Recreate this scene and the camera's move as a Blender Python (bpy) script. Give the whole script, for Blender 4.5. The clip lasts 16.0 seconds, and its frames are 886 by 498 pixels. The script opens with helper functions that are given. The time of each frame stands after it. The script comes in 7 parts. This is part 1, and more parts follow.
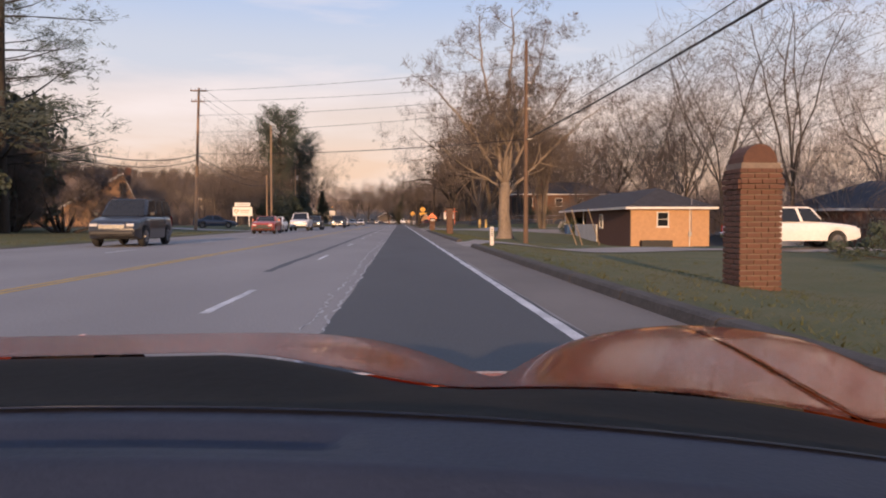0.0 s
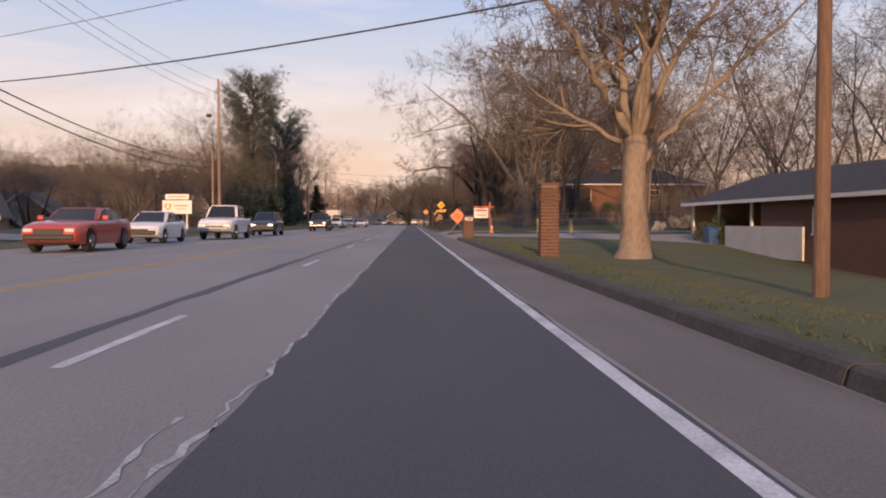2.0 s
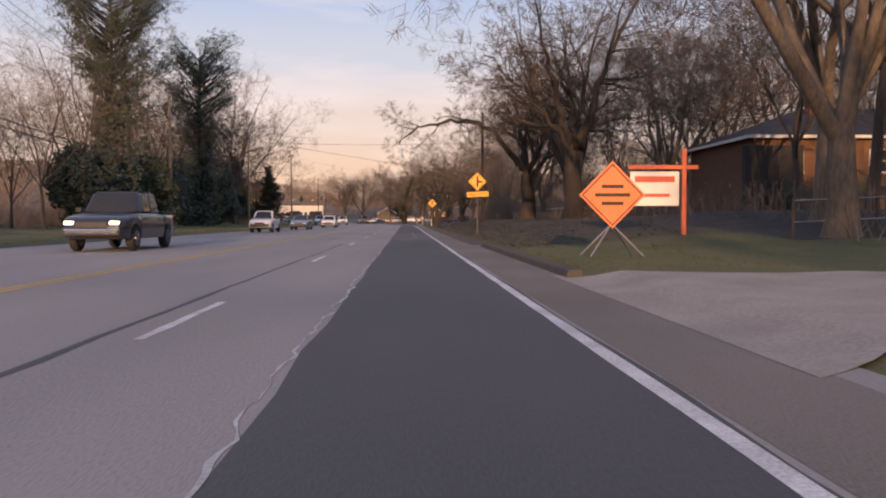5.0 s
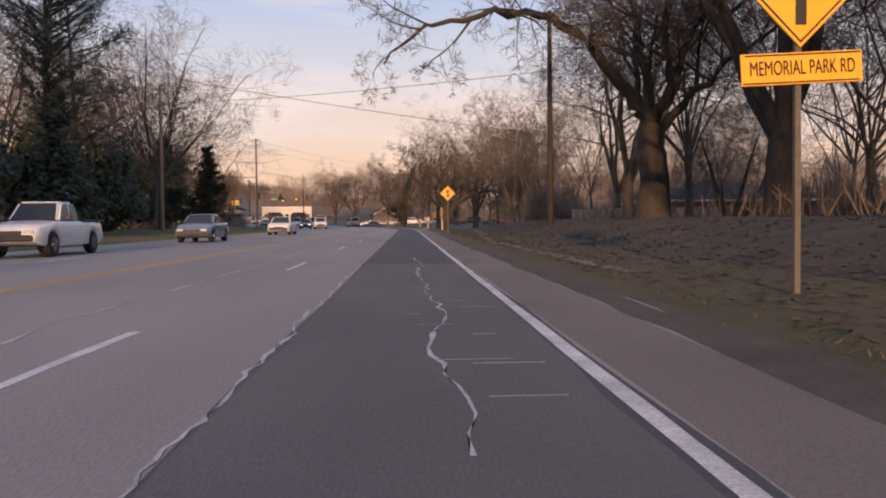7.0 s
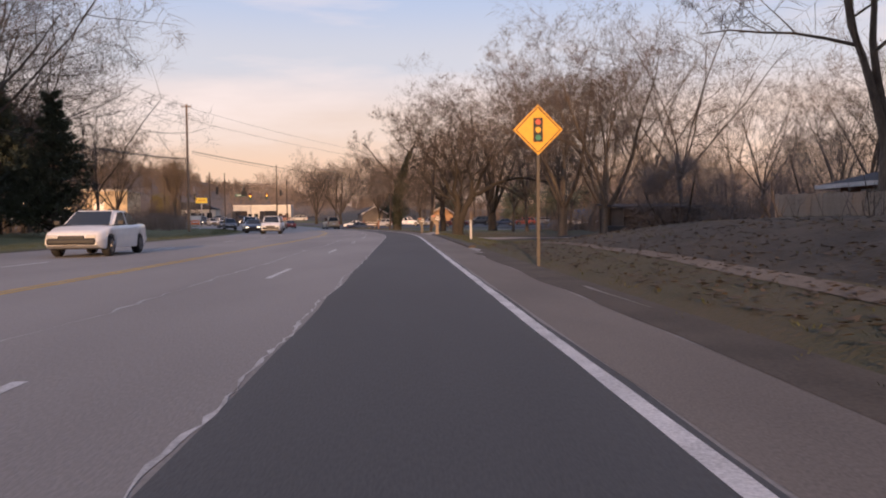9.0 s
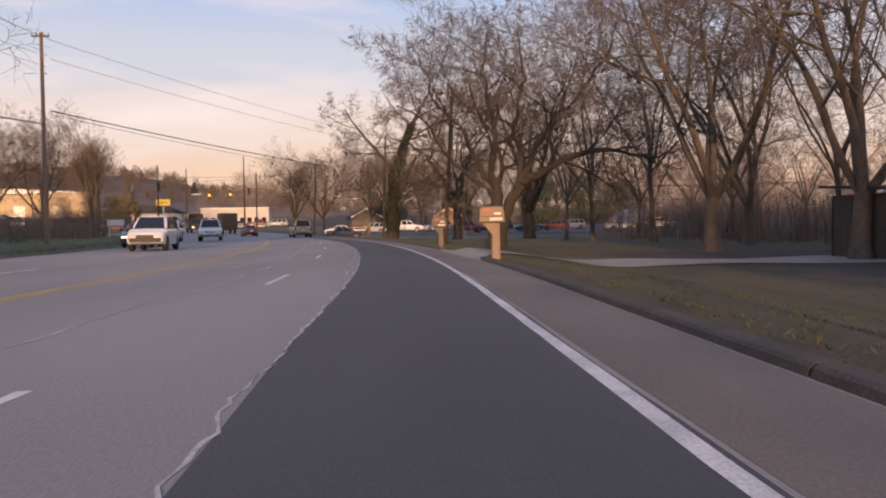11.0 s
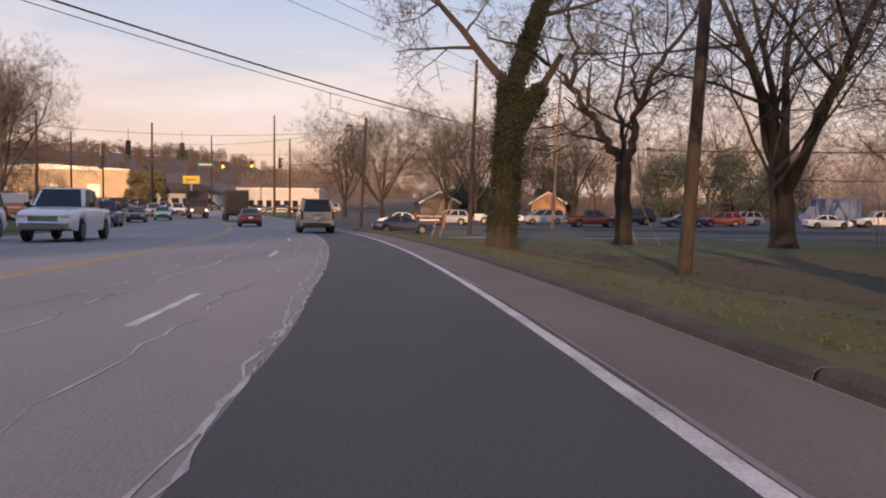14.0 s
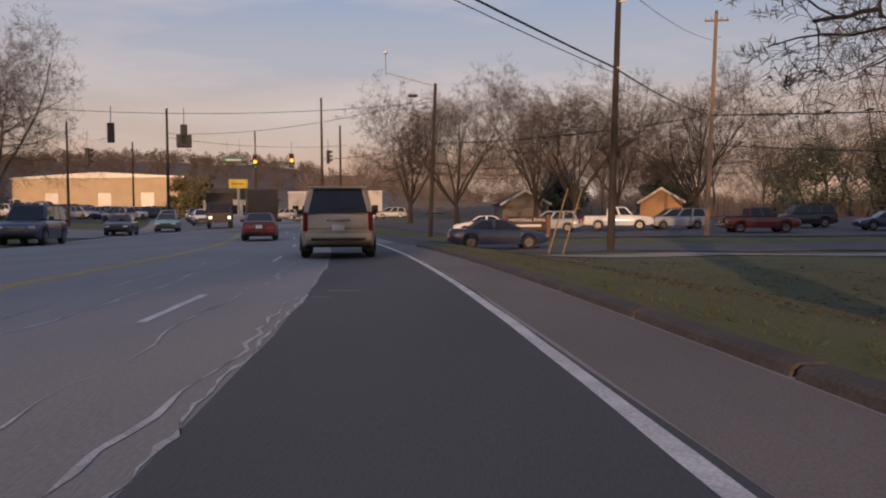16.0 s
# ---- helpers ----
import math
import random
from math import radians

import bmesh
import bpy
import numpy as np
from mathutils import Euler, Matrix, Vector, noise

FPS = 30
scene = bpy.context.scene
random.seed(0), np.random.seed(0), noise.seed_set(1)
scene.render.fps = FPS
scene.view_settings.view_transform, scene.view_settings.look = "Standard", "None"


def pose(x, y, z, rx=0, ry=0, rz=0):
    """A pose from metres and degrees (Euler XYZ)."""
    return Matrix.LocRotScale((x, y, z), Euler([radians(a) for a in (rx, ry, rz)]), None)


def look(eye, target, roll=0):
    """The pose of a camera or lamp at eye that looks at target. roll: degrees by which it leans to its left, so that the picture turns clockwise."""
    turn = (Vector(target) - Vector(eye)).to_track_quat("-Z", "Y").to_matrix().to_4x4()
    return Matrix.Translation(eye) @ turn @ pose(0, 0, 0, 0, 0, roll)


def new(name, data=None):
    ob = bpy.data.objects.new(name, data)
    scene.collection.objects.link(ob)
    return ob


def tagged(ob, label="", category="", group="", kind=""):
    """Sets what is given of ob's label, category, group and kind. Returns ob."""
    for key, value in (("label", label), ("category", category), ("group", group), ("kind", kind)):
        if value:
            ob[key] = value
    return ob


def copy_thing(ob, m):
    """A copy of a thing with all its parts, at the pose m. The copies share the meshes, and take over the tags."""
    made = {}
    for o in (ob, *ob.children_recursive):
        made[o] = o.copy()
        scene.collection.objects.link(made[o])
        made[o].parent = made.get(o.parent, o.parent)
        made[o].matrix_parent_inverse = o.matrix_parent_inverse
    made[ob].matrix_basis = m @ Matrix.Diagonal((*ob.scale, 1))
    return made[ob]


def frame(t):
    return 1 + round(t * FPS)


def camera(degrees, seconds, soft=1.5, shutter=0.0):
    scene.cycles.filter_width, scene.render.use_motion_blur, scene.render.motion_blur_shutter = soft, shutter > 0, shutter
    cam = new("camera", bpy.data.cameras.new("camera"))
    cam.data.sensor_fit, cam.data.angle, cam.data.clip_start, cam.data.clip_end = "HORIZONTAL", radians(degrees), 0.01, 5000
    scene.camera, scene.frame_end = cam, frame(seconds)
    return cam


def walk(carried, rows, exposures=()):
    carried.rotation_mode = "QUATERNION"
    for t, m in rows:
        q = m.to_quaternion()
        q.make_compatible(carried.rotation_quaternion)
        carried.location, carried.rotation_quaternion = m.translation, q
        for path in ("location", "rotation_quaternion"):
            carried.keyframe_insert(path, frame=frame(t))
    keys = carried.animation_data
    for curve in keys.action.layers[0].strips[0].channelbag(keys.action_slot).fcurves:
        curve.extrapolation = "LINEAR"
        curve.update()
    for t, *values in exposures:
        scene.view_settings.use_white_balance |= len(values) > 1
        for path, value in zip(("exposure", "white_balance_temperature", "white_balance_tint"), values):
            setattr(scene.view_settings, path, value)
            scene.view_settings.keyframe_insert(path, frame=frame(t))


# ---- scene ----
cam = camera(57.0, 16.0, soft=2.0)
PATH = [
    (0, (0.213, -1.902, 0.969), (0.747, 8.078, 0.633), -0.04),
    (0.5, (0.294, 8.271, 0.954), (0.816, 18.252, 0.621), -0.05),
    (1, (0.369, 18.323, 0.982), (0.865, 28.304, 0.611), -0.02),
    (1.5, (0.428, 28.176, 0.956), (0.877, 38.159, 0.578), -0.08),
    (2, (0.447, 38.051, 0.943), (0.843, 48.038, 0.613), -0.07),
    (2.5, (0.416, 48.071, 0.957), (0.756, 58.061, 0.660), 0.02),
    (3, (0.361, 58.202, 0.956), (0.693, 68.192, 0.657), 0.15),
    (3.5, (0.305, 68.338, 0.953), (0.688, 78.325, 0.606), 0.18),
    (4, (0.281, 78.247, 0.954), (0.717, 88.231, 0.599), 0.35),
    (6.5, (0.435, 127.027, 0.946), (0.900, 137.010, 0.580), -0.99),
    (7, (0.539, 136.784, 0.939), (0.980, 146.768, 0.601), -0.60),
    (7.5, (0.511, 146.402, 0.935), (0.982, 156.385, 0.585), -0.40),
    (8, (0.497, 156.201, 0.954), (0.961, 166.182, 0.563), -0.28),
    (10.5, (0.457, 203.290, 0.948), (1.056, 213.269, 0.723), -1.37),
    (11, (0.433, 212.142, 0.960), (0.980, 222.123, 0.684), -0.90),
    (11.5, (0.394, 220.367, 0.966), (0.841, 230.352, 0.649), -0.44),
    (12, (0.256, 228.353, 0.971), (0.587, 238.344, 0.711), 0.03),
    (12.5, (-0.011, 235.803, 0.955), (0.202, 245.797, 0.698), 0.26),
    (13, (-0.377, 242.827, 0.960), (-0.293, 252.823, 0.705), 0.40),
    (13.5, (-0.814, 249.538, 0.955), (-0.900, 259.533, 0.667), 0.42),
    (14, (-1.350, 255.996, 0.980), (-1.678, 265.983, 0.583), 0.46),
    (14.5, (-2.016, 262.245, 0.956), (-2.547, 272.222, 0.543), 0.49),
    (15, (-2.783, 268.280, 0.961), (-3.524, 278.245, 0.564), 0.43),
    (15.5, (-3.625, 274.127, 0.956), (-4.598, 284.072, 0.576), 0.09),
    (16, (-4.514, 279.898, 0.955), (-5.696, 289.822, 0.620), -0.51),
]
walk(cam, [(t, look(eye, target, roll)) for t, eye, target, roll in PATH], [(0, 0.0, 6740, 14), (1.0, 0.0, 6800, 15.5), (3.0, 0.0, 6900, 17), (6.5, 0.0, 7050, 17), (14.2, 0.0, 7020, 17), (15.0, -0.25, 6920, 16), (15.5, -0.84, 6920, 16), (16, -0.62, 6950, 16)])

# ---- world and light ----
world = bpy.data.worlds.new("world")
scene.world = world
world.use_nodes = True
wn, wl = world.node_tree.nodes, world.node_tree.links
sky = wn.new("ShaderNodeTexSky")
sky.sky_type, sky.sun_disc = "NISHITA", False
SUN_UP, SUN_TURN = 9.0, 185.0
sky.sun_elevation, sky.sun_rotation = radians(SUN_UP), radians(SUN_TURN)
coord = wn.new("ShaderNodeTexCoord")
sep = wn.new("ShaderNodeSeparateXYZ")
wl.new(coord.outputs["Generated"], sep.inputs[0])
ramp = wn.new("ShaderNodeValToRGB")
ramp.color_ramp.interpolation = "EASE"
stops = [(0.0, (0.74, 0.46, 0.34)), (0.06, (0.84, 0.585, 0.46)), (0.12, (0.79, 0.65, 0.60)), (0.19, (0.60, 0.64, 0.75)), (0.28, (0.43, 0.56, 0.82)), (0.6, (0.24, 0.38, 0.70))]
while len(ramp.color_ramp.elements) < len(stops):
    ramp.color_ramp.elements.new(0.5)
for el, (p, c) in zip(ramp.color_ramp.elements, stops):
    el.position, el.color = p, (*c, 1)
wl.new(sep.outputs[2], ramp.inputs[0])
# long thin evening clouds
cmap = wn.new("ShaderNodeMapping")
cmap.inputs["Scale"].default_value = (1.6, 1.6, 9.0)
cmap.inputs["Rotation"].default_value = (0.05, 0.08, 0.4)
wl.new(coord.outputs["Generated"], cmap.inputs[0])
cloud = wn.new("ShaderNodeTexNoise")
cloud.inputs["Scale"].default_value, cloud.inputs["Detail"].default_value, cloud.inputs["Roughness"].default_value = 1.7, 6, 0.55
wl.new(cmap.outputs[0], cloud.inputs[0])
cr = wn.new("ShaderNodeMapRange")
cr.inputs[1].default_value, cr.inputs[2].default_value, cr.inputs[3].default_value, cr.inputs[4].default_value = 0.46, 0.70, 0.0, 0.8
wl.new(cloud.outputs[0], cr.inputs[0])
cmix = wn.new("ShaderNodeMix")
cmix.data_type = "RGBA"
wl.new(cr.outputs[0], cmix.inputs["Factor"])
wl.new(ramp.outputs[0], cmix.inputs["A"])
cmix.inputs["B"].default_value = (0.92, 0.81, 0.81, 1)
bg = wn["Background"]
bg.inputs[1].default_value = 0.02
wl.new(sky.outputs[0], bg.inputs[0])
bg2 = wn.new("ShaderNodeBackground")
bg2.inputs[1].default_value = 0.95
wl.new(cmix.outputs["Result"], bg2.inputs[0])
add = wn.new("ShaderNodeAddShader")
wl.new(bg.outputs[0], add.inputs[0])
wl.new(bg2.outputs[0], add.inputs[1])
wl.new(add.outputs[0], wn["World Output"].inputs[0])

sun = new("sun", bpy.data.lights.new("sun", "SUN"))
sun.data.energy, sun.data.angle, sun.data.color = 5.0, radians(0.6), (1.0, 0.62, 0.34)
sx, sy = math.sin(radians(SUN_TURN)), math.cos(radians(SUN_TURN))
sun.matrix_world = look((0, 0, 50), (-sx * 100, -sy * 100, 50 - 100 * math.tan(radians(SUN_UP))))


# ---- materials ----
def mat(name, a, b=None, rough=0.8, scale=4.0, fine=40.0, bump=0.15, metal=0.0, spread=0.0, coat=0.0, emit=0.0, stretch=(1, 1, 1), bumpd=0.01):
    """A procedural surface: two colours mixed by a broad and a fine noise, fine relief; spread varies it from piece to piece."""
    m = bpy.data.materials.new(name)
    m.use_nodes = True
    n, l = m.node_tree.nodes, m.node_tree.links
    p = n["Principled BSDF"]
    b = b or tuple(c * 0.75 for c in a)
    tc = n.new("ShaderNodeTexCoord")
    mp = n.new("ShaderNodeMapping")
    mp.inputs["Scale"].default_value = stretch
    l.new(tc.outputs["Object"], mp.inputs[0])
    n1, n2 = n.new("ShaderNodeTexNoise"), n.new("ShaderNodeTexNoise")
    for k, s in ((n1, scale), (n2, fine)):
        k.inputs["Scale"].default_value, k.inputs["Detail"].default_value = s, 5
        l.new(mp.outputs[0], k.inputs[0])
    mx = n.new("ShaderNodeMath")
    mx.operation = "ADD"
    l.new(n1.outputs[0], mx.inputs[0])
    l.new(n2.outputs[0], mx.inputs[1])
    fac = mx.outputs[0]
    if spread:
        oi = n.new("ShaderNodeObjectInfo")
        ma = n.new("ShaderNodeMath")
        ma.operation, ma.inputs[1].default_value = "MULTIPLY_ADD", spread
        l.new(oi.outputs["Random"], ma.inputs[0])
        l.new(fac, ma.inputs[2])
        fac = ma.outputs[0]
    mr = n.new("ShaderNodeMapRange")
    mr.inputs[1].default_value, mr.inputs[2].default_value = 0.75, 1.25 + spread
    l.new(fac, mr.inputs[0])
    mix = n.new("ShaderNodeMix")
    mix.data_type = "RGBA"
    mix.inputs["A"].default_value, mix.inputs["B"].default_value = (*a, 1), (*b, 1)
    l.new(mr.outputs[0], mix.inputs["Factor"])
    l.new(mix.outputs["Result"], p.inputs["Base Color"])
    p.inputs["Roughness"].default_value, p.inputs["Metallic"].default_value = rough, metal
    p.inputs["Coat Weight"].default_value = coat
    p.inputs["Coat Roughness"].default_value = 0.06
    if bump:
        bp = n.new("ShaderNodeBump")
        bp.inputs["Strength"].default_value, bp.inputs["Distance"].default_value = bump, bumpd
        l.new(n2.outputs[0], bp.inputs["Height"])
        l.new(bp.outputs[0], p.inputs["Normal"])
    if emit:
        p.inputs["Emission Color"].default_value, p.inputs["Emission Strength"].default_value = (*a, 1), emit
    return m


def paint(name, c, rough=0.35):
    return mat(name, c, tuple(x * 0.88 for x in c), rough=rough, scale=0.8, fine=6, bump=0.02, coat=0.6)


ASPHALT = mat("old_asphalt", (0.30, 0.283, 0.274), (0.215, 0.203, 0.198), 0.9, 0.35, 60, 0.5, stretch=(1, 0.25, 1))
ASPHALT_NEW = mat("dark_asphalt", (0.078, 0.082, 0.088), (0.054, 0.057, 0.062), 0.85, 0.5, 70, 0.5, stretch=(1, 0.2, 1))
CONCRETE = mat("worn_concrete", (0.36, 0.32, 0.285), (0.23, 0.20, 0.18), 0.9, 0.8, 25, 0.3)
GUTTER = mat("stained_gutter_concrete", (0.20, 0.175, 0.155), (0.12, 0.105, 0.095), 0.9, 0.5, 70, 0.12, stretch=(1, 0.4, 1))
STAKEWOOD = mat("weathered_stake_wood", (0.30, 0.23, 0.15), (0.2, 0.15, 0.1), 0.9, 3, 30, 0.1)
IVY_DARK = mat("dark_ivy_leaves", (0.030, 0.037, 0.018), (0.016, 0.02, 0.011), 0.75, 1.5, 8, 0)
LOT = mat("car_park_asphalt", (0.10, 0.096, 0.10), (0.07, 0.068, 0.07), 0.9, 0.4, 60, 0.4)
KERB = mat("kerb_concrete", (0.085, 0.075, 0.067), (0.035, 0.031, 0.028), 0.9, 1.5, 30, 0.4)
DIRT = mat("roadside_dirt", (0.095, 0.078, 0.064), (0.04, 0.034, 0.03), 0.95, 1.2, 30, 0.6)
LINE_WHITE = mat("worn_white_paint", (0.74, 0.73, 0.73), (0.38, 0.375, 0.38), 0.7, 2.0, 45, 0.1)
LINE_YELLOW = mat("worn_yellow_paint", (0.66, 0.40, 0.06), (0.42, 0.26, 0.07), 0.7, 2.0, 40, 0.1)
SEAL = mat("pale_crack_seal", (0.56, 0.555, 0.56), (0.28, 0.277, 0.28), 0.8, 3, 40, 0.05)
TAR = mat("tar_strip", (0.035, 0.034, 0.038), (0.05, 0.048, 0.052), 0.6, 3, 40, 0.2)
GRASS = mat("winter_lawn", (0.062, 0.080, 0.025), (0.118, 0.108, 0.046), 0.95, 0.5, 20, 0.5, bumpd=0.03)
BLADE = mat("grass_blades", (0.060, 0.074, 0.024), (0.098, 0.092, 0.040), 0.9, 0.4, 8, 0)
GRASS_BROWN = mat("dormant_lawn", (0.056, 0.056, 0.027), (0.090, 0.070, 0.041), 0.95, 0.5, 16, 0.8, bumpd=0.05)
TRACK = mat("worn_earth", (0.21, 0.17, 0.135), (0.125, 0.10, 0.08), 0.95, 0.9, 20, 0.6, bumpd=0.03)
LEAFLITTER = mat("leaf_litter", (0.068, 0.057, 0.046), (0.026, 0.024, 0.020), 0.95, 0.9, 12, 0.9, bumpd=0.05)
BARK = mat("grey_oak_bark", (0.19, 0.15, 0.115), (0.09, 0.07, 0.055), 0.95, 1.5, 14, 0.9, stretch=(1, 1, 0.25), bumpd=0.04)
BARK_GREY = mat("grey_brown_bark", (0.098, 0.082, 0.070), (0.056, 0.047, 0.041), 0.95, 1.5, 14, 0.9, stretch=(1, 1, 0.25), bumpd=0.04)
# oak bark made paler to carry the low sun on the trunk
BARK_PALE = mat("sunlit_oak_bark", (0.27, 0.215, 0.168), (0.15, 0.12, 0.095), 0.95, 1.5, 14, 0.9, stretch=(1, 1, 0.25), bumpd=0.05)
# bark colour lowered to stand in for shade the sun lamp does not give
BARK_DARK = mat("shade_darkened_bark", (0.052, 0.043, 0.036), (0.026, 0.022, 0.019), 0.95, 1.5, 14, 0.9, stretch=(1, 1, 0.25), bumpd=0.04)
TWIG = mat("winter_twigs", (0.175, 0.135, 0.108), (0.105, 0.081, 0.066), 0.9, 0.6, 6, 0)
TWIG_DARK = mat("dark_winter_twigs", (0.135, 0.110, 0.097), (0.080, 0.066, 0.058), 0.9, 0.6, 6, 0)
NEEDLE = mat("pine_needles", (0.082, 0.100, 0.072), (0.052, 0.064, 0.050), 0.85, 0.7, 6, 0)
IVY = mat("ivy_leaves", (0.075, 0.090, 0.045), (0.042, 0.052, 0.027), 0.7, 1.5, 8, 0)
BRUSH = mat("dry_brush", (0.22, 0.168, 0.136), (0.13, 0.102, 0.084), 0.95, 0.5, 6, 0)
POLEWOOD = mat("weathered_pole_wood", (0.36, 0.25, 0.17), (0.20, 0.14, 0.10), 0.9, 1.2, 18, 0.5, stretch=(1, 1, 0.15))
# dark pole wood, lowered further to hold the shade on the leaning pole
POLEDARK = mat("shade_dark_creosoted_wood", (0.052, 0.040, 0.033), (0.028, 0.022, 0.019), 0.85, 1.2, 18, 0.5, stretch=(1, 1, 0.15))
WIRE = mat("black_cable", (0.03, 0.028, 0.028), rough=0.7, bump=0)
STEEL = mat("galvanised_steel", (0.42, 0.42, 0.43), (0.27, 0.27, 0.28), 0.5, 3, 30, 0.1, metal=0.7)
POSTGREY = mat("dull_steel_post", (0.13, 0.115, 0.10), (0.08, 0.07, 0.062), 0.8, 3, 30, 0.1)
POLEBROWN = mat("brown_pole_wood", (0.17, 0.105, 0.07), (0.09, 0.06, 0.044), 0.9, 1.2, 18, 0.5, stretch=(1, 1, 0.15))
IRON = mat("dark_iron", (0.018, 0.018, 0.02), rough=0.6, bump=0.1)
BRICK = mat("red_brick", (0.26, 0.105, 0.06), (0.15, 0.065, 0.045), 0.92, 4, 40, 0.4, spread=0.5)
BRICKTAN = mat("tan_brick", (0.52, 0.32, 0.18), (0.33, 0.19, 0.11), 0.92, 4, 40, 0.4, spread=0.5)
BRICKBROWN = mat("brown_brick", (0.20, 0.105, 0.066), (0.115, 0.064, 0.045), 0.92, 4, 40, 0.4, spread=0.5)
# brown brick with the shade on pillars and side wall put into its colour
BRICKDARK = mat("shade_darkened_brown_brick", (0.15, 0.068, 0.046), (0.085, 0.045, 0.034), 0.92, 4, 40, 0.4, spread=0.5)
MORTAR = mat("mortar", (0.22, 0.17, 0.14), (0.15, 0.12, 0.10), 0.95, 3, 40, 0.3)
ROOF = mat("dark_shingle", (0.05, 0.05, 0.058), (0.032, 0.032, 0.036), 0.9, 1.5, 30, 0.5)
ROOFRED = mat("brown_shingle", (0.20, 0.15, 0.12), (0.13, 0.10, 0.085), 0.9, 1.5, 30, 0.5)
TRIM = mat("white_trim", (0.72, 0.70, 0.67), (0.58, 0.56, 0.54), 0.6, 2, 20, 0.05)
SIDING = mat("pale_siding", (0.55, 0.53, 0.50), (0.44, 0.42, 0.40), 0.7, 1, 14, 0.1)
TANWALL = mat("tan_metal_siding", (0.52, 0.40, 0.26), (0.42, 0.32, 0.21), 0.6, 0.3, 8, 0.1)
GLASS = mat("dark_window_glass", (0.015, 0.017, 0.02), (0.02, 0.022, 0.026), 0.06, 1, 6, 0)
RUBBER = mat("tyre_rubber", (0.018, 0.018, 0.019), (0.03, 0.029, 0.028), 0.85, 6, 40, 0.2)
RIM = mat("alloy_rim", (0.22, 0.22, 0.23), rough=0.4, metal=0.8, bump=0)
CHROME = mat("chrome", (0.75, 0.75, 0.75), rough=0.15, metal=1.0, bump=0)
COWL = mat("matt_black_cowl", (0.010, 0.010, 0.011), rough=0.8, bump=0.1)
PLASTIC = mat("black_plastic", (0.022, 0.022, 0.024), rough=0.55, bump=0.05)
LAMP_ON = mat("lit_headlamp", (1.0, 0.86, 0.62), emit=3.0, bump=0)
LAMP_OFF = mat("clear_headlamp", (0.62, 0.62, 0.62), rough=0.12, bump=0)
TAIL = mat("red_tail_lamp", (0.20, 0.012, 0.01), rough=0.2, bump=0)
TAIL_ON = mat("lit_tail_lamp", (0.45, 0.03, 0.015), emit=0.25, bump=0)
AMBER_ON = mat("lit_amber_lens", (1.0, 0.42, 0.06), emit=4.0, bump=0)
SIGNYELLOW = mat("yellow_sign_sheeting", (0.80, 0.42, 0.03), (0.70, 0.36, 0.03), 0.5, 3, 30, 0.02)
SIGNORANGE = mat("orange_sign_sheeting", (0.85, 0.22, 0.08), (0.75, 0.18, 0.06), 0.5, 3, 30, 0.02)
SIGNWHITE = mat("white_sign_board", (0.74, 0.72, 0.70), (0.66, 0.64, 0.62), 0.6, 3, 30, 0.02)
SIGNBLACK = mat("black_sign_legend", (0.02, 0.02, 0.02), rough=0.6, bump=0)
SIGNGREEN = mat("green_sign_sheeting", (0.02, 0.22, 0.14), rough=0.5, bump=0)
SIGNRED = mat("red_sign_paint", (0.60, 0.09, 0.05), (0.5, 0.08, 0.05), 0.5, 3, 30, 0.02)
POSTORANGE = mat("orange_painted_post", (0.62, 0.15, 0.07), (0.5, 0.12, 0.06), 0.6, 3, 30, 0.05)
BOLLARD = mat("faded_yellow_paint", (0.52, 0.37, 0.13), (0.42, 0.30, 0.12), 0.7, 4, 30, 0.1)
MAILBOX = mat("tan_plastic_mailbox", (0.25, 0.18, 0.13), (0.20, 0.14, 0.10), 0.6, 3, 30, 0.05)
WHITEPOST = mat("white_painted_post", (0.66, 0.63, 0.60), (0.52, 0.50, 0.47), 0.7, 5, 30, 0.05)
BLUEBIN = mat("blue_plastic", (0.03, 0.10, 0.28), rough=0.5, bump=0.03)
FENCEWOOD = mat("brown_fence_boards", (0.11, 0.08, 0.06), (0.065, 0.05, 0.04), 0.9, 2, 20, 0.3, spread=0.4)
CARORANGE = mat("copper_orange_paint", (0.86, 0.21, 0.075), (0.78, 0.18, 0.06), 0.24, 1, 90, 0.0, metal=0.55, coat=1.0)
DASHBLUE = mat("soft_touch_dash", (0.050, 0.062, 0.105), (0.040, 0.051, 0.088), 0.50, 5, 160, 0.25, bumpd=0.002)


# ---- building helpers ----
def part(name, bm, material, parent, label="", smooth=False):
    """One mesh object under a thing or a part."""
    me = bpy.data.meshes.new(name)
    bm.to_mesh(me)
    bm.free()
    me.materials.append(material)
    if smooth:
        me.shade_smooth()
    ob = new(name, me)
    ob.parent = parent
    if label:
        tagged(ob, label)
    return ob


def share(name, me, parent, m, label=""):
    """A part that shares a mesh with its like."""
    ob = new(name, me)
    ob.parent = parent
    ob.matrix_local = m
    return tagged(ob, label) if label else ob


def mesh(name, verts, faces, material, smooth=False):
    me = bpy.data.meshes.new(name)
    me.from_pydata(verts, [], faces)
    me.materials.append(material)
    if smooth:
        me.shade_smooth()
    return me


def thing(name, x, y, z, turn=0, label="", category="", group=""):
    ob = new(name)
    ob.matrix_world = pose(x, y, z, 0, 0, turn)
    return tagged(ob, label, category, group)


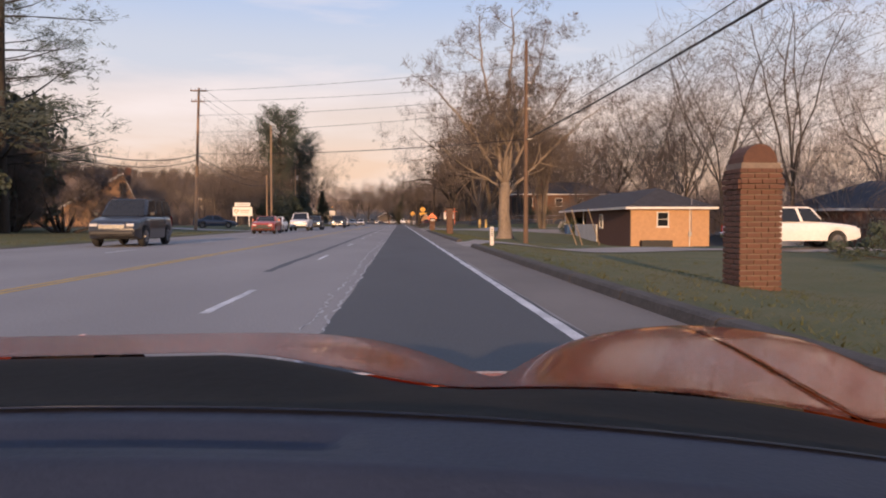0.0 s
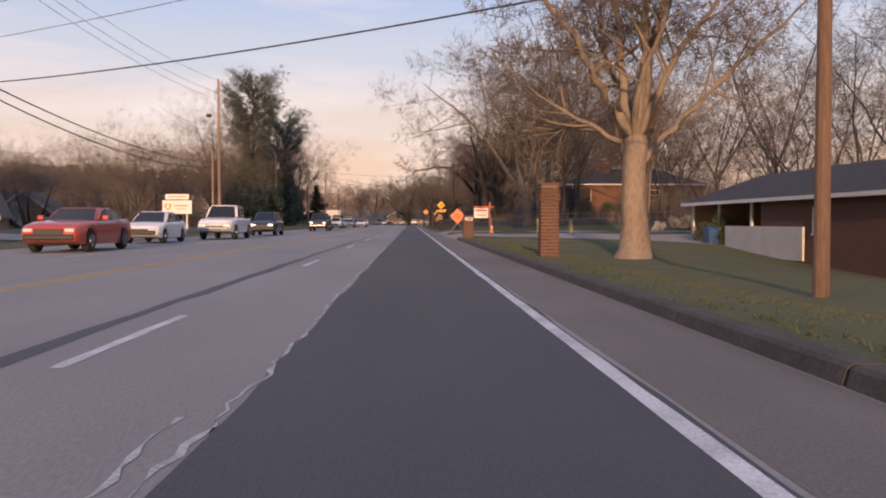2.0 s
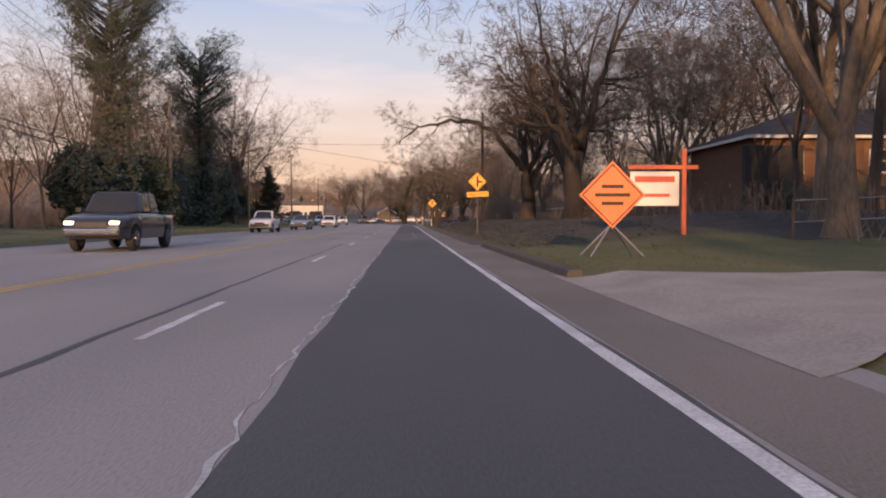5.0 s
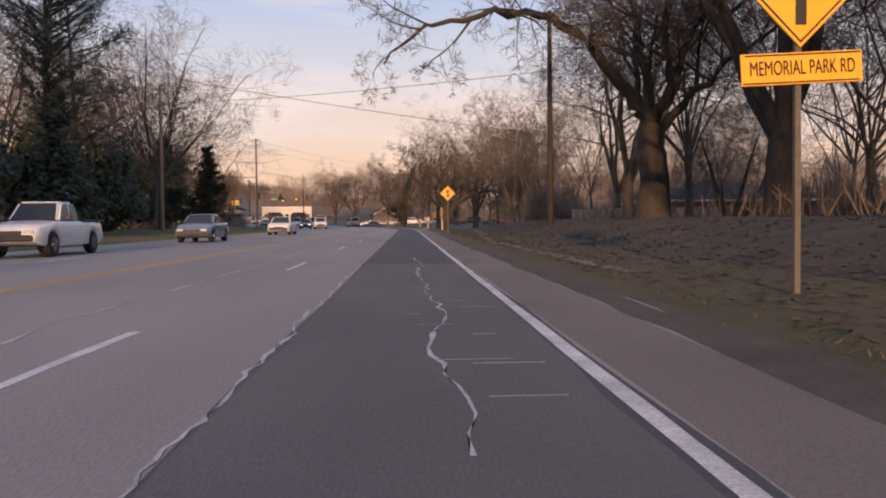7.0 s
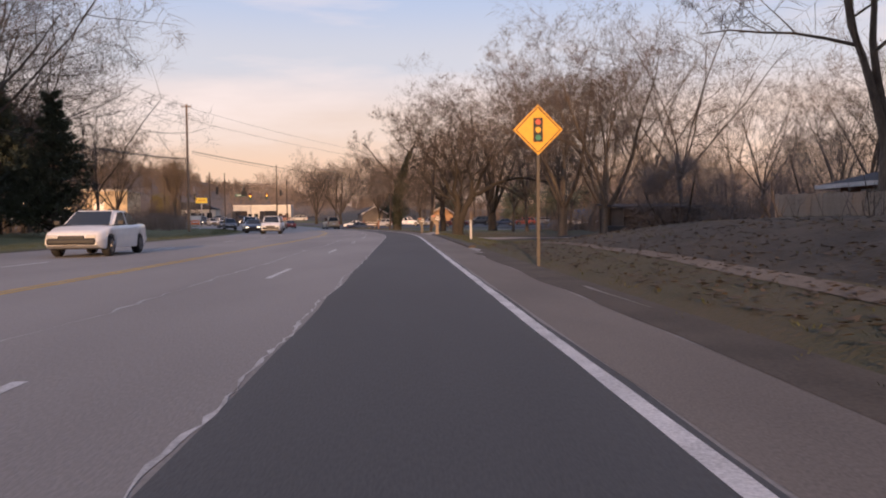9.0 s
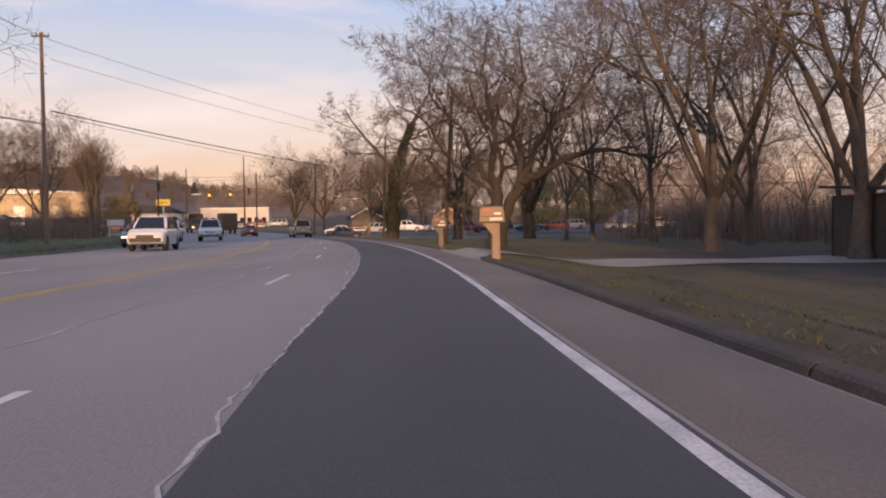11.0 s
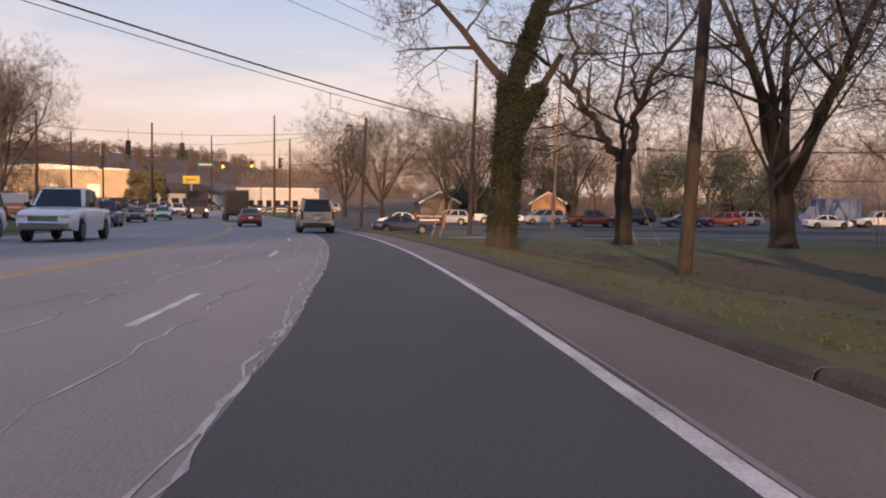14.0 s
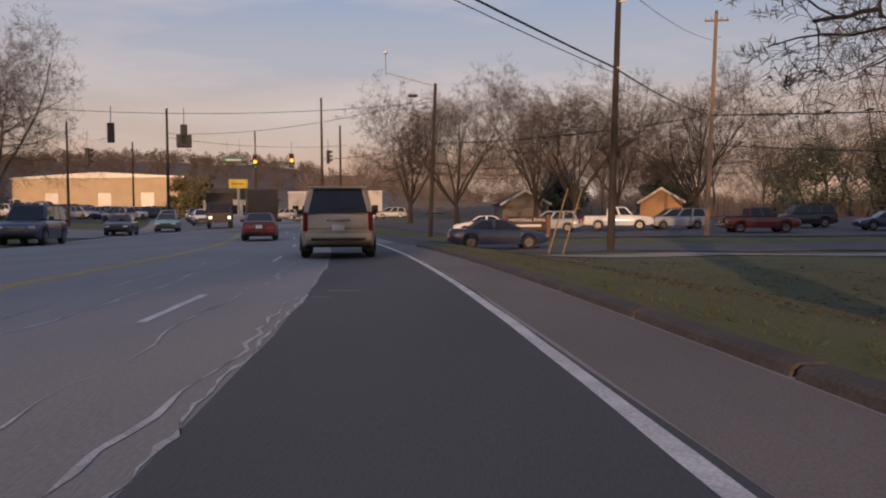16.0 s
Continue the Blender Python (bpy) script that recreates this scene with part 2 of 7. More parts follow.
def box(bm, x, y, z, sx, sy, sz, bevel=0.0, turn=None, taper=None):
    """A block centred at x, y, z; taper: the scale of its top in x and y."""
    r = bmesh.ops.create_cube(bm, size=1)
    vs = r["verts"]
    if taper:
        for v in vs:
            if v.co.z > 0:
                v.co.x *= taper[0]
                v.co.y *= taper[1]
    m = Matrix.Translation((x, y, z)) @ (turn or Matrix()) @ Matrix.Diagonal((sx, sy, sz, 1))
    bmesh.ops.transform(bm, matrix=m, verts=vs)
    if bevel:
        es = list({e for v in vs for e in v.link_edges})
        bmesh.ops.bevel(bm, geom=es, offset=bevel, segments=2, affect="EDGES", profile=0.5)
    return bm


def rod(bm, p, q, r0, r1=None, seg=8):
    """A tapered round bar from p to q."""
    p, q = Vector(p), Vector(q)
    d = q - p
    m = Matrix.Translation((p + q) / 2) @ d.to_track_quat("Z", "Y").to_matrix().to_4x4()
    bmesh.ops.create_cone(bm, cap_ends=True, segments=seg, radius1=r0, radius2=r0 if r1 is None else r1, depth=d.length, matrix=m)
    return bm


def slab(bm, pts, axis, lo, hi, bevel=0.0):
    """A flat outline of (a, b) points pushed along an axis: 'x' gives (along, a, b), 'y' gives (a, along, b), 'z' gives (a, b, along)."""
    def at(a, b, k):
        return {"x": (k, a, b), "y": (a, k, b), "z": (a, b, k)}[axis]
    lo_v = [bm.verts.new(at(a, b, lo)) for a, b in pts]
    hi_v = [bm.verts.new(at(a, b, hi)) for a, b in pts]
    fs = [bm.faces.new(lo_v), bm.faces.new(hi_v)]
    n = len(pts)
    for i in range(n):
        fs.append(bm.faces.new((lo_v[i], lo_v[(i + 1) % n], hi_v[(i + 1) % n], hi_v[i])))
    bmesh.ops.recalc_face_normals(bm, faces=fs)
    if bevel:
        es = list(set(fs[0].edges) | set(fs[1].edges))
        bmesh.ops.bevel(bm, geom=es, offset=bevel, segments=2, affect="EDGES", profile=0.5)
    return bm


def B():
    return bmesh.new()


# ---- the lie of the land ----
def ease(a):
    a = min(1.0, max(0.0, a))
    return a * a * (3 - 2 * a)


def bend(y):
    """Where the lane line runs: straight, then a long left-hand bend."""
    if y < 224:
        return -1.85
    if y < 372:
        return -1.85 - (y - 224) ** 2 / 616
    return -37.41 - 0.4805 * (y - 372)


def slope(y):
    return 0.0 if y < 224 else (y - 224) / 308 if y < 372 else 0.4805


def along(u, y):
    """The x of a line that keeps u metres to the right of the lane line."""
    return bend(y) + u * math.sqrt(1 + slope(y) ** 2)


def road_z(y):
    return 2.2 * ease((y - 310) / 130) + 9.0 * ease((y - 440) / 400)


def side_z(y):
    """How far the land beside the road, on its right, lies over it."""
    return -0.40 - 0.35 * ease((y - 38) / 20) + 0.75 * ease((y - 62) / 34) + 0.84 * ease((y - 112) / 22) - 1.39 * ease((y - 196) / 22)


def ground_z(u, y):
    z = road_z(y)
    if u > 5.2:
        s = side_z(y)
        z += 0.10 + s * ease((u - 5.2) / (6 if s > 0 else 5))
        if y < 100:
            z -= 0.9 * ease((u - 12) / 12) * ease((y - 36) / 22) * ease((100 - y) / 24)
        z += 0.42 * ease((u - 11) / 8) * ease((y - 111) / 12) * ease((152 - y) / 10)
        z += 0.0 if u < 9 else 0.05 * math.sin(u * 0.7 + y * 0.31)
    elif u < -12.2:
        z += 0.06 + 0.35 * ease((-u - 14) / 10)
        if y > 330:
            z += 7.0 * ease((y - 340) / 160) * ease((-u - 14) / 60)
    return z


def land_at(x, y):
    return ground_z((x - bend(y)) / math.sqrt(1 + slope(y) ** 2), y)


# ---- ground, road and kerbs ----
def sheet(name, us, ys, zf, material, material2=None, pick=None):
    verts = [(along(u, y), y, zf(u, y)) for y in ys for u in us]
    w = len(us)
    faces = [(j * w + i, j * w + i + 1, (j + 1) * w + i + 1, (j + 1) * w + i) for j in range(len(ys) - 1) for i in range(w - 1)]
    me = mesh(name, verts, faces, material, True)
    if material2:
        for m in material2:
            me.materials.append(m)
        for f in me.polygons:
            c = f.center
            f.material_index = pick((c.x - bend(c.y)) / math.sqrt(1 + slope(c.y) ** 2), c.y)
    return tagged(new(name, me), kind="structure")


def steps(a, b, s):
    n = max(1, round((b - a) / s))
    return [a + (b - a) * i / n for i in range(n + 1)]


US = [-2500, -1200, -600, -300, -200, -150, -120, -100, -85, -70, -60, -50, -42, -35, -30, -26, -22, -18, -15, -13.2, -12.2, -11.6, -4, 4.6, 5.2, 5.6, 6.2, 7, 8, 9, 10, 11.2, 12.5, 14, 16, 19, 22, 26,
      30, 36, 44, 55, 70, 90, 120, 160, 220, 300, 600, 1200, 2500]
YS = [-900, -400, -200, -120, -90] + steps(-70, 470, 3) + [490, 520, 560, 620, 700, 800, 950, 1200, 1600, 2200, 3000]


def land_z(u, y):
    if -11.9 < u < 4.9:
        return road_z(y) - 0.10
    return ground_z(u, y)


def cover(u, y):
    """What grows where: 0 lawn, 1 leaf litter, 2 dormant brown lawn."""
    if (u > 7.0 and 124 < y < 203) or u > 33 or u < -30 or (u > 13 and 118 < y < 250):
        return 1
    return 2 if (u > 9.5 and 250 < y < 286) or (u > 5.0 and 122 < y < 250) else 0


ground = sheet("ground", US, YS, land_z, GRASS, (LEAFLITTER, GRASS_BROWN), cover)
tagged(ground, "winter lawn and brown leaf litter beside the road", "ground")

road = sheet("road", [-12.0, -7, -3.5, 0, 1.37, 3.7, 5.04], steps(-70, 470, 4), lambda u, y: road_z(y), ASPHALT)
tagged(road, "worn grey asphalt of a four-lane road", "road")


def ribbon(name, u0, u1, y0, y1, lift, material, parent, step=3.0, wob=0.0, seed=1, label="", edge=0.0):
    """A strip laid on the road; wob makes it wander like a crack, edge frays its sides."""
    rnd = random.Random(seed)
    ys = steps(y0, y1, step)
    d, verts, faces = 0.0, [], []
    for i, y in enumerate(ys):
        d = d * 0.75 + rnd.uniform(-wob, wob)
        a, b = rnd.uniform(0, edge), rnd.uniform(0, edge)
        verts += [(along(u0 + d + a, y), y, road_z(y) + lift), (along(u1 + d - b, y), y, road_z(y) + lift)]
        if i:
            faces.append((2 * i - 2, 2 * i - 1, 2 * i + 1, 2 * i))
    ob = new(name, mesh(name, verts, faces, material))
    ob.parent = parent
    return tagged(ob, label) if label else ob


ribbon("dark_lane_overlay", 1.37, 3.68, -70, 318, 0.0015, ASPHALT_NEW, road, label="newer dark asphalt of the kerb lane", step=1.5, edge=0.06)
OLD_PATCH = mat("cracked_grey_asphalt", (0.125, 0.122, 0.124), (0.085, 0.083, 0.086), 0.9, 0.8, 60, 0.5, stretch=(1, 0.3, 1))
ribbon("worn_patch", 1.42, 3.47, 136, 155, 0.0022, OLD_PATCH, road, label="older cracked grey asphalt patch", step=1.0, edge=0.05)
ribbon("cross_joint", 1.42, 3.47, 135.98, 136.03, 0.0030, SEAL, road, step=0.05)
ribbon("gutter", 3.68, 4.74, -70, 128, 0.002, GUTTER, road, label="stained concrete gutter")
ribbon("gutter", 3.68, 4.56, 128, 200, 0.002, GUTTER, road, label="stained concrete gutter")
ribbon("gutter_dirt", 4.50, 5.04, 128, 200, 0.0035, DIRT, road, label="dirt washed over the gutter", edge=0.12, step=1.2)
ribbon("gutter", 3.68, 4.74, 200, 316, 0.002, GUTTER, road, label="stained concrete gutter")
ribbon("edge_line", 3.485, 3.615, -70, 29, 0.0032, LINE_WHITE, road, edge=0.012, step=0.8)
ribbon("edge_line", 3.485, 3.615, 29, 316, 0.0032, LINE_WHITE, road, edge=0.014, step=0.8)
for u in (-3.58, -3.38):
    ribbon("centre_line", u, u + 0.11, -70, 340, 0.0032, LINE_YELLOW, road, edge=0.012, step=1.5)
for n in range(-4, 28):
    y = 8.3 + 12.2 * n
    ribbon("lane_dash", -0.06, 0.06, y - 1.5, y + 1.5, 0.0032, LINE_WHITE, road, edge=0.02, step=0.4, seed=n + 9)
    if n < 24:
        ribbon("lane_dash", -7.16, -7.04, y + 3.5, y + 6.5, 0.0032, LINE_WHITE, road, edge=0.02, step=0.5, seed=n + 60)
# sealed cracks and tar
ribbon("sealed_crack", 1.34, 1.40, -10, 300, 0.004, SEAL, road, step=0.16, wob=0.026, seed=3, label="pale jagged sealed crack", edge=0.04)
ribbon("sealed_crack", 1.15, 1.21, -10, 42, 0.0038, SEAL, road, step=0.16, wob=0.04, seed=4, edge=0.04)
ribbon("sealed_crack", 1.2, 1.26, 228, 290, 0.0038, SEAL, road, step=0.3, wob=0.06, seed=5, edge=0.04)
ribbon("sealed_crack", -1.0, -0.92, 128, 300, 0.0038, SEAL, road, step=0.5, wob=0.07, seed=6, edge=0.06)
ribbon("sealed_crack", -1.6, -1.54, 232, 300, 0.0038, SEAL, road, step=0.5, wob=0.10, seed=7, edge=0.05)
ribbon("sealed_crack", 2.64, 2.675, 140, 158, 0.0038, SEAL, road, step=0.35, wob=0.07, seed=8, edge=0.06)
ribbon("sealed_crack", 0.5, 0.56, 250, 300, 0.0038, SEAL, road, step=0.5, wob=0.11, seed=12, edge=0.05)
ribbon("tar_strip", -0.62, -0.36, 14, 78, 0.0025, TAR, road, step=1.2, wob=0.02, seed=10, edge=0.08)
ribbon("tar_strip", -0.42, -0.3, 78, 130, 0.0025, TAR, road, step=1.2, wob=0.02, seed=11, edge=0.05)
SKID = mat("rubber_skid_mark", (0.044, 0.045, 0.049), (0.066, 0.068, 0.074), 0.95, 1.5, 30, 0.1)
for k, (u, y0, y1) in enumerate(((2.60, 246.5, 257.5), (2.96, 246, 257.5))):
    ribbon("skid_mark", u, u + 0.11, y0, y1, 0.0027, SKID, road, step=1.5, wob=0.02, seed=20 + k, edge=0.04, label="dark rubber skid mark")
rnd = random.Random(5)
for k in range(22):
    y = 141 + k * 0.8 if k < 11 else 290 + (k - 11) * 0.9
    u0 = 2.6 if k < 11 else rnd.uniform(-1, 1.4)
    y += rnd.uniform(-0.35, 0.35)
    u0 += rnd.uniform(-0.3, 0.4)
    u1 = u0 + rnd.uniform(0.15, 0.5)
    ribbon("cross_crack", u0, u1, y, y + 0.02, 0.004, SEAL, road, step=0.1)

# concrete kerb in short cast lengths, broken by the drives
kerb = tagged(new("kerb"), "worn concrete kerb along the gutter", "kerb", kind="structure")
bm = B()
slab(bm, [(0, -0.1), (0.30, -0.1), (0.30, 0.115), (0.27, 0.13), (0.10, 0.13), (0.06, 0.105)], "y", 0.0, 2.96)
kerb_me = bpy.data.meshes.new("kerb_stone")
bm.to_mesh(kerb_me)
bm.free()
kerb_me.materials.append(KERB)
for y0, y1 in ((-28, 31), (36.6, 84), (111, 126), (205, 236), (246, 312)):
    for i in range(int((y1 - y0) / 3)):
        y = y0 + 3 * i
        share("kerb_stone", kerb_me, kerb, pose(along(4.73, y), y, road_z(y) + (0 if y < 200 else -0.045), 0, 0, math.degrees(math.atan(slope(y + 1.5)))))


def sheet_z(u, y):
    """The height of the ground sheet itself between its rows."""
    i = max(k for k in range(len(US) - 1) if US[k] <= u)
    j = max(k for k in range(len(YS) - 1) if YS[k] <= y)
    a, b = (u - US[i]) / (US[i + 1] - US[i]), (y - YS[j]) / (YS[j + 1] - YS[j])
    near = land_z(US[i], YS[j]) * (1 - a) + land_z(US[i + 1], YS[j]) * a
    far = land_z(US[i], YS[j + 1]) * (1 - a) + land_z(US[i + 1], YS[j + 1]) * a
    return near * (1 - b) + far * b


def paved(name, u0, u1, y0, y1, material, label, lift=0.03, flare=0.0):
    """A drive or path across the verge, lying on the land."""
    us = sorted({u0, u1, *(u for u in US if u0 < u < u1), *(u for u in (4.74, 4.9, 5.4, 6.6, 7.5) if u0 < u < u1)})
    n = max(6, round((y1 - y0 + 2 * flare) / 0.75))
    verts, faces = [], []
    for u in us:
        f = flare * max(0.0, 1 - (u - u0) / 3.5) ** 2
        for t in range(n + 1):
            y = (y0 - f) + (y1 - y0 + 2 * f) * t / n
            verts.append((along(u, y), y, max(sheet_z(u, y) + lift, road_z(y) + 0.006 if u < 5.2 else -9)))
    for j in range(len(us) - 1):
        for i in range(n):
            a = j * (n + 1) + i
            faces.append((a, a + n + 1, a + n + 2, a + 1))
    return tagged(new(name, mesh(name, verts, faces, material)), label, "driveway", kind="structure")


paved("driveway_1", 4.6, 44, 31.4, 35.6, CONCRETE, "pale worn concrete driveway", flare=1.3)
paved("driveway_2", 4.6, 40, 86.5, 95.0, CONCRETE, "wide pale concrete driveway", flare=1.8)
paved("driveway_3", 4.6, 60, 104.0, 110.0, CONCRETE, "pale concrete driveway behind a grass island", flare=1.5)
paved("driveway_4", 4.6, 40, 238.2, 243.0, CONCRETE, "gravelly pale driveway between mailboxes", flare=1.8)
paved("path", 7.5, 90, 311.5, 313.7, CONCRETE, "narrow concrete path across the lawn")
paved("side_street", 4.5, 120, 316.0, 325.0, LOT, "asphalt side street leading off", flare=4)
paved("car_park_drive", 12, 120, 336.0, 392.0, LOT, "grey asphalt car park", lift=0.05)


def left_paved(name, u0, u1, y0, y1, material, label):
    us, ys = steps(u0, u1, 4.0), steps(y0, y1, 4.0)
    ob = sheet(name, us, ys, lambda u, y: max(ground_z(u, y), road_z(y)) + 0.05, material)
    return tagged(ob, label, "pavement")


left_paved("pavement_1", -60, -11.8, 326, 345, ASPHALT, "asphalt of a side street mouth")
left_paved("pavement_2", -150, -14, 372, 452, LOT, "asphalt of a dealer car park")
left_paved("pavement_3", -24, -11.8, 76, 84, CONCRETE, "concrete drive to the church")

# dirt and dead leaves between gutter and grass
ribbon("dirt_edge", 4.72, 5.6, 126, 205, 0.005, DIRT, ground, step=1.2, edge=0.35, seed=31, label="bare dirt along the road edge")
ribbon("dirt_edge", -13.2, -11.9, -70, 320, 0.015, DIRT, ground, step=1.5, edge=0.5, seed=33, label="bare dirt along the road edge")

# short grass over the verges
rnd = random.Random(11)
verts, faces = [], []


def tuft(u, y, h):
    x, z = along(u, y), ground_z(u, y)
    for _ in range(4):
        a, b = rnd.uniform(-0.07, 0.07), rnd.uniform(-0.07, 0.07)
        k = len(verts)
        w = rnd.uniform(0.006, 0.014)
        c, s = math.cos(a * 40), math.sin(a * 40)
        verts.extend([(x + a - w * c, y + b - w * s, z - 0.02), (x + a + w * c, y + b + w * s, z - 0.02), (x + a * 2.2, y + b * 2.2, z + h * rnd.uniform(0.6, 1.3))])
        faces.append((k, k + 1, k + 2))


for _ in range(40000):
    y = rnd.uniform(-4, 318)
    u = 5.05 + abs(rnd.gauss(0, 4.5))
    if any(a - 0.6 < y < b + 0.6 for a, b in ((31, 36), (86, 95.5), (103.5, 110.5), (237, 244), (310, 326))):
        continue
    if 122 < y < 204 and rnd.random() < 0.8:
        continue
    tuft(u, y, 0.032)
for _ in range(9000):
    tuft(-12.9 - abs(rnd.gauss(0, 2.5)), rnd.uniform(20, 315), 0.08)
tagged(new("grass", mesh("grass", verts, faces, BLADE)), "short winter grass along the verges", "grass", kind="stuff")

# fallen leaves over the bank and under the trees
rnd = random.Random(19)
verts, faces = [], []
for _ in range(17000):
    if rnd.random() < 0.7:
        u, y = 5.4 + abs(rnd.gauss(0, 4.0)), rnd.uniform(122, 206)
    else:
        u, y = 6.5 + abs(rnd.gauss(0, 5.0)), rnd.uniform(246, 310)
    z = ground_z(u, y) + 0.012
    x, a, r = along(u, y), rnd.uniform(0, 6.28), rnd.uniform(0.035, 0.085)
    k = len(verts)
    for i in range(4):
        q = r * (1.0 if i % 2 == 0 else 0.55)
        verts.append((x + q * math.cos(a + i * 1.571), y + q * math.sin(a + i * 1.571), z + rnd.uniform(0, 0.03)))
    faces.append((k, k + 1, k + 2, k + 3))
LEAF = mat("fallen_oak_leaves", (0.085, 0.066, 0.050), (0.036, 0.030, 0.024), 0.9, 3.0, 9, 0)
tagged(new("fallen_leaves", mesh("fallen_leaves", verts, faces, LEAF)), "dead brown oak leaves strewn on the bank", "leaves", kind="stuff")

# a trodden path along the bank
verts, faces = [], []
rnd = random.Random(23)
for i in range(19):
    y = 149 + 3 * i
    w, c = 0.09 + 0.09 * math.sin(math.pi * i / 18) + rnd.uniform(-0.03, 0.03), 5.78 + 1.3 * ease((y - 167) / 26) + rnd.uniform(-0.06, 0.06)
    for u in (c - w, c + w):
        verts.append((along(u, y), y, ground_z(u, y) + 0.016))
    if i:
        faces.append((2 * i - 2, 2 * i - 1, 2 * i + 1, 2 * i))
tagged(new("trodden_path", mesh("trodden_path", verts, faces, TRACK)), "pale trodden path along the bank", "path", kind="structure")


# ---- trees ----
def tube(V, F, pts, radii, seg):
    """A bent, tapering limb added to the vertex and face lists."""
    base, n = len(V), len(pts)
    for i, (p, r) in enumerate(zip(pts, radii)):
        d = (pts[min(i + 1, n - 1)] - pts[max(i - 1, 0)]).normalized()
        a = d.orthogonal().normalized()
        b = d.cross(a)
        for k in range(seg):
            t = 2 * math.pi * k / seg
            V.append(tuple(p + (a * math.cos(t) + b * math.sin(t)) * r))
    if n == 2 and seg == 3:
        # the finest twigs run out to a point
        del V[-2:]
        F.extend([(base, base + 1, base + 3), (base + 1, base + 2, base + 3), (base + 2, base, base + 3)])
        return
    for i in range(n - 1):
        for k in range(seg):
            o, q = base + i * seg, base + (i + 1) * seg
            F.append((o + k, o + (k + 1) % seg, q + (k + 1) % seg, q + k))


def limb(rnd, start, way, length, r0, r1, n, wild, lift):
    pts, radii, d = [start], [r0], way.normalized()
    for i in range(n):
        d = (d + Vector((rnd.uniform(-1, 1), rnd.uniform(-1, 1), rnd.uniform(-1, 1))) * wild + Vector((0, 0, lift))).normalized()
        pts.append(pts[-1] + d * (length / n))
        radii.append(r0 + (r1 - r0) * (i + 1) / n)
    return pts, radii


def bough(rnd, pts, r0, r1, wild=0.10):
    """A gnarled limb drawn smoothly through a few points, kinked a little between them."""
    p = [Vector(q) for q in pts]
    p = [p[0] * 2 - p[1]] + p + [p[-1] * 2 - p[-2]]
    out = []
    for a, b, c, d in zip(p, p[1:], p[2:], p[3:]):
        for k in range(4):
            t = k / 4
            q = 0.5 * (2 * b + (c - a) * t + (2 * a - 5 * b + 4 * c - d) * t * t + (3 * b - a - 3 * c + d) * t ** 3)
            out.append(q + Vector((rnd.gauss(0, 1), rnd.gauss(0, 1), rnd.gauss(0, 0.7))) * wild * (0 if not out else 1))
    out.append(p[-2])
    n = len(out) - 1
    return out, [r0 + (r1 - r0) * (j / n) ** 0.8 for j in range(n + 1)]


def branch_out(rnd, W, T, pts, radii, length, level, deepest, counts, spread, lift):
    """Side branches along a limb; the finest go into the twig lists T, the rest into the wood lists W."""
    n = counts[level]
    for k in range(n):
        t = 0.28 + 0.72 * (k + rnd.random()) / n
        i = min(len(pts) - 2, int(t * (len(pts) - 1)))
        f = t * (len(pts) - 1) - i
        p = pts[i].lerp(pts[i + 1], f)
        d = (pts[i + 1] - pts[i]).normalized()
        side = d.orthogonal().normalized()
        side.rotate(Matrix.Rotation(rnd.uniform(0, 2 * math.pi), 3, d))
        way = (d * rnd.uniform(0.4, 0.9) + side * rnd.uniform(0.6, 1.2) * spread)
        r = max(0.008, (radii[i] + (radii[i + 1] - radii[i]) * f) * rnd.uniform(0.45, 0.65))
        ln = length * rnd.uniform(0.42, 0.68) * (1.15 - 0.45 * t)
        fine = level >= deepest - 1
        if fine:
            r = min(r, 0.032)
        m = 1 if fine else 5 if level < 1 else 3 if level < 2 else 2
        q, rr = limb(rnd, p, way, ln, r, r * (0.3 if not fine else 0.45), m, 0.20, lift)
        if fine:
            mid_p, wv = q[0].lerp(q[-1], 0.5) + Vector((rnd.gauss(0, 0.04), rnd.gauss(0, 0.04), 0.05)) * ln, (q[-1] - q[0]).orthogonal().normalized() * r * 1.6
            wv.rotate(Matrix.Rotation(rnd.uniform(0, 6.28), 3, (q[-1] - q[0]).normalized()))
            k0 = len(T[0])
            T[0].extend([tuple(q[0] - wv), tuple(q[0] + wv), tuple(mid_p + wv * 0.8), tuple(mid_p - wv * 0.8), tuple(q[-1])])
            T[1].extend([(k0, k0 + 1, k0 + 2, k0 + 3), (k0 + 3, k0 + 2, k0 + 4)])
        else:
            tube(*W, q, rr, 3 if level >= 1 else 5)
        if level + 1 < deepest:
            branch_out(rnd, W, T, q, rr, ln, level + 1, deepest, counts, spread, lift)


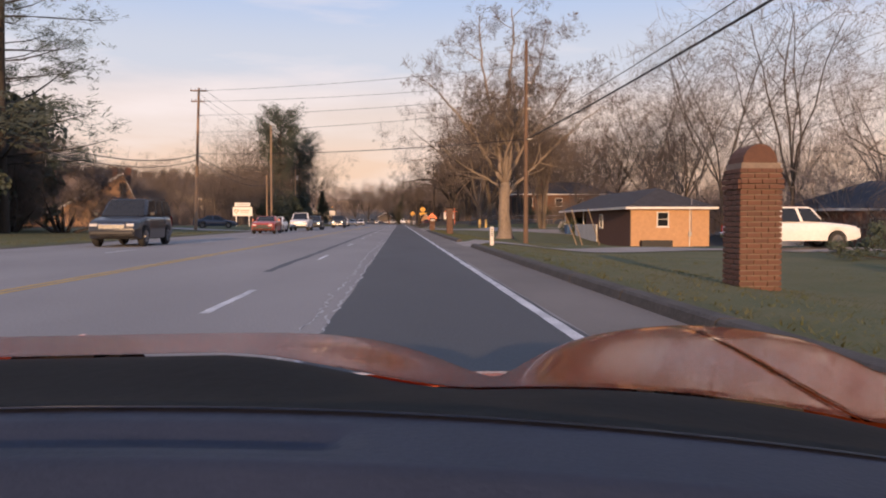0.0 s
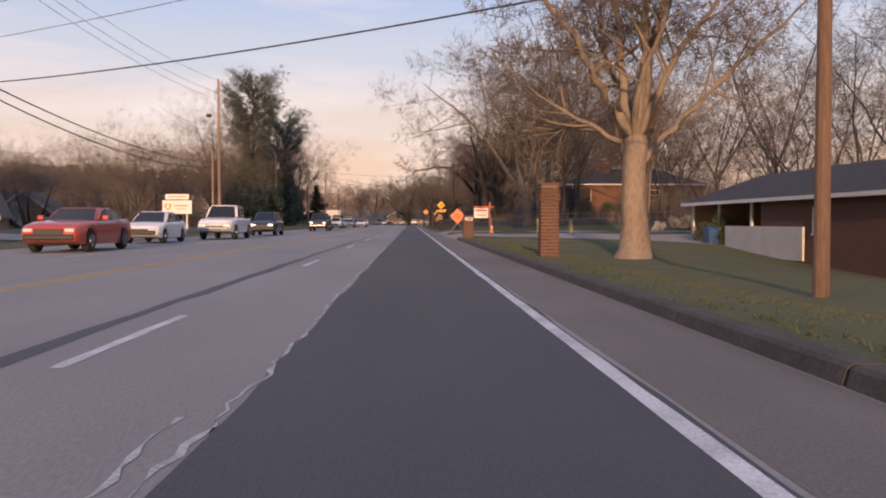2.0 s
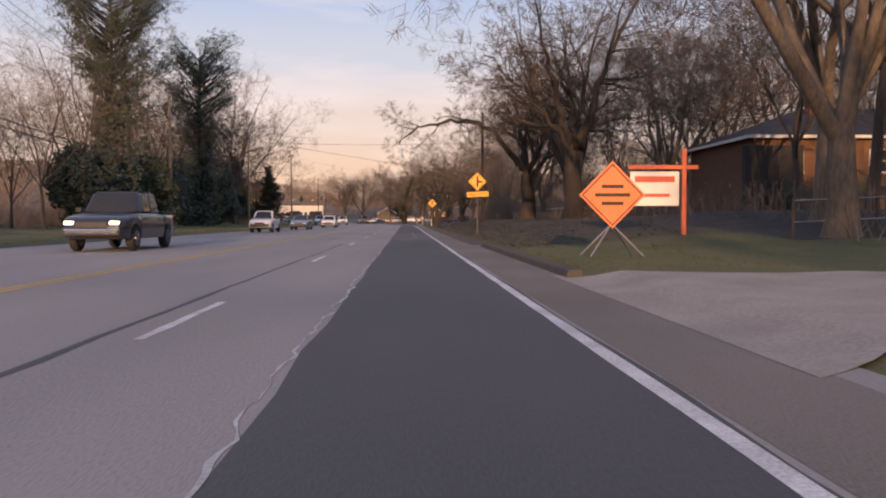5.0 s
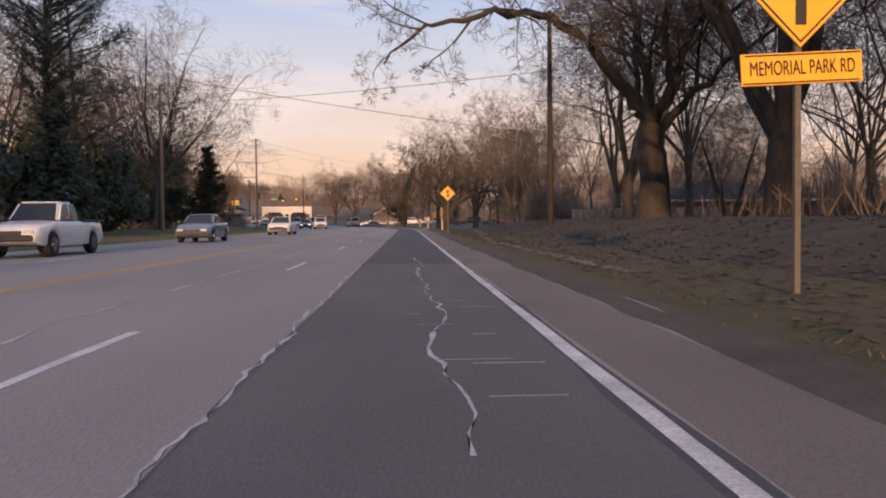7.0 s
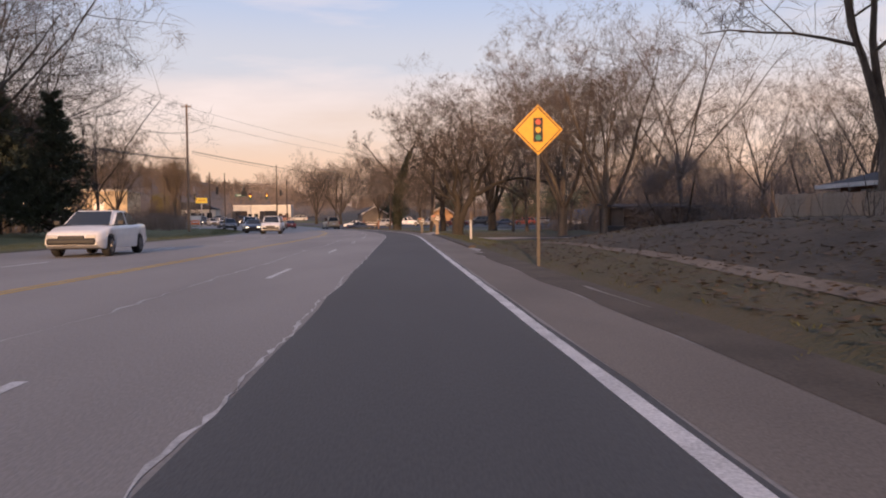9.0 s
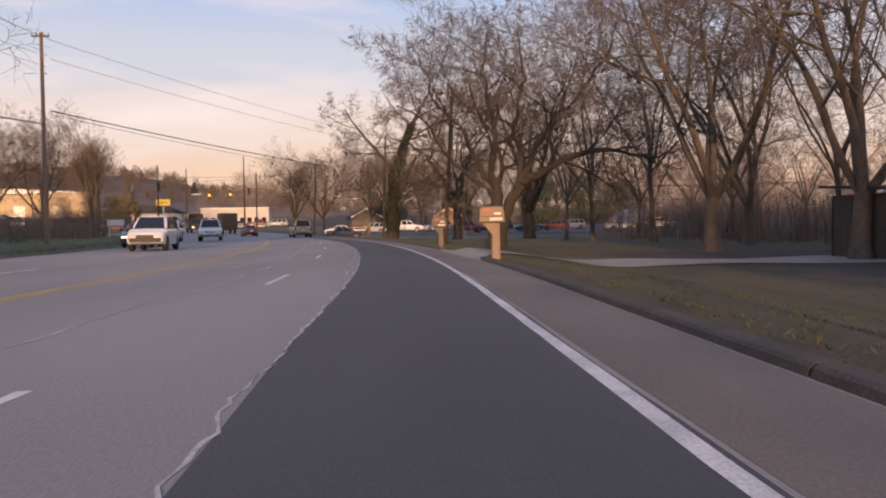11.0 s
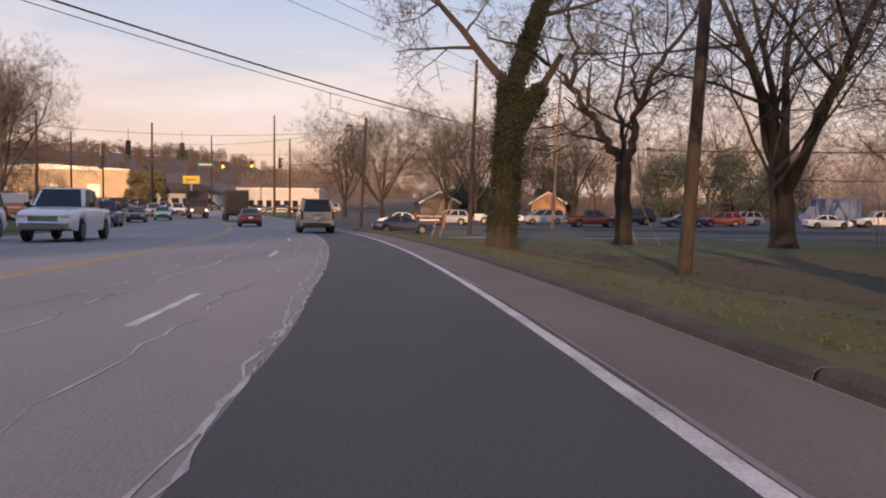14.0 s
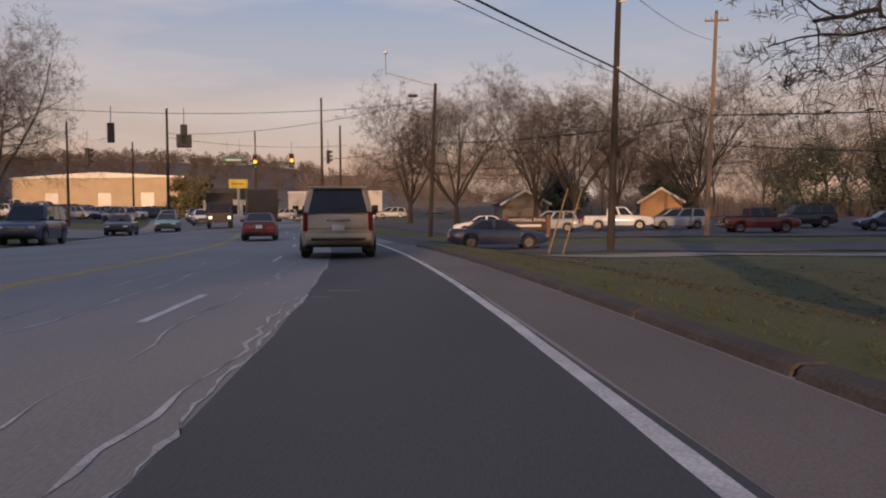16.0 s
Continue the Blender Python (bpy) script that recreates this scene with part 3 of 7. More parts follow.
def bare_tree(seed, height, girth, fork, limbs, counts, wood, twig, spread=1.0, lift=0.05, lean=0.0, name="bare_tree", label="", stems=1, wide=0.62):
    """A leafless broadleaf tree at the origin: trunk with limbs, and a crown of fine twigs."""
    rnd = random.Random(seed)
    W, T = ([], []), ([], [])
    for s in range(stems):
        off = Vector((rnd.uniform(-0.5, 0.5), rnd.uniform(-0.5, 0.5), 0)) * (0.6 if stems > 1 else 0)
        way = Vector((lean + off.x * 0.5, off.y * 0.5, 1))
        pts, radii = limb(rnd, off + Vector((0, 0, -0.3)), way, fork * height + 0.3, girth, girth * 0.72, 6, 0.045, 0.05)
        radii[0] = girth * 1.55
        radii[1] = girth * 1.08
        tube(*W, pts, radii, 11 if girth > 0.3 else 7)
        top = pts[-1]
        for k in range(limbs):
            a = 2 * math.pi * (k + rnd.uniform(-0.3, 0.3)) / limbs + seed
            out = rnd.uniform(0.25, 0.95) if k else 0.12
            st = top if rnd.random() < 0.65 else pts[-2]
            ln = height * (1 - fork) * rnd.uniform(0.72, 1.0) * (1.0 if out < 0.5 else wide / 0.62)
            q, rr = limb(rnd, st, Vector((math.cos(a) * out, math.sin(a) * out, 1)), ln, girth * rnd.uniform(0.38, 0.54), 0.03, 8, 0.17, lift)
            tube(*W, q, rr, 7)
            branch_out(rnd, W, T, q, rr, ln, 0, len(counts), counts, spread, lift)
    ob = thing(name, 0, 0, 0, 0, label, "tree")
    for nm, (v, f), m in (("trunk", W, wood), ("crown", T, twig)):
        p = new(nm, mesh(nm, v, f, m, True))
        p.parent = ob
    return ob


def plant(ob, spots, rnd, lo=0.9, hi=1.12, group="", first=True):
    """Copies of a tree, each turned and sized, standing on the land; the first spot takes the tree itself."""
    for x, y in spots:
        s = rnd.uniform(lo, hi)
        u = (x - bend(y)) / math.sqrt(1 + slope(y) ** 2)
        m = pose(x, y, ground_z(u, y) - 0.05, 0, 0, rnd.uniform(0, 360)) @ Matrix.Scale(s, 4)
        if first:
            ob.matrix_world = m
        else:
            c = copy_thing(ob, m)
            c.matrix_basis = m
        first = False
        if group:
            tagged(ob, group=group)


def needle_tree(seed, height, girth, first, reach, material, label, name="pine_tree", tufts=900, droop=0.0, shape=0, ivy=0.0):
    """An evergreen: a straight trunk, whorls of boughs and clumps of needle sprays."""
    rnd = random.Random(seed)
    W, T = ([], []), ([], [])
    pts, radii = limb(rnd, Vector((0, 0, -0.3)), Vector((0, 0, 1)), height, girth, 0.04, 10, 0.02, 0.03)
    tube(*W, pts, radii, 9)
    boughs = max(10, tufts // 16)

    def spray(p, size):
        for _ in range(10 if shape != 1 else 8):
            a = Vector((rnd.gauss(0, 1), rnd.gauss(0, 1), rnd.gauss(0.25, 0.8))).normalized() * size * rnd.uniform(0.5, 1.2)
            b = a.orthogonal().normalized() * size * (0.055 if shape != 1 else 0.12)
            k = len(T[0])
            T[0].extend([tuple(p), tuple(p + a * 0.6 + b), tuple(p + a), tuple(p + a * 0.6 - b)])
            T[1].append((k, k + 1, k + 2, k + 3))

    for k in range(boughs):
        t = first + (1 - first) * (k + rnd.random()) / boughs
        i = min(9, int(t * 10))
        p = pts[i].lerp(pts[i + 1], t * 10 - i)
        if shape == 2:
            k1 = (t - first) / (1 - first)
            r = reach * (0.35 + 0.75 * min(1.0, k1 / 0.55) - 0.55 * max(0.0, k1 - 0.6)) * rnd.uniform(0.5, 1.05)
        elif shape == 3:
            r = reach * (1.0 - 0.45 * (t - first) / (1 - first)) * rnd.uniform(0.45, 1.08)
        elif shape == 0:
            r = reach * (0.50 + 0.50 * math.sin(math.pi * min(1.0, (t - first) / (1 - first) * 0.9 + 0.05))) * rnd.uniform(0.45, 1.1)
        else:
            r = reach * (1.05 - (t - first) / (1 - first)) * rnd.uniform(0.75, 1.05)
        a = rnd.uniform(0, 2 * math.pi)
        q, rr = limb(rnd, p, Vector((math.cos(a), math.sin(a), 0.55 if shape == 2 else 0.12 if shape == 3 else 0.35 - droop)), max(0.6, r), max(0.02, 0.09 * r / reach * girth / 0.3), 0.015, 5, 0.12, 0.06)
        tube(*W, q, rr, 4)
        for _ in range(16 if shape == 1 else 42):
            f = rnd.uniform(0.25 if shape == 1 else 0.5, 1.0)
            j = min(4, int(f * 5))
            c = q[j].lerp(q[j + 1], f * 5 - j)
            spray(c + Vector((rnd.gauss(0, 0.22), rnd.gauss(0, 0.22), rnd.gauss(0.05, 0.16))) * (r / 2.5), rnd.uniform(0.3, 0.6) * (0.55 + r / 6) * (1.0 if shape == 1 else 0.62))
    ob = thing(name, 0, 0, 0, 0, label, "tree")
    for nm, (v, f), m in (("trunk", W, BARK_DARK), ("crown", T, material)):
        c = new(nm, mesh(nm, v, f, m, nm == "trunk"))
        c.parent = ob
    if ivy:
        L = leaf_cloud(seed + 7, [(pts[int(h * 10)].lerp(pts[int(h * 10) + 1], h * 10 % 1) + Vector((rnd.gauss(0, 0.6), rnd.gauss(0, 0.6), 0)), rnd.uniform(0.6, 1.3)) for h in (rnd.uniform(0.0, ivy) for _ in range(90))], 60, 0.24)
        c = new("ivy", mesh("ivy", *L, NEEDLE))
        c.parent = ob
    return ob


def leaf_cloud(seed, balls, each, size, thin=0.5):
    """Small leaves strewn over a set of rough clumps (centre, radius)."""
    rnd = random.Random(seed)
    V, F = [], []
    for c, r in balls:
        for _ in range(each):
            d = Vector((rnd.gauss(0, 1), rnd.gauss(0, 1), rnd.gauss(0, 1))).normalized()
            p = Vector(c) + d * r * rnd.uniform(0.55, 1.08)
            a = Vector((rnd.gauss(0, 1), rnd.gauss(0, 1), rnd.gauss(0, 1))).normalized() * size * rnd.uniform(0.5, 1.2)
            b = a.orthogonal().normalized() * a.length * thin
            k = len(V)
            V += [tuple(p - a), tuple(p + b), tuple(p + a), tuple(p - b)]
            if thin < 0.1:
                V.pop()
                F.append((k, k + 1, k + 2))
            else:
                F.append((k, k + 1, k + 2, k + 3))
    return V, F


def shrub(name, x, y, rx, ry, h, seed, material, label, each=90, size=0.11, clumps=26, category="shrub", thin=0.5):
    """A leafy shrub: stems under many clumps of leaves, on the land."""
    rnd = random.Random(seed)
    u = (x - bend(y)) / math.sqrt(1 + slope(y) ** 2)
    ob = thing(name, x, y, ground_z(u, y) - 0.05, 0, label, category)
    balls = []
    for _ in range(clumps):
        a, q, z = rnd.uniform(0, 2 * math.pi), math.sqrt(rnd.random()), rnd.random()
        w = math.sqrt(max(0.05, 1 - (z - 0.25) ** 2 * 1.4))
        balls.append((Vector((math.cos(a) * q * rx * w, math.sin(a) * q * ry * w, 0.12 * h + z * h * 0.78)), rnd.uniform(0.16, 0.3) * min(h, rx + 0.6)))
    for c, r in balls[:6]:
        W = ([], [])
        q, rr = limb(rnd, Vector((c.x * 0.25, c.y * 0.25, 0)), c, c.length, 0.05 * h / 2, 0.01, 4, 0.1, 0.05)
        tube(*W, q, rr, 4)
        new("stem", mesh("stem", *W, BARK_DARK)).parent = ob
    new("foliage", mesh("foliage", *leaf_cloud(seed, balls, each, size, thin), material)).parent = ob
    return ob


rnd = random.Random(77)
def gnarled_oak(seed, x, y, label, stem_line, r0, r1, lines, length, counts, wood, sink=0.05, wild=0.13, flare=0.3):
    """An old oak: a flared stem and heavy crooked limbs, each starting from the stem's top or from a point on it."""
    r = random.Random(seed)
    ob = thing("oak_tree", x, y, land_at(x, y) - sink, 0, label, "tree")
    W, T = ([], []), ([], [])
    stem, radii = bough(r, stem_line, r0, r1, 0.035)
    tube(*W, stem, [r0 * (1 + flare * k) for k in (0.9, 0.62, 0.24, 0.1)] + radii[4:], 13)
    for rad, line in lines:
        q, rr = bough(r, [stem[-1] if line[0] is None else line[0]] + list(line[1:]), rad, 0.04, wild)
        tube(*W, q, rr, 8)
        branch_out(r, W, T, q, rr, length, 0, 4, counts, 1.15, 0.03)
    for nm, (v, f), m in (("trunk", W, wood), ("crown", T, TWIG_DARK)):
        new(nm, mesh(nm, v, f, m, True)).parent = ob
    return ob


# the large yard trees beside the road
gnarled_oak(3, 9.7, 71.6, "tall bare oak on a lawn, furrowed bark coloured pale as sunlit", [(0, 0, -0.3), (0.03, 0, 1.6), (0.0, 0, 3.6), (0.05, 0, 5.2)], 0.56, 0.47,
            ((0.23, [None, (-0.9, -0.2, 6.4), (-1.9, -0.4, 8.0), (-3.5, -0.5, 10.3), (-5.4, -0.6, 12.6), (-7.4, -0.5, 14.4)]),
             (0.24, [None, (-0.4, 0.2, 7.0), (-0.6, 0.4, 9.6), (-1.4, 0.5, 13), (-2.1, 0.6, 17), (-2.2, 0.6, 20.2)]),
             (0.26, [None, (0.2, -0.3, 7.2), (0.3, -0.5, 10), (0.3, -0.6, 14), (0.7, -0.5, 17.8), (0.6, -0.4, 20.8)]),
             (0.24, [None, (0.5, 0.2, 7.0), (1.0, 0.5, 9.4), (2.0, 0.7, 12.8), (3.2, 0.8, 16.2), (3.8, 0.8, 19)]),
             (0.20, [(0.1, 0, 3.9), (1.0, -0.1, 5.0), (2.4, -0.3, 6.4), (4.2, -0.4, 8.2), (6.6, -0.5, 10.4), (9.0, -0.4, 12.2)]),
             (0.20, [None, (1.0, 0.3, 7.0), (2.3, 0.6, 9.2), (4.3, 0.7, 12), (6.4, 0.9, 15)]),
             (0.14, [(0, 0, 4.4), (-1.4, 0.2, 5.6), (-3.4, 0.3, 6.6), (-5.8, 0.4, 8.6)]),
             (0.20, [None, (0, 1.2, 7), (-0.6, 3, 9.5), (-0.3, 5, 13.5)]),
             (0.18, [None, (-0.2, -1.4, 7.2), (0.5, -3, 10), (0.2, -4.4, 14)])), 7.0, (10, 7, 6, 9), BARK_PALE, 0.25, 0.06, 1.0)
gnarled_oak(12, 11.5, 172.8, "broad dark bare oak with a long limb reaching out", [(0, 0, -0.3), (0.1, 0, 1.4), (-0.05, 0, 2.9), (0.0, 0, 4.2)], 0.72, 0.58,
            ((0.36, [None, (-1.2, -0.2, 5.6), (-3.0, -0.4, 7.7), (-5.2, -0.5, 9.0), (-7.8, -0.6, 9.0), (-10.2, -0.6, 8.2), (-11.8, -0.5, 6.9)]),
             (0.34, [None, (-0.4, 0.2, 6.8), (-0.8, 0.3, 9.8), (-1.6, 0.4, 13.6)]),
             (0.32, [None, (1.0, 0, 6.4), (2.2, 0.2, 9), (3.8, 0.4, 12.5)]),
             (0.26, [(0, 0, 3.4), (1.8, -0.3, 5.6), (4.2, -0.5, 7.6), (7.0, -0.6, 9.4)]),
             (0.24, [None, (0.2, -1.5, 6.2), (-0.4, -3.4, 8.6), (0.3, -5.0, 11.4)]),
             (0.22, [None, (-0.2, 1.6, 6.4), (0.5, 3.6, 9.0), (0.2, 5.0, 12.0)])), 7.5, (8, 6, 6, 9), BARK_DARK)
gnarled_oak(14, 10.6, 147.9, "old oak with a thick trunk forked high in two", [(0, 0, -0.3), (0.05, 0, 1.4), (0.0, 0, 2.9), (0.1, 0, 4.3)], 0.60, 0.56,
            ((0.42, [None, (-0.5, 0, 5.4), (-0.8, 0.1, 7.2), (-1.7, 0.2, 10), (-2.4, 0.3, 14)]),
             (0.44, [None, (0.75, 0, 5.4), (1.3, 0.1, 7.0), (2.1, 0.2, 10), (3.4, 0.3, 14)]),
             (0.20, [(0.1, 0, 3.6), (-1.4, -0.4, 6.0), (-3.4, -0.6, 8.4), (-5.6, -0.8, 10.0)]),
             (0.20, [None, (0.3, 1.4, 6.6), (0.0, 3.0, 9.6), (0.6, 4.0, 13)])), 7.0, (8, 6, 6, 9), BARK_DARK)
oak_b = bare_tree(8, 18, 0.62, 0.17, 6, (6, 6, 5, 11), BARK_DARK, TWIG_DARK, 1.15, 0.02, name="oak_tree", label="broad dark bare oak with spreading limbs", wide=0.8)
plant(oak_b, [(14.4, 166.5), (14.2, 297)], rnd, 0.95, 1.1)
oak_c = bare_tree(15, 17, 0.45, 0.18, 5, (6, 6, 5, 11), BARK, TWIG_DARK, 1.2, 0.03, name="oak_tree", label="bare oak with forked grey limbs on a lawn", wide=0.75)
plant(oak_c, [(22.0, 261.2), (15.5, 250.6), (17.0, 240.5), (18.0, 204.0), (13.5, 184.0), (19.5, 158.0)], rnd, 0.85, 1.05)

plant(oak_c, [(14.2, 124.2), (12.2, 119.6)], rnd, 1.0, 1.1, first=False)
round_tree = bare_tree(44, 13, 0.32, 0.20, 7, (7, 6, 6, 8), BARK_DARK, TWIG_DARK, 1.2, 0.03, name="bare_tree", label="round-crowned bare tree with dense fine twigs", wide=0.75)
plant(round_tree, [(-13.8, 372.0), (-5.1, 382.0), (-20.5, 380.0), (5.5, 388.0), (14.5, 382.0), (-0.5, 372.0)], rnd, 1.0, 1.2)
plant(round_tree, [(-62.5, 361.0), (-69.0, 356.0)], rnd, 1.15, 1.3, first=False)

# middle-sized bare trees of the yards and the wood edge
mid = [bare_tree(20 + i, 15 + 2 * i, 0.22, 0.26, 6, (6, 6, 11), BARK_GREY, TWIG_DARK if i % 2 else TWIG, 1.25, 0.03, name="bare_tree", label="slender bare winter tree at the wood edge", wide=0.75) for i in range(3)]
spots, low_spots = [[], [], []], [[], [], []]
taken = []


def scatter(n, x0, x1, y0, y1, gap, low=False):
    k = tries = 0
    while k < n and tries < n * 30:
        tries += 1
        y = rnd.uniform(y0, y1)
        x = rnd.uniform(x0, x1) + (bend(y) + 1.85)
        if all((x - a) ** 2 + (y - b) ** 2 > gap * gap for a, b in taken):
            taken.append((x, y))
            (low_spots if low else spots)[k % 3].append((x, y))
            k += 1


taken += [(9.7, 71), (22, 65), (29, 60), (30, 49), (24, 131), (33, 133), (22, 196), (17, 228)]
scatter(20, 32, 62, 20, 112, 5.0)
scatter(28, 16, 52, 118, 205, 4.5)
scatter(18, 20, 60, 205, 300, 5.5)
scatter(8, 45, 90, 312, 335, 6)
scatter(28, -66, -34, 120, 180, 4.0, True)
scatter(10, -32, -24, 120, 166, 3.5, True)
scatter(14, -40, -25, 184, 240, 3.5)
scatter(6, -48, -26, 236, 262, 5)
scatter(26, 66, 170, 395, 470, 6)
scatter(8, -50, -38, 318, 345, 5, True)
for group in spots:
    group[:] = [p for p in group if not (19.5 < p[0] < 35.5 and 199 < p[1] < 215)]
for t, s in zip(mid, spots):
    plant(t, s, rnd, 0.8, 1.2, group="bare trees of the roadside wood")
for t, s in zip(mid, low_spots):
    plant(t, s, rnd, 0.48, 0.66, first=False)

# evergreens
pine_a = needle_tree(31, 22.0, 0.36, 0.42, 6.6, NEEDLE, "tall pine with a broom-like crown over an ivy-clad trunk", tufts=2100, ivy=0.5, shape=2)
pine_a.matrix_world = pose(-24.0, 167.7, 0.2)
pine_b = needle_tree(32, 19.5, 0.34, 0.42, 5.6, NEEDLE, "pine with a rounded ragged top over an ivy-clad trunk", tufts=1900, ivy=0.48, shape=2)
pine_b.matrix_world = pose(-23.2, 192.4, 0.2, 0, 0, 70)
pine_c = needle_tree(33, 21, 0.34, 0.20, 8.6, NEEDLE, "tall open pine with long level boughs at the roadside", tufts=1200, shape=3)
plant(pine_c, [(-22.6, 46.5)], rnd, 1.0, 1.0)
pine_d = needle_tree(35, 20, 0.30, 0.30, 5.4, NEEDLE, "tall dark pine at the wood edge", tufts=760)
plant(pine_d, [(-27.0, 180.5), (-26.0, 204.5)], rnd, 0.95, 1.15)
cedar = needle_tree(34, 9.5, 0.2, 0.04, 3.7, NEEDLE, "dark conical cedar at the wood edge", name="cedar_tree", tufts=1900, shape=1)
plant(cedar, [(-21.4, 228.5), (-28.5, 236.0)], rnd, 0.9, 1.25)
for i, (x, y, rx, h) in enumerate(((-25.5, 52, 3.8, 10), (-29, 57, 3.8, 10), (-24.5, 43, 3.0, 8.5), (-33, 64, 3.6, 7.5), (-25.5, 165, 3.4, 6.5), (-24.5, 173, 3.4, 6.5), (-25.5, 184, 3.6, 7.5), (-25, 196, 3.4, 7), (-25, 206, 3.4, 8), (-29, 222, 3.2, 7),
                                   (34, 402, 6, 11), (44, 396, 6, 12), (54, 402, 6, 10), (14, 404, 4, 9), (-2, 404, 4, 7))):
    shrub("evergreen_bush", x, y, rx, rx, h, 50 + i, IVY if i % 2 and i < 10 else NEEDLE, "dense dark evergreen bush at the wood edge", each=150, size=0.24, clumps=60, category="bush")
for i, (x, y, rx, ry, h) in enumerate(((14.6, 15.5, 2.6, 0.9, 1.1), (17.5, 24, 3.0, 1.0, 1.3), (24, 84, 2.6, 1.6, 1.8), (20, 88, 2.2, 1.5, 1.9), (31, 55, 2.2, 1.2, 1.2), (27.4, 144.6, 2.6, 1.3, 2.4), (23.6, 144.6, 1.6, 1.2, 2.0))):
    shrub("clipped_shrub", x, y, rx, ry, h, 90 + i, IVY, "low dark green shrub on the lawn", each=120, size=0.07, clumps=40)
for i, (x, y, rx, h) in enumerate(((-21.6, 52.5, 2.6, 6.5), (-20.6, 57.5, 2.2, 5.0), (-23.5, 49, 2.6, 7.0), (27, 107, 4.5, 7), (31, 92, 4.5, 8), (37, 82, 4.5, 8),
                                   (30, 40, 4, 5), (-31, 130, 4, 6), (-37, 120, 4.5, 6.5), (-32, 150, 4.5, 7), (-29, 141, 4, 6), (-41, 110, 4, 6), (17, 178, 3.5, 6), (23, 167, 4, 7), (14.5, 216, 3, 5), (30, 232, 5, 7), (36, 262, 5, 7), (30, 285, 5, 6), (36, 44, 5, 8), (41, 58, 6, 9), (37, 70, 5, 8), (46, 46, 6, 9), (48, 74, 6, 9), (40, 92, 6, 9), (40, 118, 6, 8), (37, 204, 4, 6), (-46, 128, 5, 6), (-44, 152, 5, 6.5), (-52, 108, 5, 6), (-39.5, 324, 4, 5), (-44, 321, 4, 5))):
    shrub("thicket", x, y, rx, rx, h, 140 + i, TWIG_DARK, "dense leafless brown thicket", each=190, size=0.34, clumps=60, category="thicket", thin=0.05)
shrub("dry_hedge", 27.0, 112.0, 4.6, 0.9, 1.5, 133, mat("pale_dry_blossom", (0.44, 0.42, 0.38), (0.20, 0.18, 0.15), 0.9, 1.2, 8, 0), "low hedge covered with whitish dry blossom", each=130, size=0.12, clumps=60, category="hedge")
# spring-green willow by the dealer's yard
shrub("budding_tree", -73, 436, 5, 5, 9, 120, mat("budding_leaves", (0.17, 0.145, 0.06), (0.12, 0.10, 0.05), 0.9, 0.5, 6, 0), "small round tree with yellow-green buds", each=160, size=0.3, clumps=50, category="tree")

# multi-stemmed crape myrtle
myrtle = bare_tree(61, 11, 0.12, 0.42, 4, (5, 5, 6), BARK, TWIG, 0.55, 0.12, name="crape_myrtle", label="many-stemmed bare crape myrtle", stems=11, wide=0.5)
plant(myrtle, [(18.2, 99.5), (-31, 246), (-40, 262), (-37.5, 317)], rnd, 0.95, 1.1)


def ivy_tree():
    """A leaning trunk wrapped in ivy, its top broken off, with a few limbs."""
    r = random.Random(5)
    ob = thing("ivy_clad_tree", -0.1, 289.0, ground_z(6.6, 289) - 0.05, 0, "leaning bare tree wrapped in dark ivy", "tree")
    W, T = ([], []), ([], [])
    pts, radii = limb(r, Vector((0, 0, -0.3)), Vector((0.05, 0, 1)), 6.5, 0.52, 0.42, 6, 0.03, 0.02)
    tube(*W, pts, [0.72] + radii[1:], 10)
    q, rr = limb(r, pts[-1], Vector((0.42, 0.1, 1)), 8.5, 0.32, 0.08, 7, 0.08, 0.02)
    tube(*W, q, rr, 8)
    branch_out(r, W, T, q, rr, 8.5, 0, 4, (7, 6, 5, 8), 1.2, 0.02)
    q2, rr2 = limb(r, pts[-3], Vector((0.6, 0.1, 1)), 4.2, 0.24, 0.13, 5, 0.05, 0.02)
    tube(*W, q2, rr2, 7)
    q3, rr3 = limb(r, pts[-1], Vector((-0.75, 0.2, 0.8)), 7.5, 0.2, 0.04, 7, 0.14, 0.02)
    tube(*W, q3, rr3, 6)
    branch_out(r, W, T, q3, rr3, 7.5, 0, 4, (7, 6, 5, 8), 1.2, 0.0)
    balls = [(p + Vector((r.gauss(0, 0.12), r.gauss(0, 0.12), r.gauss(0, 0.3))), r.uniform(0.5, 0.72)) for p in pts[1:] + q[:3] + q2[:3] for _ in range(4)]
    for line, n in ((pts, 150), (q[:5], 60), (q2[:4], 30)):
        for _ in range(n):
            t = r.uniform(0.02, 0.999) * (len(line) - 1)
            balls.append((line[int(t)].lerp(line[int(t) + 1], t % 1), r.uniform(0.5, 0.66) if line is pts else 0.38))
    for nm, (v, f), m in (("trunk", W, BARK_DARK), ("crown", T, TWIG_DARK), ("ivy", leaf_cloud(6, balls, 230, 0.075), IVY_DARK)):
        c = new(nm, mesh(nm, v, f, m))
        c.parent = ob


ivy_tree()


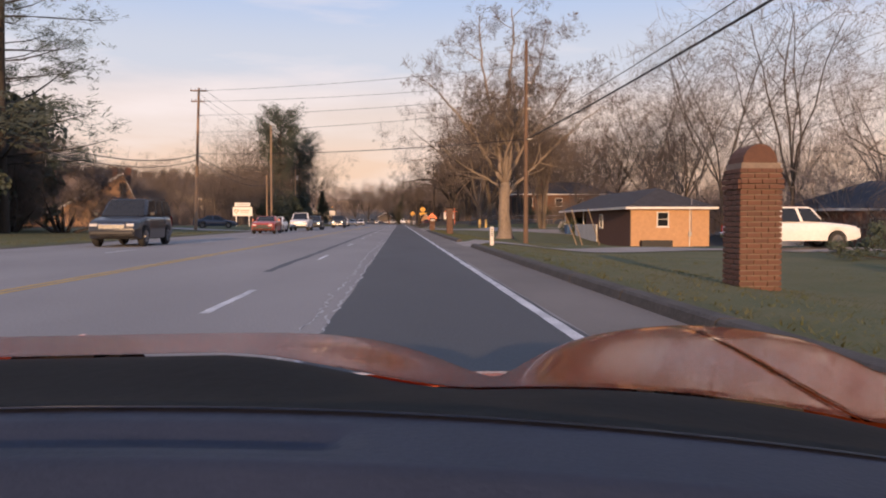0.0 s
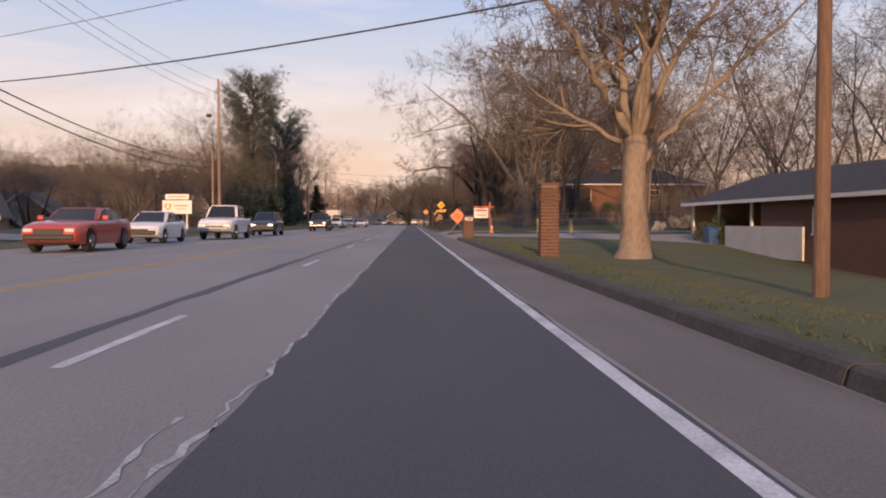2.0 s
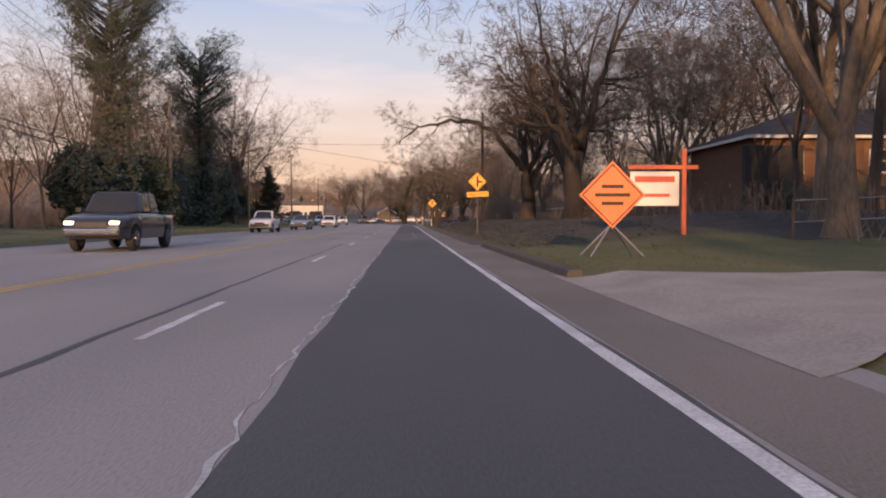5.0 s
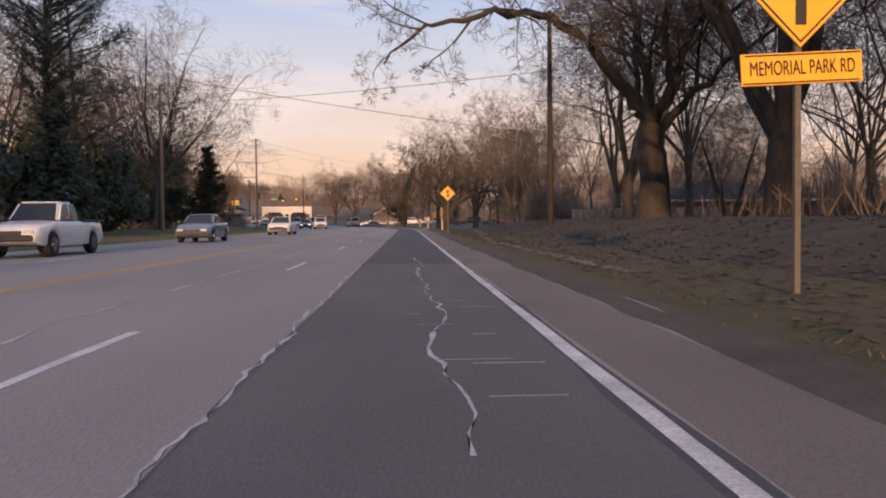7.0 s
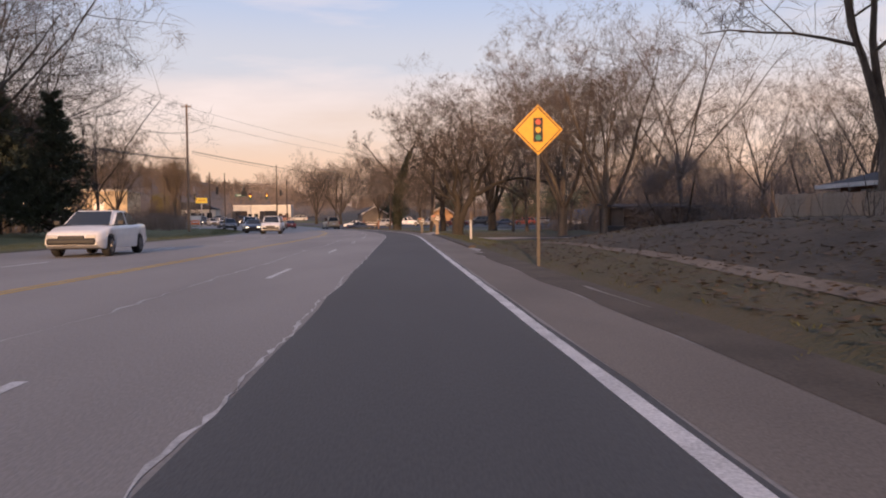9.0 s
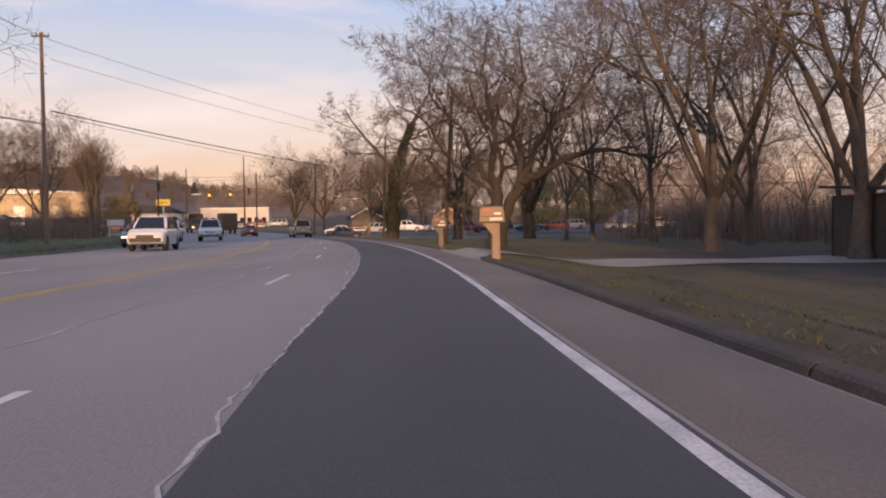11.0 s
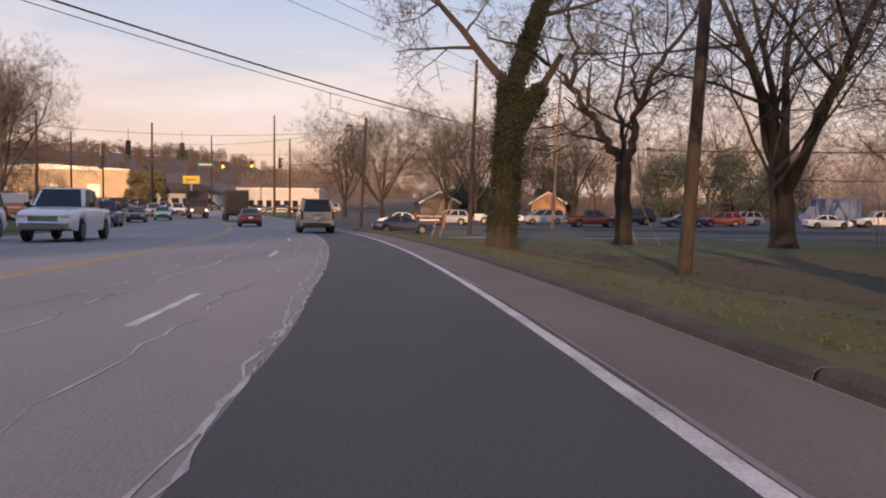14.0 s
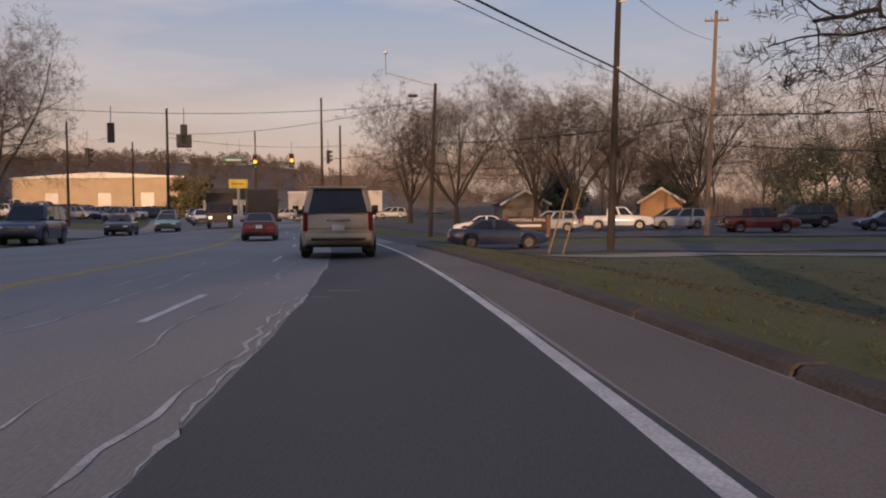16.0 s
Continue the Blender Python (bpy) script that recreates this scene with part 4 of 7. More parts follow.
def limb_oak():
    """A thick oak with one long limb that reaches out level over the lawn."""
    r = random.Random(9)
    ob = thing("oak_tree", 6.5, 262.0, ground_z(10.0, 262.0) - 0.05, 0, "old oak with a long level limb and dark scarred trunk", "tree")
    W, T = ([], []), ([], [])
    stem, radii = bough(r, [(-0.1, 0, -0.3), (-0.15, 0, 1.0), (0.0, 0.1, 2.2), (0.05, 0.1, 3.5)], 0.46, 0.36, 0.03)
    tube(*W, stem, [0.62, 0.54] + radii[2:], 12)
    fork, radii = bough(r, [(0.20, -0.05, -0.3), (0.32, -0.1, 1.2), (0.75, -0.1, 2.6), (1.25, 0.0, 3.7)], 0.38, 0.33, 0.03)
    tube(*W, fork, [0.5, 0.44] + radii[2:], 11)
    for line, rad in (([fork[-1], (2.3, -0.2, 4.5), (4.4, -0.3, 5.5), (6.8, -0.2, 6.1), (9.0, 0.3, 5.6), (11.5, 0.6, 5.9)], 0.36),
                      ([fork[-1], (1.5, 0.5, 5.4), (1.3, 0.8, 7.6), (1.8, 1.0, 10.6), (1.6, 1.2, 13.5)], 0.30),
                      ([fork[-1], (2.4, 0.3, 5.6), (3.1, -0.4, 7.2), (4.9, -0.6, 9.2), (6.6, -0.9, 11.6), (7.4, -1.0, 13.6)], 0.26),
                      ([stem[-1], (-0.3, -0.2, 5.2), (-0.1, -0.5, 7.4), (-0.8, -0.6, 10.0), (-0.5, -0.9, 13.2)], 0.32),
                      ([stem[-1], (-1.2, 0.4, 5.5), (-2.1, 0.5, 7.4), (-3.8, 0.9, 9.4), (-4.6, 1.1, 12.0)], 0.24),
                      ([stem[-3], (-1.4, -0.5, 4.2), (-3.0, -0.9, 5.6), (-4.2, -1.2, 7.6), (-6.0, -1.5, 8.6)], 0.18),
                      ([stem[-1], (0.5, 1.2, 5.0), (0.2, 2.6, 7.6), (0.9, 3.6, 11.0)], 0.24)):
        q, rr = bough(r, line, rad * 0.88, 0.045)
        tube(*W, q, rr, 8)
        branch_out(r, W, T, q, rr, 9.5, 0, 4, (9, 6, 6, 9), 1.2, 0.02)
    for nm, (v, f), m in (("trunk", W, BARK_DARK), ("crown", T, TWIG_DARK)):
        c = new(nm, mesh(nm, v, f, m))
        c.parent = ob


limb_oak()


def forked_oak():
    """A pruned tree that forks low into three heavy limbs."""
    r = random.Random(21)
    ob = thing("oak_tree", 6.9, 300.4, ground_z(16, 300.4) - 0.05, 0, "pruned oak forking low into heavy bare limbs", "tree")
    W, T = ([], []), ([], [])
    stem, radii = bough(r, [(0, 0, -0.3), (0.05, 0, 1.2), (-0.05, 0, 2.8), (0.0, 0, 4.4)], 0.50, 0.40, 0.03)
    tube(*W, stem, [0.72, 0.58] + radii[2:], 11)
    for line, rad in (([stem[-1], (-0.9, 0, 5.6), (-1.7, -0.1, 7.0), (-3.0, -0.2, 8.6), (-4.9, -0.2, 10.2), (-7.4, 0.1, 11.2)], 0.32),
                      ([stem[-1], (0.5, 0, 5.6), (0.75, 0.1, 7.4), (1.9, 0.1, 9.8), (3.6, 0.2, 12.2), (4.2, 0.2, 14.2)], 0.30),
                      ([stem[-2], (0.1, 0.5, 5.6), (-0.1, 0.9, 8.2), (0.3, 1.2, 11.6)], 0.22),
                      ([(-3.0, -0.2, 8.6), (-2.6, 0.3, 10.2), (-3.1, 0.5, 12.4), (-2.6, 0.6, 14.2)], 0.16),
                      ([(0.75, 0.1, 7.4), (0.4, 0.2, 8.8), (0.6, 0.3, 10.8), (0.2, 0.3, 13.0)], 0.15),
                      ([(-0.9, 0, 5.6), (-2.2, 0.6, 6.0), (-3.2, 0.9, 6.6), (-4.6, 1.0, 6.4)], 0.11)):
        q, rr = bough(r, line, rad, 0.05)
        tube(*W, q, rr, 8)
        branch_out(r, W, T, q, rr, 6.5, 0, 4, (8, 6, 5, 8), 1.1, 0.02)
    for nm, (v, f), m in (("trunk", W, BARK_DARK), ("crown", T, TWIG_DARK)):
        c = new(nm, mesh(nm, v, f, m))
        c.parent = ob


forked_oak()

# undergrowth of thin dry stems along the woods
rnd = random.Random(41)
V, F = [], []


def brush(n, x0, x1, y0, y1, h):
    for _ in range(n):
        y = rnd.uniform(y0, y1)
        x = rnd.uniform(x0, x1) + bend(y) + 1.85
        u = (x - bend(y)) / math.sqrt(1 + slope(y) ** 2)
        z = ground_z(u, y) - 0.05
        for _ in range(9):
            a = Vector((rnd.gauss(0, 0.45), rnd.gauss(0, 0.45), rnd.uniform(0.5, 1.0) * h))
            p = Vector((x + rnd.gauss(0, 0.5), y + rnd.gauss(0, 0.5), z))
            w = Vector((rnd.uniform(-1, 1), rnd.uniform(-1, 1), 0)).normalized() * rnd.uniform(0.008, 0.02) * (1 + h / 4)
            m = p + a * 0.55 + Vector((rnd.gauss(0, 0.15), rnd.gauss(0, 0.15), 0))
            k = len(V)
            V.extend([tuple(p - w), tuple(p + w), tuple(m + w * 0.7), tuple(m - w * 0.7), tuple(p + a)])
            F.append((k, k + 1, k + 2, k + 3))
            F.append((k + 3, k + 2, k + 4))
            for _ in range(3):
                t = m + a * rnd.uniform(0, 0.4)
                b = Vector((rnd.gauss(0, 0.5), rnd.gauss(0, 0.5), rnd.uniform(0.2, 0.7))) * h * 0.28
                k = len(V)
                V.extend([tuple(t - w * 0.5), tuple(t + w * 0.5), tuple(t + b)])
                F.append((k, k + 1, k + 2))


brush(1500, 34, 70, 10, 112, 4.0)
brush(500, 12, 45, 118, 205, 1.6)
brush(1500, 26, 60, 112, 300, 4.2)
brush(900, -60, -27, 118, 262, 2.4)
brush(400, -48, -28, 25, 84, 2.0)
brush(300, -40, -22, 262, 318, 2.6)
brush(400, 60, 140, 396, 440, 4)
tagged(new("undergrowth", mesh("undergrowth", V, F, BRUSH)), "brown winter undergrowth of thin stems", "undergrowth", kind="stuff")


def far_wood(name, a, b, rows, per, h, label, base, seed, haze, per_tree=420):
    """A wooded ridge of many small bare crowns, from a to b on plan."""
    r = random.Random(seed)
    V, F = [], []
    a, b = Vector(a), Vector(b)
    back = Vector(((b - a).y, -(b - a).x, 0)).normalized()
    if back.y < 0:
        back = -back
    for j in range(rows):
        for i in range(per):
            p = a.lerp(b, (i + r.random()) / per) + back * (j * 28 + r.uniform(-10, 10))
            z = base(p.x, p.y) - 2
            hh, ww = h * r.uniform(0.7, 1.2), h * r.uniform(0.28, 0.45)
            for _ in range(per_tree):
                d = Vector((r.gauss(0, 1), r.gauss(0, 1), r.gauss(0, 1))).normalized()
                d *= r.random() ** 0.4
                c = p + Vector((d.x * ww, d.y * ww, hh * (0.52 + 0.48 * d.z) + z))
                s = h * r.uniform(0.05, 0.12)
                e = (Vector((d.x * ww, d.y * ww, hh * (0.25 + 0.48 * d.z))).normalized() + Vector((r.gauss(0, 0.45), r.gauss(0, 0.45), r.gauss(0.2, 0.45)))).normalized() * s
                g = e.orthogonal().normalized() * s * 0.07 * (2.2 if per_tree < 200 else 0.6)
                k = len(V)
                V.extend([tuple(c - e), tuple(c + g), tuple(c + e), tuple(c - g)])
                F.append((k, k + 1, k + 2, k + 3))
    return tagged(new(name, mesh(name, V, F, haze)), label, "woods", kind="stuff")


FARWOOD = mat("distant_winter_wood", (0.30, 0.235, 0.195), (0.19, 0.15, 0.125), 1.0, 0.02, 0.4, 0)


RIDGEWOOD = mat("ridge_winter_wood", (0.135, 0.102, 0.085), (0.085, 0.067, 0.056), 1.0, 0.02, 0.4, 0)


def crest(x):
    """The height of the wooded ridge along its crest."""
    k = ((-1500, 44), (-620, 54), (-370, 56), (-237, 50), (-148, 31), (-40, 16), (120, 10), (1500, 8))
    for (x0, z0), (x1, z1) in zip(k, k[1:]):
        if x <= x1:
            return z0 + (z1 - z0) * ease((x - x0) / (x1 - x0))
    return 8


def ridge_z(x, y):
    return 3 + (crest(x) - 3) * ease((y - 560) / 420)


xs_, ys_ = [-1500, -1200, -950] + steps(-800, 200, 20) + [400, 800, 1500], steps(560, 1060, 25)
V = [(x, y, ridge_z(x, y) + 1.2 * math.sin(x * 0.21 + y * 0.13)) for y in ys_ for x in xs_]
w_ = len(xs_)
tagged(new("ridge", mesh("ridge", V, [(j * w_ + i, j * w_ + i + 1, (j + 1) * w_ + i + 1, (j + 1) * w_ + i) for j in range(len(ys_) - 1) for i in range(w_ - 1)], RIDGEWOOD, True)), "brown wooded hillside on the skyline", "hill", kind="structure")
far_wood("distant_wooded_ridge", (-760, 800, 0), (140, 800, 0), 8, 80, 13, "brown bare woods over the hillside", ridge_z, 3, RIDGEWOOD, 150)
far_wood("distant_wood", (-60, 480, 0), (170, 470, 0), 3, 46, 13, "bare wood behind the car park", lambda x, y: 3.5 + 5 * (y - 470) / 28, 4, FARWOOD)
far_wood("distant_wood", (72, -40, 0), (92, 470, 0), 2, 90, 15, "bare wood behind the gardens", lambda x, y: -1.5, 5, FARWOOD)
far_wood("distant_wood", (-78, 0, 0), (-66, 330, 0), 2, 60, 13, "bare wood behind the church", lambda x, y: 0.3, 6, FARWOOD)
far_wood("distant_wood", (-150, -150, 0), (150, -140, 0), 1, 26, 12, "bare wood along the road behind", lambda x, y: 0.0, 7, FARWOOD)


# ---- vehicles ----
def panel(bm, c, inset, out, thick):
    """A thin pane laid on a four-cornered face c, shrunk by inset and raised by out."""
    c = [Vector(p) for p in c]
    mid_p = sum(c, Vector()) / 4
    n = (c[1] - c[0]).cross(c[3] - c[0]).normalized()
    if n.dot(mid_p - Vector((0, mid_p.y * 0.7, 0.9))) < 0:
        n = -n
    q = [p + (mid_p - p).normalized() * inset for p in c]
    lo = [bm.verts.new(p + n * (out - thick)) for p in q]
    hi = [bm.verts.new(p + n * out) for p in q]
    fs = [bm.faces.new(lo), bm.faces.new(hi)] + [bm.faces.new((lo[i], lo[(i + 1) % 4], hi[(i + 1) % 4], hi[i])) for i in range(4)]
    bmesh.ops.recalc_face_normals(bm, faces=fs)
    return bm


def wheel_meshes(r, w):
    bm = B()
    rod(bm, (-w / 2, 0, 0), (w / 2, 0, 0), r, seg=22)
    bmesh.ops.bevel(bm, geom=[e for e in bm.edges if len(e.link_faces) == 2 and abs(e.verts[0].co.x - e.verts[1].co.x) < 1e-4], offset=0.035, segments=2, affect="EDGES")
    tyre = bpy.data.meshes.new("tyre")
    bm.to_mesh(tyre)
    bm.free()
    tyre.materials.append(RUBBER)
    bm = B()
    rod(bm, (-w / 2 - 0.012, 0, 0), (w / 2 + 0.012, 0, 0), r * 0.62, seg=18)
    for k in range(5):
        a = 2 * math.pi * k / 5
        for sx_ in (-1, 1):
            rod(bm, (sx_ * (w / 2 + 0.012), 0, 0), (sx_ * (w / 2 + 0.02), math.cos(a) * r * 0.55, math.sin(a) * r * 0.55), 0.035, seg=5)
    rim = bpy.data.meshes.new("rim")
    bm.to_mesh(rim)
    bm.free()
    rim.materials.append(RIM)
    return tyre, rim


CAR = {
    "suv": dict(L=5.1, W=2.03, H=1.90, hood=1.12, belt=1.18, wb=1.25, rf=0.55, rr=-2.28, rb=-2.48, deck=1.18, r=0.40, clear=0.30),
    "crossover": dict(L=4.6, W=1.84, H=1.68, hood=1.02, belt=1.06, wb=1.25, rf=0.45, rr=-1.75, rb=-2.15, deck=1.06, r=0.36, clear=0.30),
    "sedan": dict(L=4.75, W=1.82, H=1.45, hood=0.90, belt=0.95, wb=1.15, rf=0.35, rr=-0.85, rb=-1.65, deck=1.00, r=0.33, clear=0.24),
    "coupe": dict(L=5.0, W=1.92, H=1.44, hood=0.98, belt=1.00, wb=0.85, rf=0.15, rr=-0.95, rb=-1.75, deck=1.06, r=0.36, clear=0.24),
    "pickup": dict(L=5.7, W=2.00, H=1.90, hood=1.16, belt=1.20, wb=1.20, rf=0.60, rr=-0.85, rb=-1.0, deck=1.20, r=0.40, clear=0.38),
    "small_pickup": dict(L=5.2, W=1.80, H=1.68, hood=1.03, belt=1.07, wb=1.05, rf=0.5, rr=-0.45, rb=-0.6, deck=1.05, r=0.37, clear=0.33),
    "minivan": dict(L=5.0, W=1.95, H=1.75, hood=1.00, belt=1.06, wb=1.75, rf=0.75, rr=-2.1, rb=-2.42, deck=1.06, r=0.34, clear=0.28),
}


def vehicle(kind, x, y, z, turn, colour, label, lit=False, braking=False, group="", name=""):
    d = CAR[kind]
    L, W, H, r = d["L"], d["W"], d["H"], d["r"]
    names = {"suv": "suv", "crossover": "crossover_car", "sedan": "sedan_car", "coupe": "coupe_car", "pickup": "pickup_truck", "small_pickup": "pickup_truck", "minivan": "minivan"}
    ob = thing(name or names[kind], x, y, z, turn, label, "pickup truck" if "pickup" in kind else "car", group)
    yf, yr, ra, b = L * 0.30, -L * 0.29, r * 1.13, d["clear"]

    # the body: rings of points along the car, with wheel arches cut into the sill line
    top_line = [(-L / 2, d["deck"] - 0.16), (-L / 2 + 0.05, d["deck"] - 0.04), (-L / 2 + 0.16, d["deck"]), (d["rb"] + 0.05, max(d["belt"], d["deck"])), (d["wb"] - 0.1, d["belt"] + 0.005), (d["wb"] + 0.3, d["hood"] + 0.02),
                (L / 2 - 0.6, d["hood"] - 0.06), (L / 2 - 0.25, d["hood"] - 0.12), (L / 2 - 0.08, d["hood"] - 0.22), (L / 2, d["hood"] - 0.36)]

    def top(y):
        for (y0, z0), (y1, z1) in zip(top_line, top_line[1:]):
            if y <= y1:
                return z0 + (z1 - z0) * max(0.0, y - y0) / max(1e-6, y1 - y0)
        return top_line[-1][1]

    def sill(y):
        z = b + 0.13 * ease((abs(y) - L * 0.42) / (L * 0.08))
        for yc in (yf, yr):
            if abs(y - yc) < ra:
                z = max(z, r + math.sqrt(ra * ra - (y - yc) ** 2))
        return z

    ys = {-L / 2, -L / 2 + 0.05, -L / 2 + 0.16, L / 2, L / 2 - 0.08, L / 2 - 0.25, L / 2 - 0.6, d["wb"] - 0.1, d["wb"] + 0.3, d["rb"] + 0.05, 0.0, -0.6, 0.55}
    for yc in (yf, yr):
        ys |= {yc + ra * math.cos(math.pi * k / 12) for k in range(13)} | {yc + ra + 0.01, yc - ra - 0.01}
    section = ((0.0, 0.955), (0.18, 0.985), (0.45, 1.0), (0.62, 0.995), (0.66, 0.985), (0.80, 0.972), (0.92, 0.945), (0.98, 0.90), (1.0, 0.83))
    V, F = [], []
    ys = sorted(ys)
    for y in ys:
        k = abs(y) / (L / 2)
        half = W / 2 * (1 - 0.035 * ease((k - 0.45) / 0.4) - 0.13 * max(0.0, (k - 0.80) / 0.2) ** 2.2)
        lo_z, hi_z = sill(y), top(y)
        right = [(half * q, y, lo_z + (hi_z - lo_z) * t) for t, q in section] + [(half * 0.55, y, hi_z + 0.018), (half * 0.2, y, hi_z + 0.026)]
        V += right + [(-x_, y_, z_) for x_, y_, z_ in reversed(right)]
    n = 2 * (len(section) + 2)
    for j in range(len(ys) - 1):
        F += [(j * n + i, (j + 1) * n + i, (j + 1) * n + (i + 1) % n, j * n + (i + 1) % n) for i in range(n)]
    F += [tuple(range(n)), tuple(range(len(V) - 1, len(V) - n - 1, -1))]
    me = mesh("body", V, F, colour, True)
    me.set_sharp_from_angle(angle=radians(38))
    body = new("body", me)
    body.parent = ob
    # cabin
    hb, ht, zb = W / 2 - 0.10, W / 2 - 0.25, d["belt"] - 0.02
    lo = [(-hb, d["wb"], zb), (hb, d["wb"], zb), (hb, d["rb"], zb), (-hb, d["rb"], zb)]
    hi = [(-ht, d["rf"], H), (ht, d["rf"], H), (ht, d["rr"], H), (-ht, d["rr"], H)]
    bm = B()
    vl, vh = [bm.verts.new(p) for p in lo], [bm.verts.new(p) for p in hi]
    fs = [bm.faces.new(vl), bm.faces.new(vh)] + [bm.faces.new((vl[i], vl[(i + 1) % 4], vh[(i + 1) % 4], vh[i])) for i in range(4)]
    bmesh.ops.recalc_face_normals(bm, faces=fs)
    bmesh.ops.bevel(bm, geom=list(bm.edges), offset=0.085, segments=3, affect="EDGES")
    part("cabin", bm, colour, ob, "", True).data.set_sharp_from_angle(angle=radians(38))
    part("windscreen", panel(B(), (lo[0], lo[1], hi[1], hi[0]), 0.13, 0.012, 0.02), GLASS, ob, "dark windscreen")
    part("rear_window", panel(B(), (lo[3], lo[2], hi[2], hi[3]), 0.16, 0.012, 0.02), GLASS, ob, "dark rear window")

    def between(i, j, t):
        return Vector(lo[i]).lerp(Vector(lo[j]), t), Vector(hi[i]).lerp(Vector(hi[j]), t)

    cuts = (0.03, 0.36, 0.66, 0.97) if kind in ("suv", "minivan", "crossover") else (0.03, 0.5, 0.97)
    for i, j in ((0, 3), (1, 2)):
        for a, c in zip(cuts, cuts[1:]):
            (p, q), (s, t) = between(i, j, a), between(i, j, c)
            part("side_window", panel(B(), (p, s, t, q), 0.09, 0.012, 0.02), GLASS, ob, "dark side window")
    part("underbody", box(B(), 0, 0, b + 0.10, W - 0.34, L * 0.88, 0.2, 0.04), PLASTIC, ob)
    # wheels
    tyre, rim = wheel_meshes(r, 0.24)
    for yc in (yf, yr):
        for sx_ in (-1, 1):
            w = new("wheel", tyre)
            w.parent, w.matrix_local = ob, pose(sx_ * (W / 2 - 0.14), yc, r)
            k = new("rim", rim)
            k.parent = w
    # lamps, bumpers, grille, mirrors, plate
    zf = d["hood"] - 0.30
    for sx_ in (-1, 1):
        part("headlamp", box(B(), sx_ * (W / 2 - 0.33), L / 2 - 0.075, zf + 0.02, 0.30, 0.14, 0.12, 0.03), LAMP_ON if lit else LAMP_OFF, ob, "lit headlamp" if lit else "clear headlamp")
        hgt = 0.5 if kind in ("suv", "crossover", "minivan") else 0.34 if kind == "pickup" else 0.16
        part("tail_lamp", box(B(), sx_ * (W / 2 - (0.17 if hgt > 0.2 else 0.34)), -L / 2 + 0.03, d["deck"] - 0.30 + (hgt - 0.3) * 0.5, 0.12 if hgt > 0.2 else 0.4, 0.12, hgt, 0.03), TAIL_ON if braking else TAIL, ob, "red tail lamp")
        part("mirror", box(B(), sx_ * (W / 2 + 0.09), d["wb"] - 0.25, d["belt"] + 0.10, 0.2, 0.1, 0.15, 0.03), PLASTIC if kind != "coupe" else colour, ob)
    part("grille", box(B(), 0, L / 2 - 0.01, zf - 0.04, W - 1.04, 0.08, 0.20, 0.02), CHROME if kind in ("pickup", "suv") and not lit else PLASTIC, ob)
    part("front_bumper", box(B(), 0, L / 2 - 0.02, b + 0.24, W - 0.36, 0.16, 0.2, 0.06), PLASTIC if kind != "pickup" else CHROME, ob)
    part("rear_bumper", box(B(), 0, -L / 2 + 0.0, b + 0.26, W - 0.26, 0.2, 0.22, 0.06), colour if kind != "pickup" else CHROME, ob)
    part("number_plate", box(B(), 0, -L / 2 - 0.045, d["deck"] - 0.36 if kind not in ("sedan", "coupe") else 0.72, 0.32, 0.02, 0.16), SIGNWHITE, ob)
    if "pickup" in kind:
        bm = B()
        for sx_ in (-1, 1):
            box(bm, sx_ * (W / 2 - 0.1), (-L / 2 + d["rb"]) / 2, d["deck"] + 0.03, 0.14, d["rb"] + L / 2 - 0.1, 0.06, 0.015)
        box(bm, 0, (-L / 2 + d["rb"]) / 2, d["deck"] + 0.006, W - 0.5, d["rb"] + L / 2 - 0.4, 0.012)
        part("bed_liner", bm, PLASTIC, ob)
    if kind in ("suv", "minivan"):
        for sx_ in (-1, 1):
            bm = B()
            rod(bm, (sx_ * (ht - 0.06), d["rf"] - 0.2, H + 0.05), (sx_ * (ht - 0.06), d["rr"] + 0.2, H + 0.05), 0.02, seg=6)
            for yy in (d["rf"] - 0.25, (d["rf"] + d["rr"]) / 2, d["rr"] + 0.25):
                rod(bm, (sx_ * (ht - 0.06), yy, H - 0.02), (sx_ * (ht - 0.06), yy, H + 0.05), 0.02, seg=5)
            part("roof_rail", bm, PLASTIC, ob)
    return ob


P_WHITE = paint("white_car_paint", (0.80, 0.79, 0.78))
P_BLACK = paint("black_car_paint", (0.018, 0.02, 0.026))
P_NAVY = paint("navy_car_paint", (0.02, 0.035, 0.075))
P_STEEL = paint("steel_blue_car_paint", (0.115, 0.165, 0.235))
P_SILVER = paint("silver_car_paint", (0.36, 0.37, 0.39))
P_GOLD = paint("champagne_car_paint", (0.50, 0.40, 0.275))
P_RED = paint("red_car_paint", (0.42, 0.06, 0.03))
P_MAROON = paint("maroon_car_paint", (0.13, 0.02, 0.018))
P_TEAL = paint("teal_car_paint", (0.16, 0.36, 0.38))


def lane_car(kind, u, y, colour, label, ahead=False, **k):
    """A vehicle on the road, u metres to the right of the lane line, headed with or against us."""
    t = math.degrees(math.atan(slope(y)))
    return vehicle(kind, along(u, y), y, road_z(y) + 0.004, t if ahead else 180 + t, colour, label, **k)


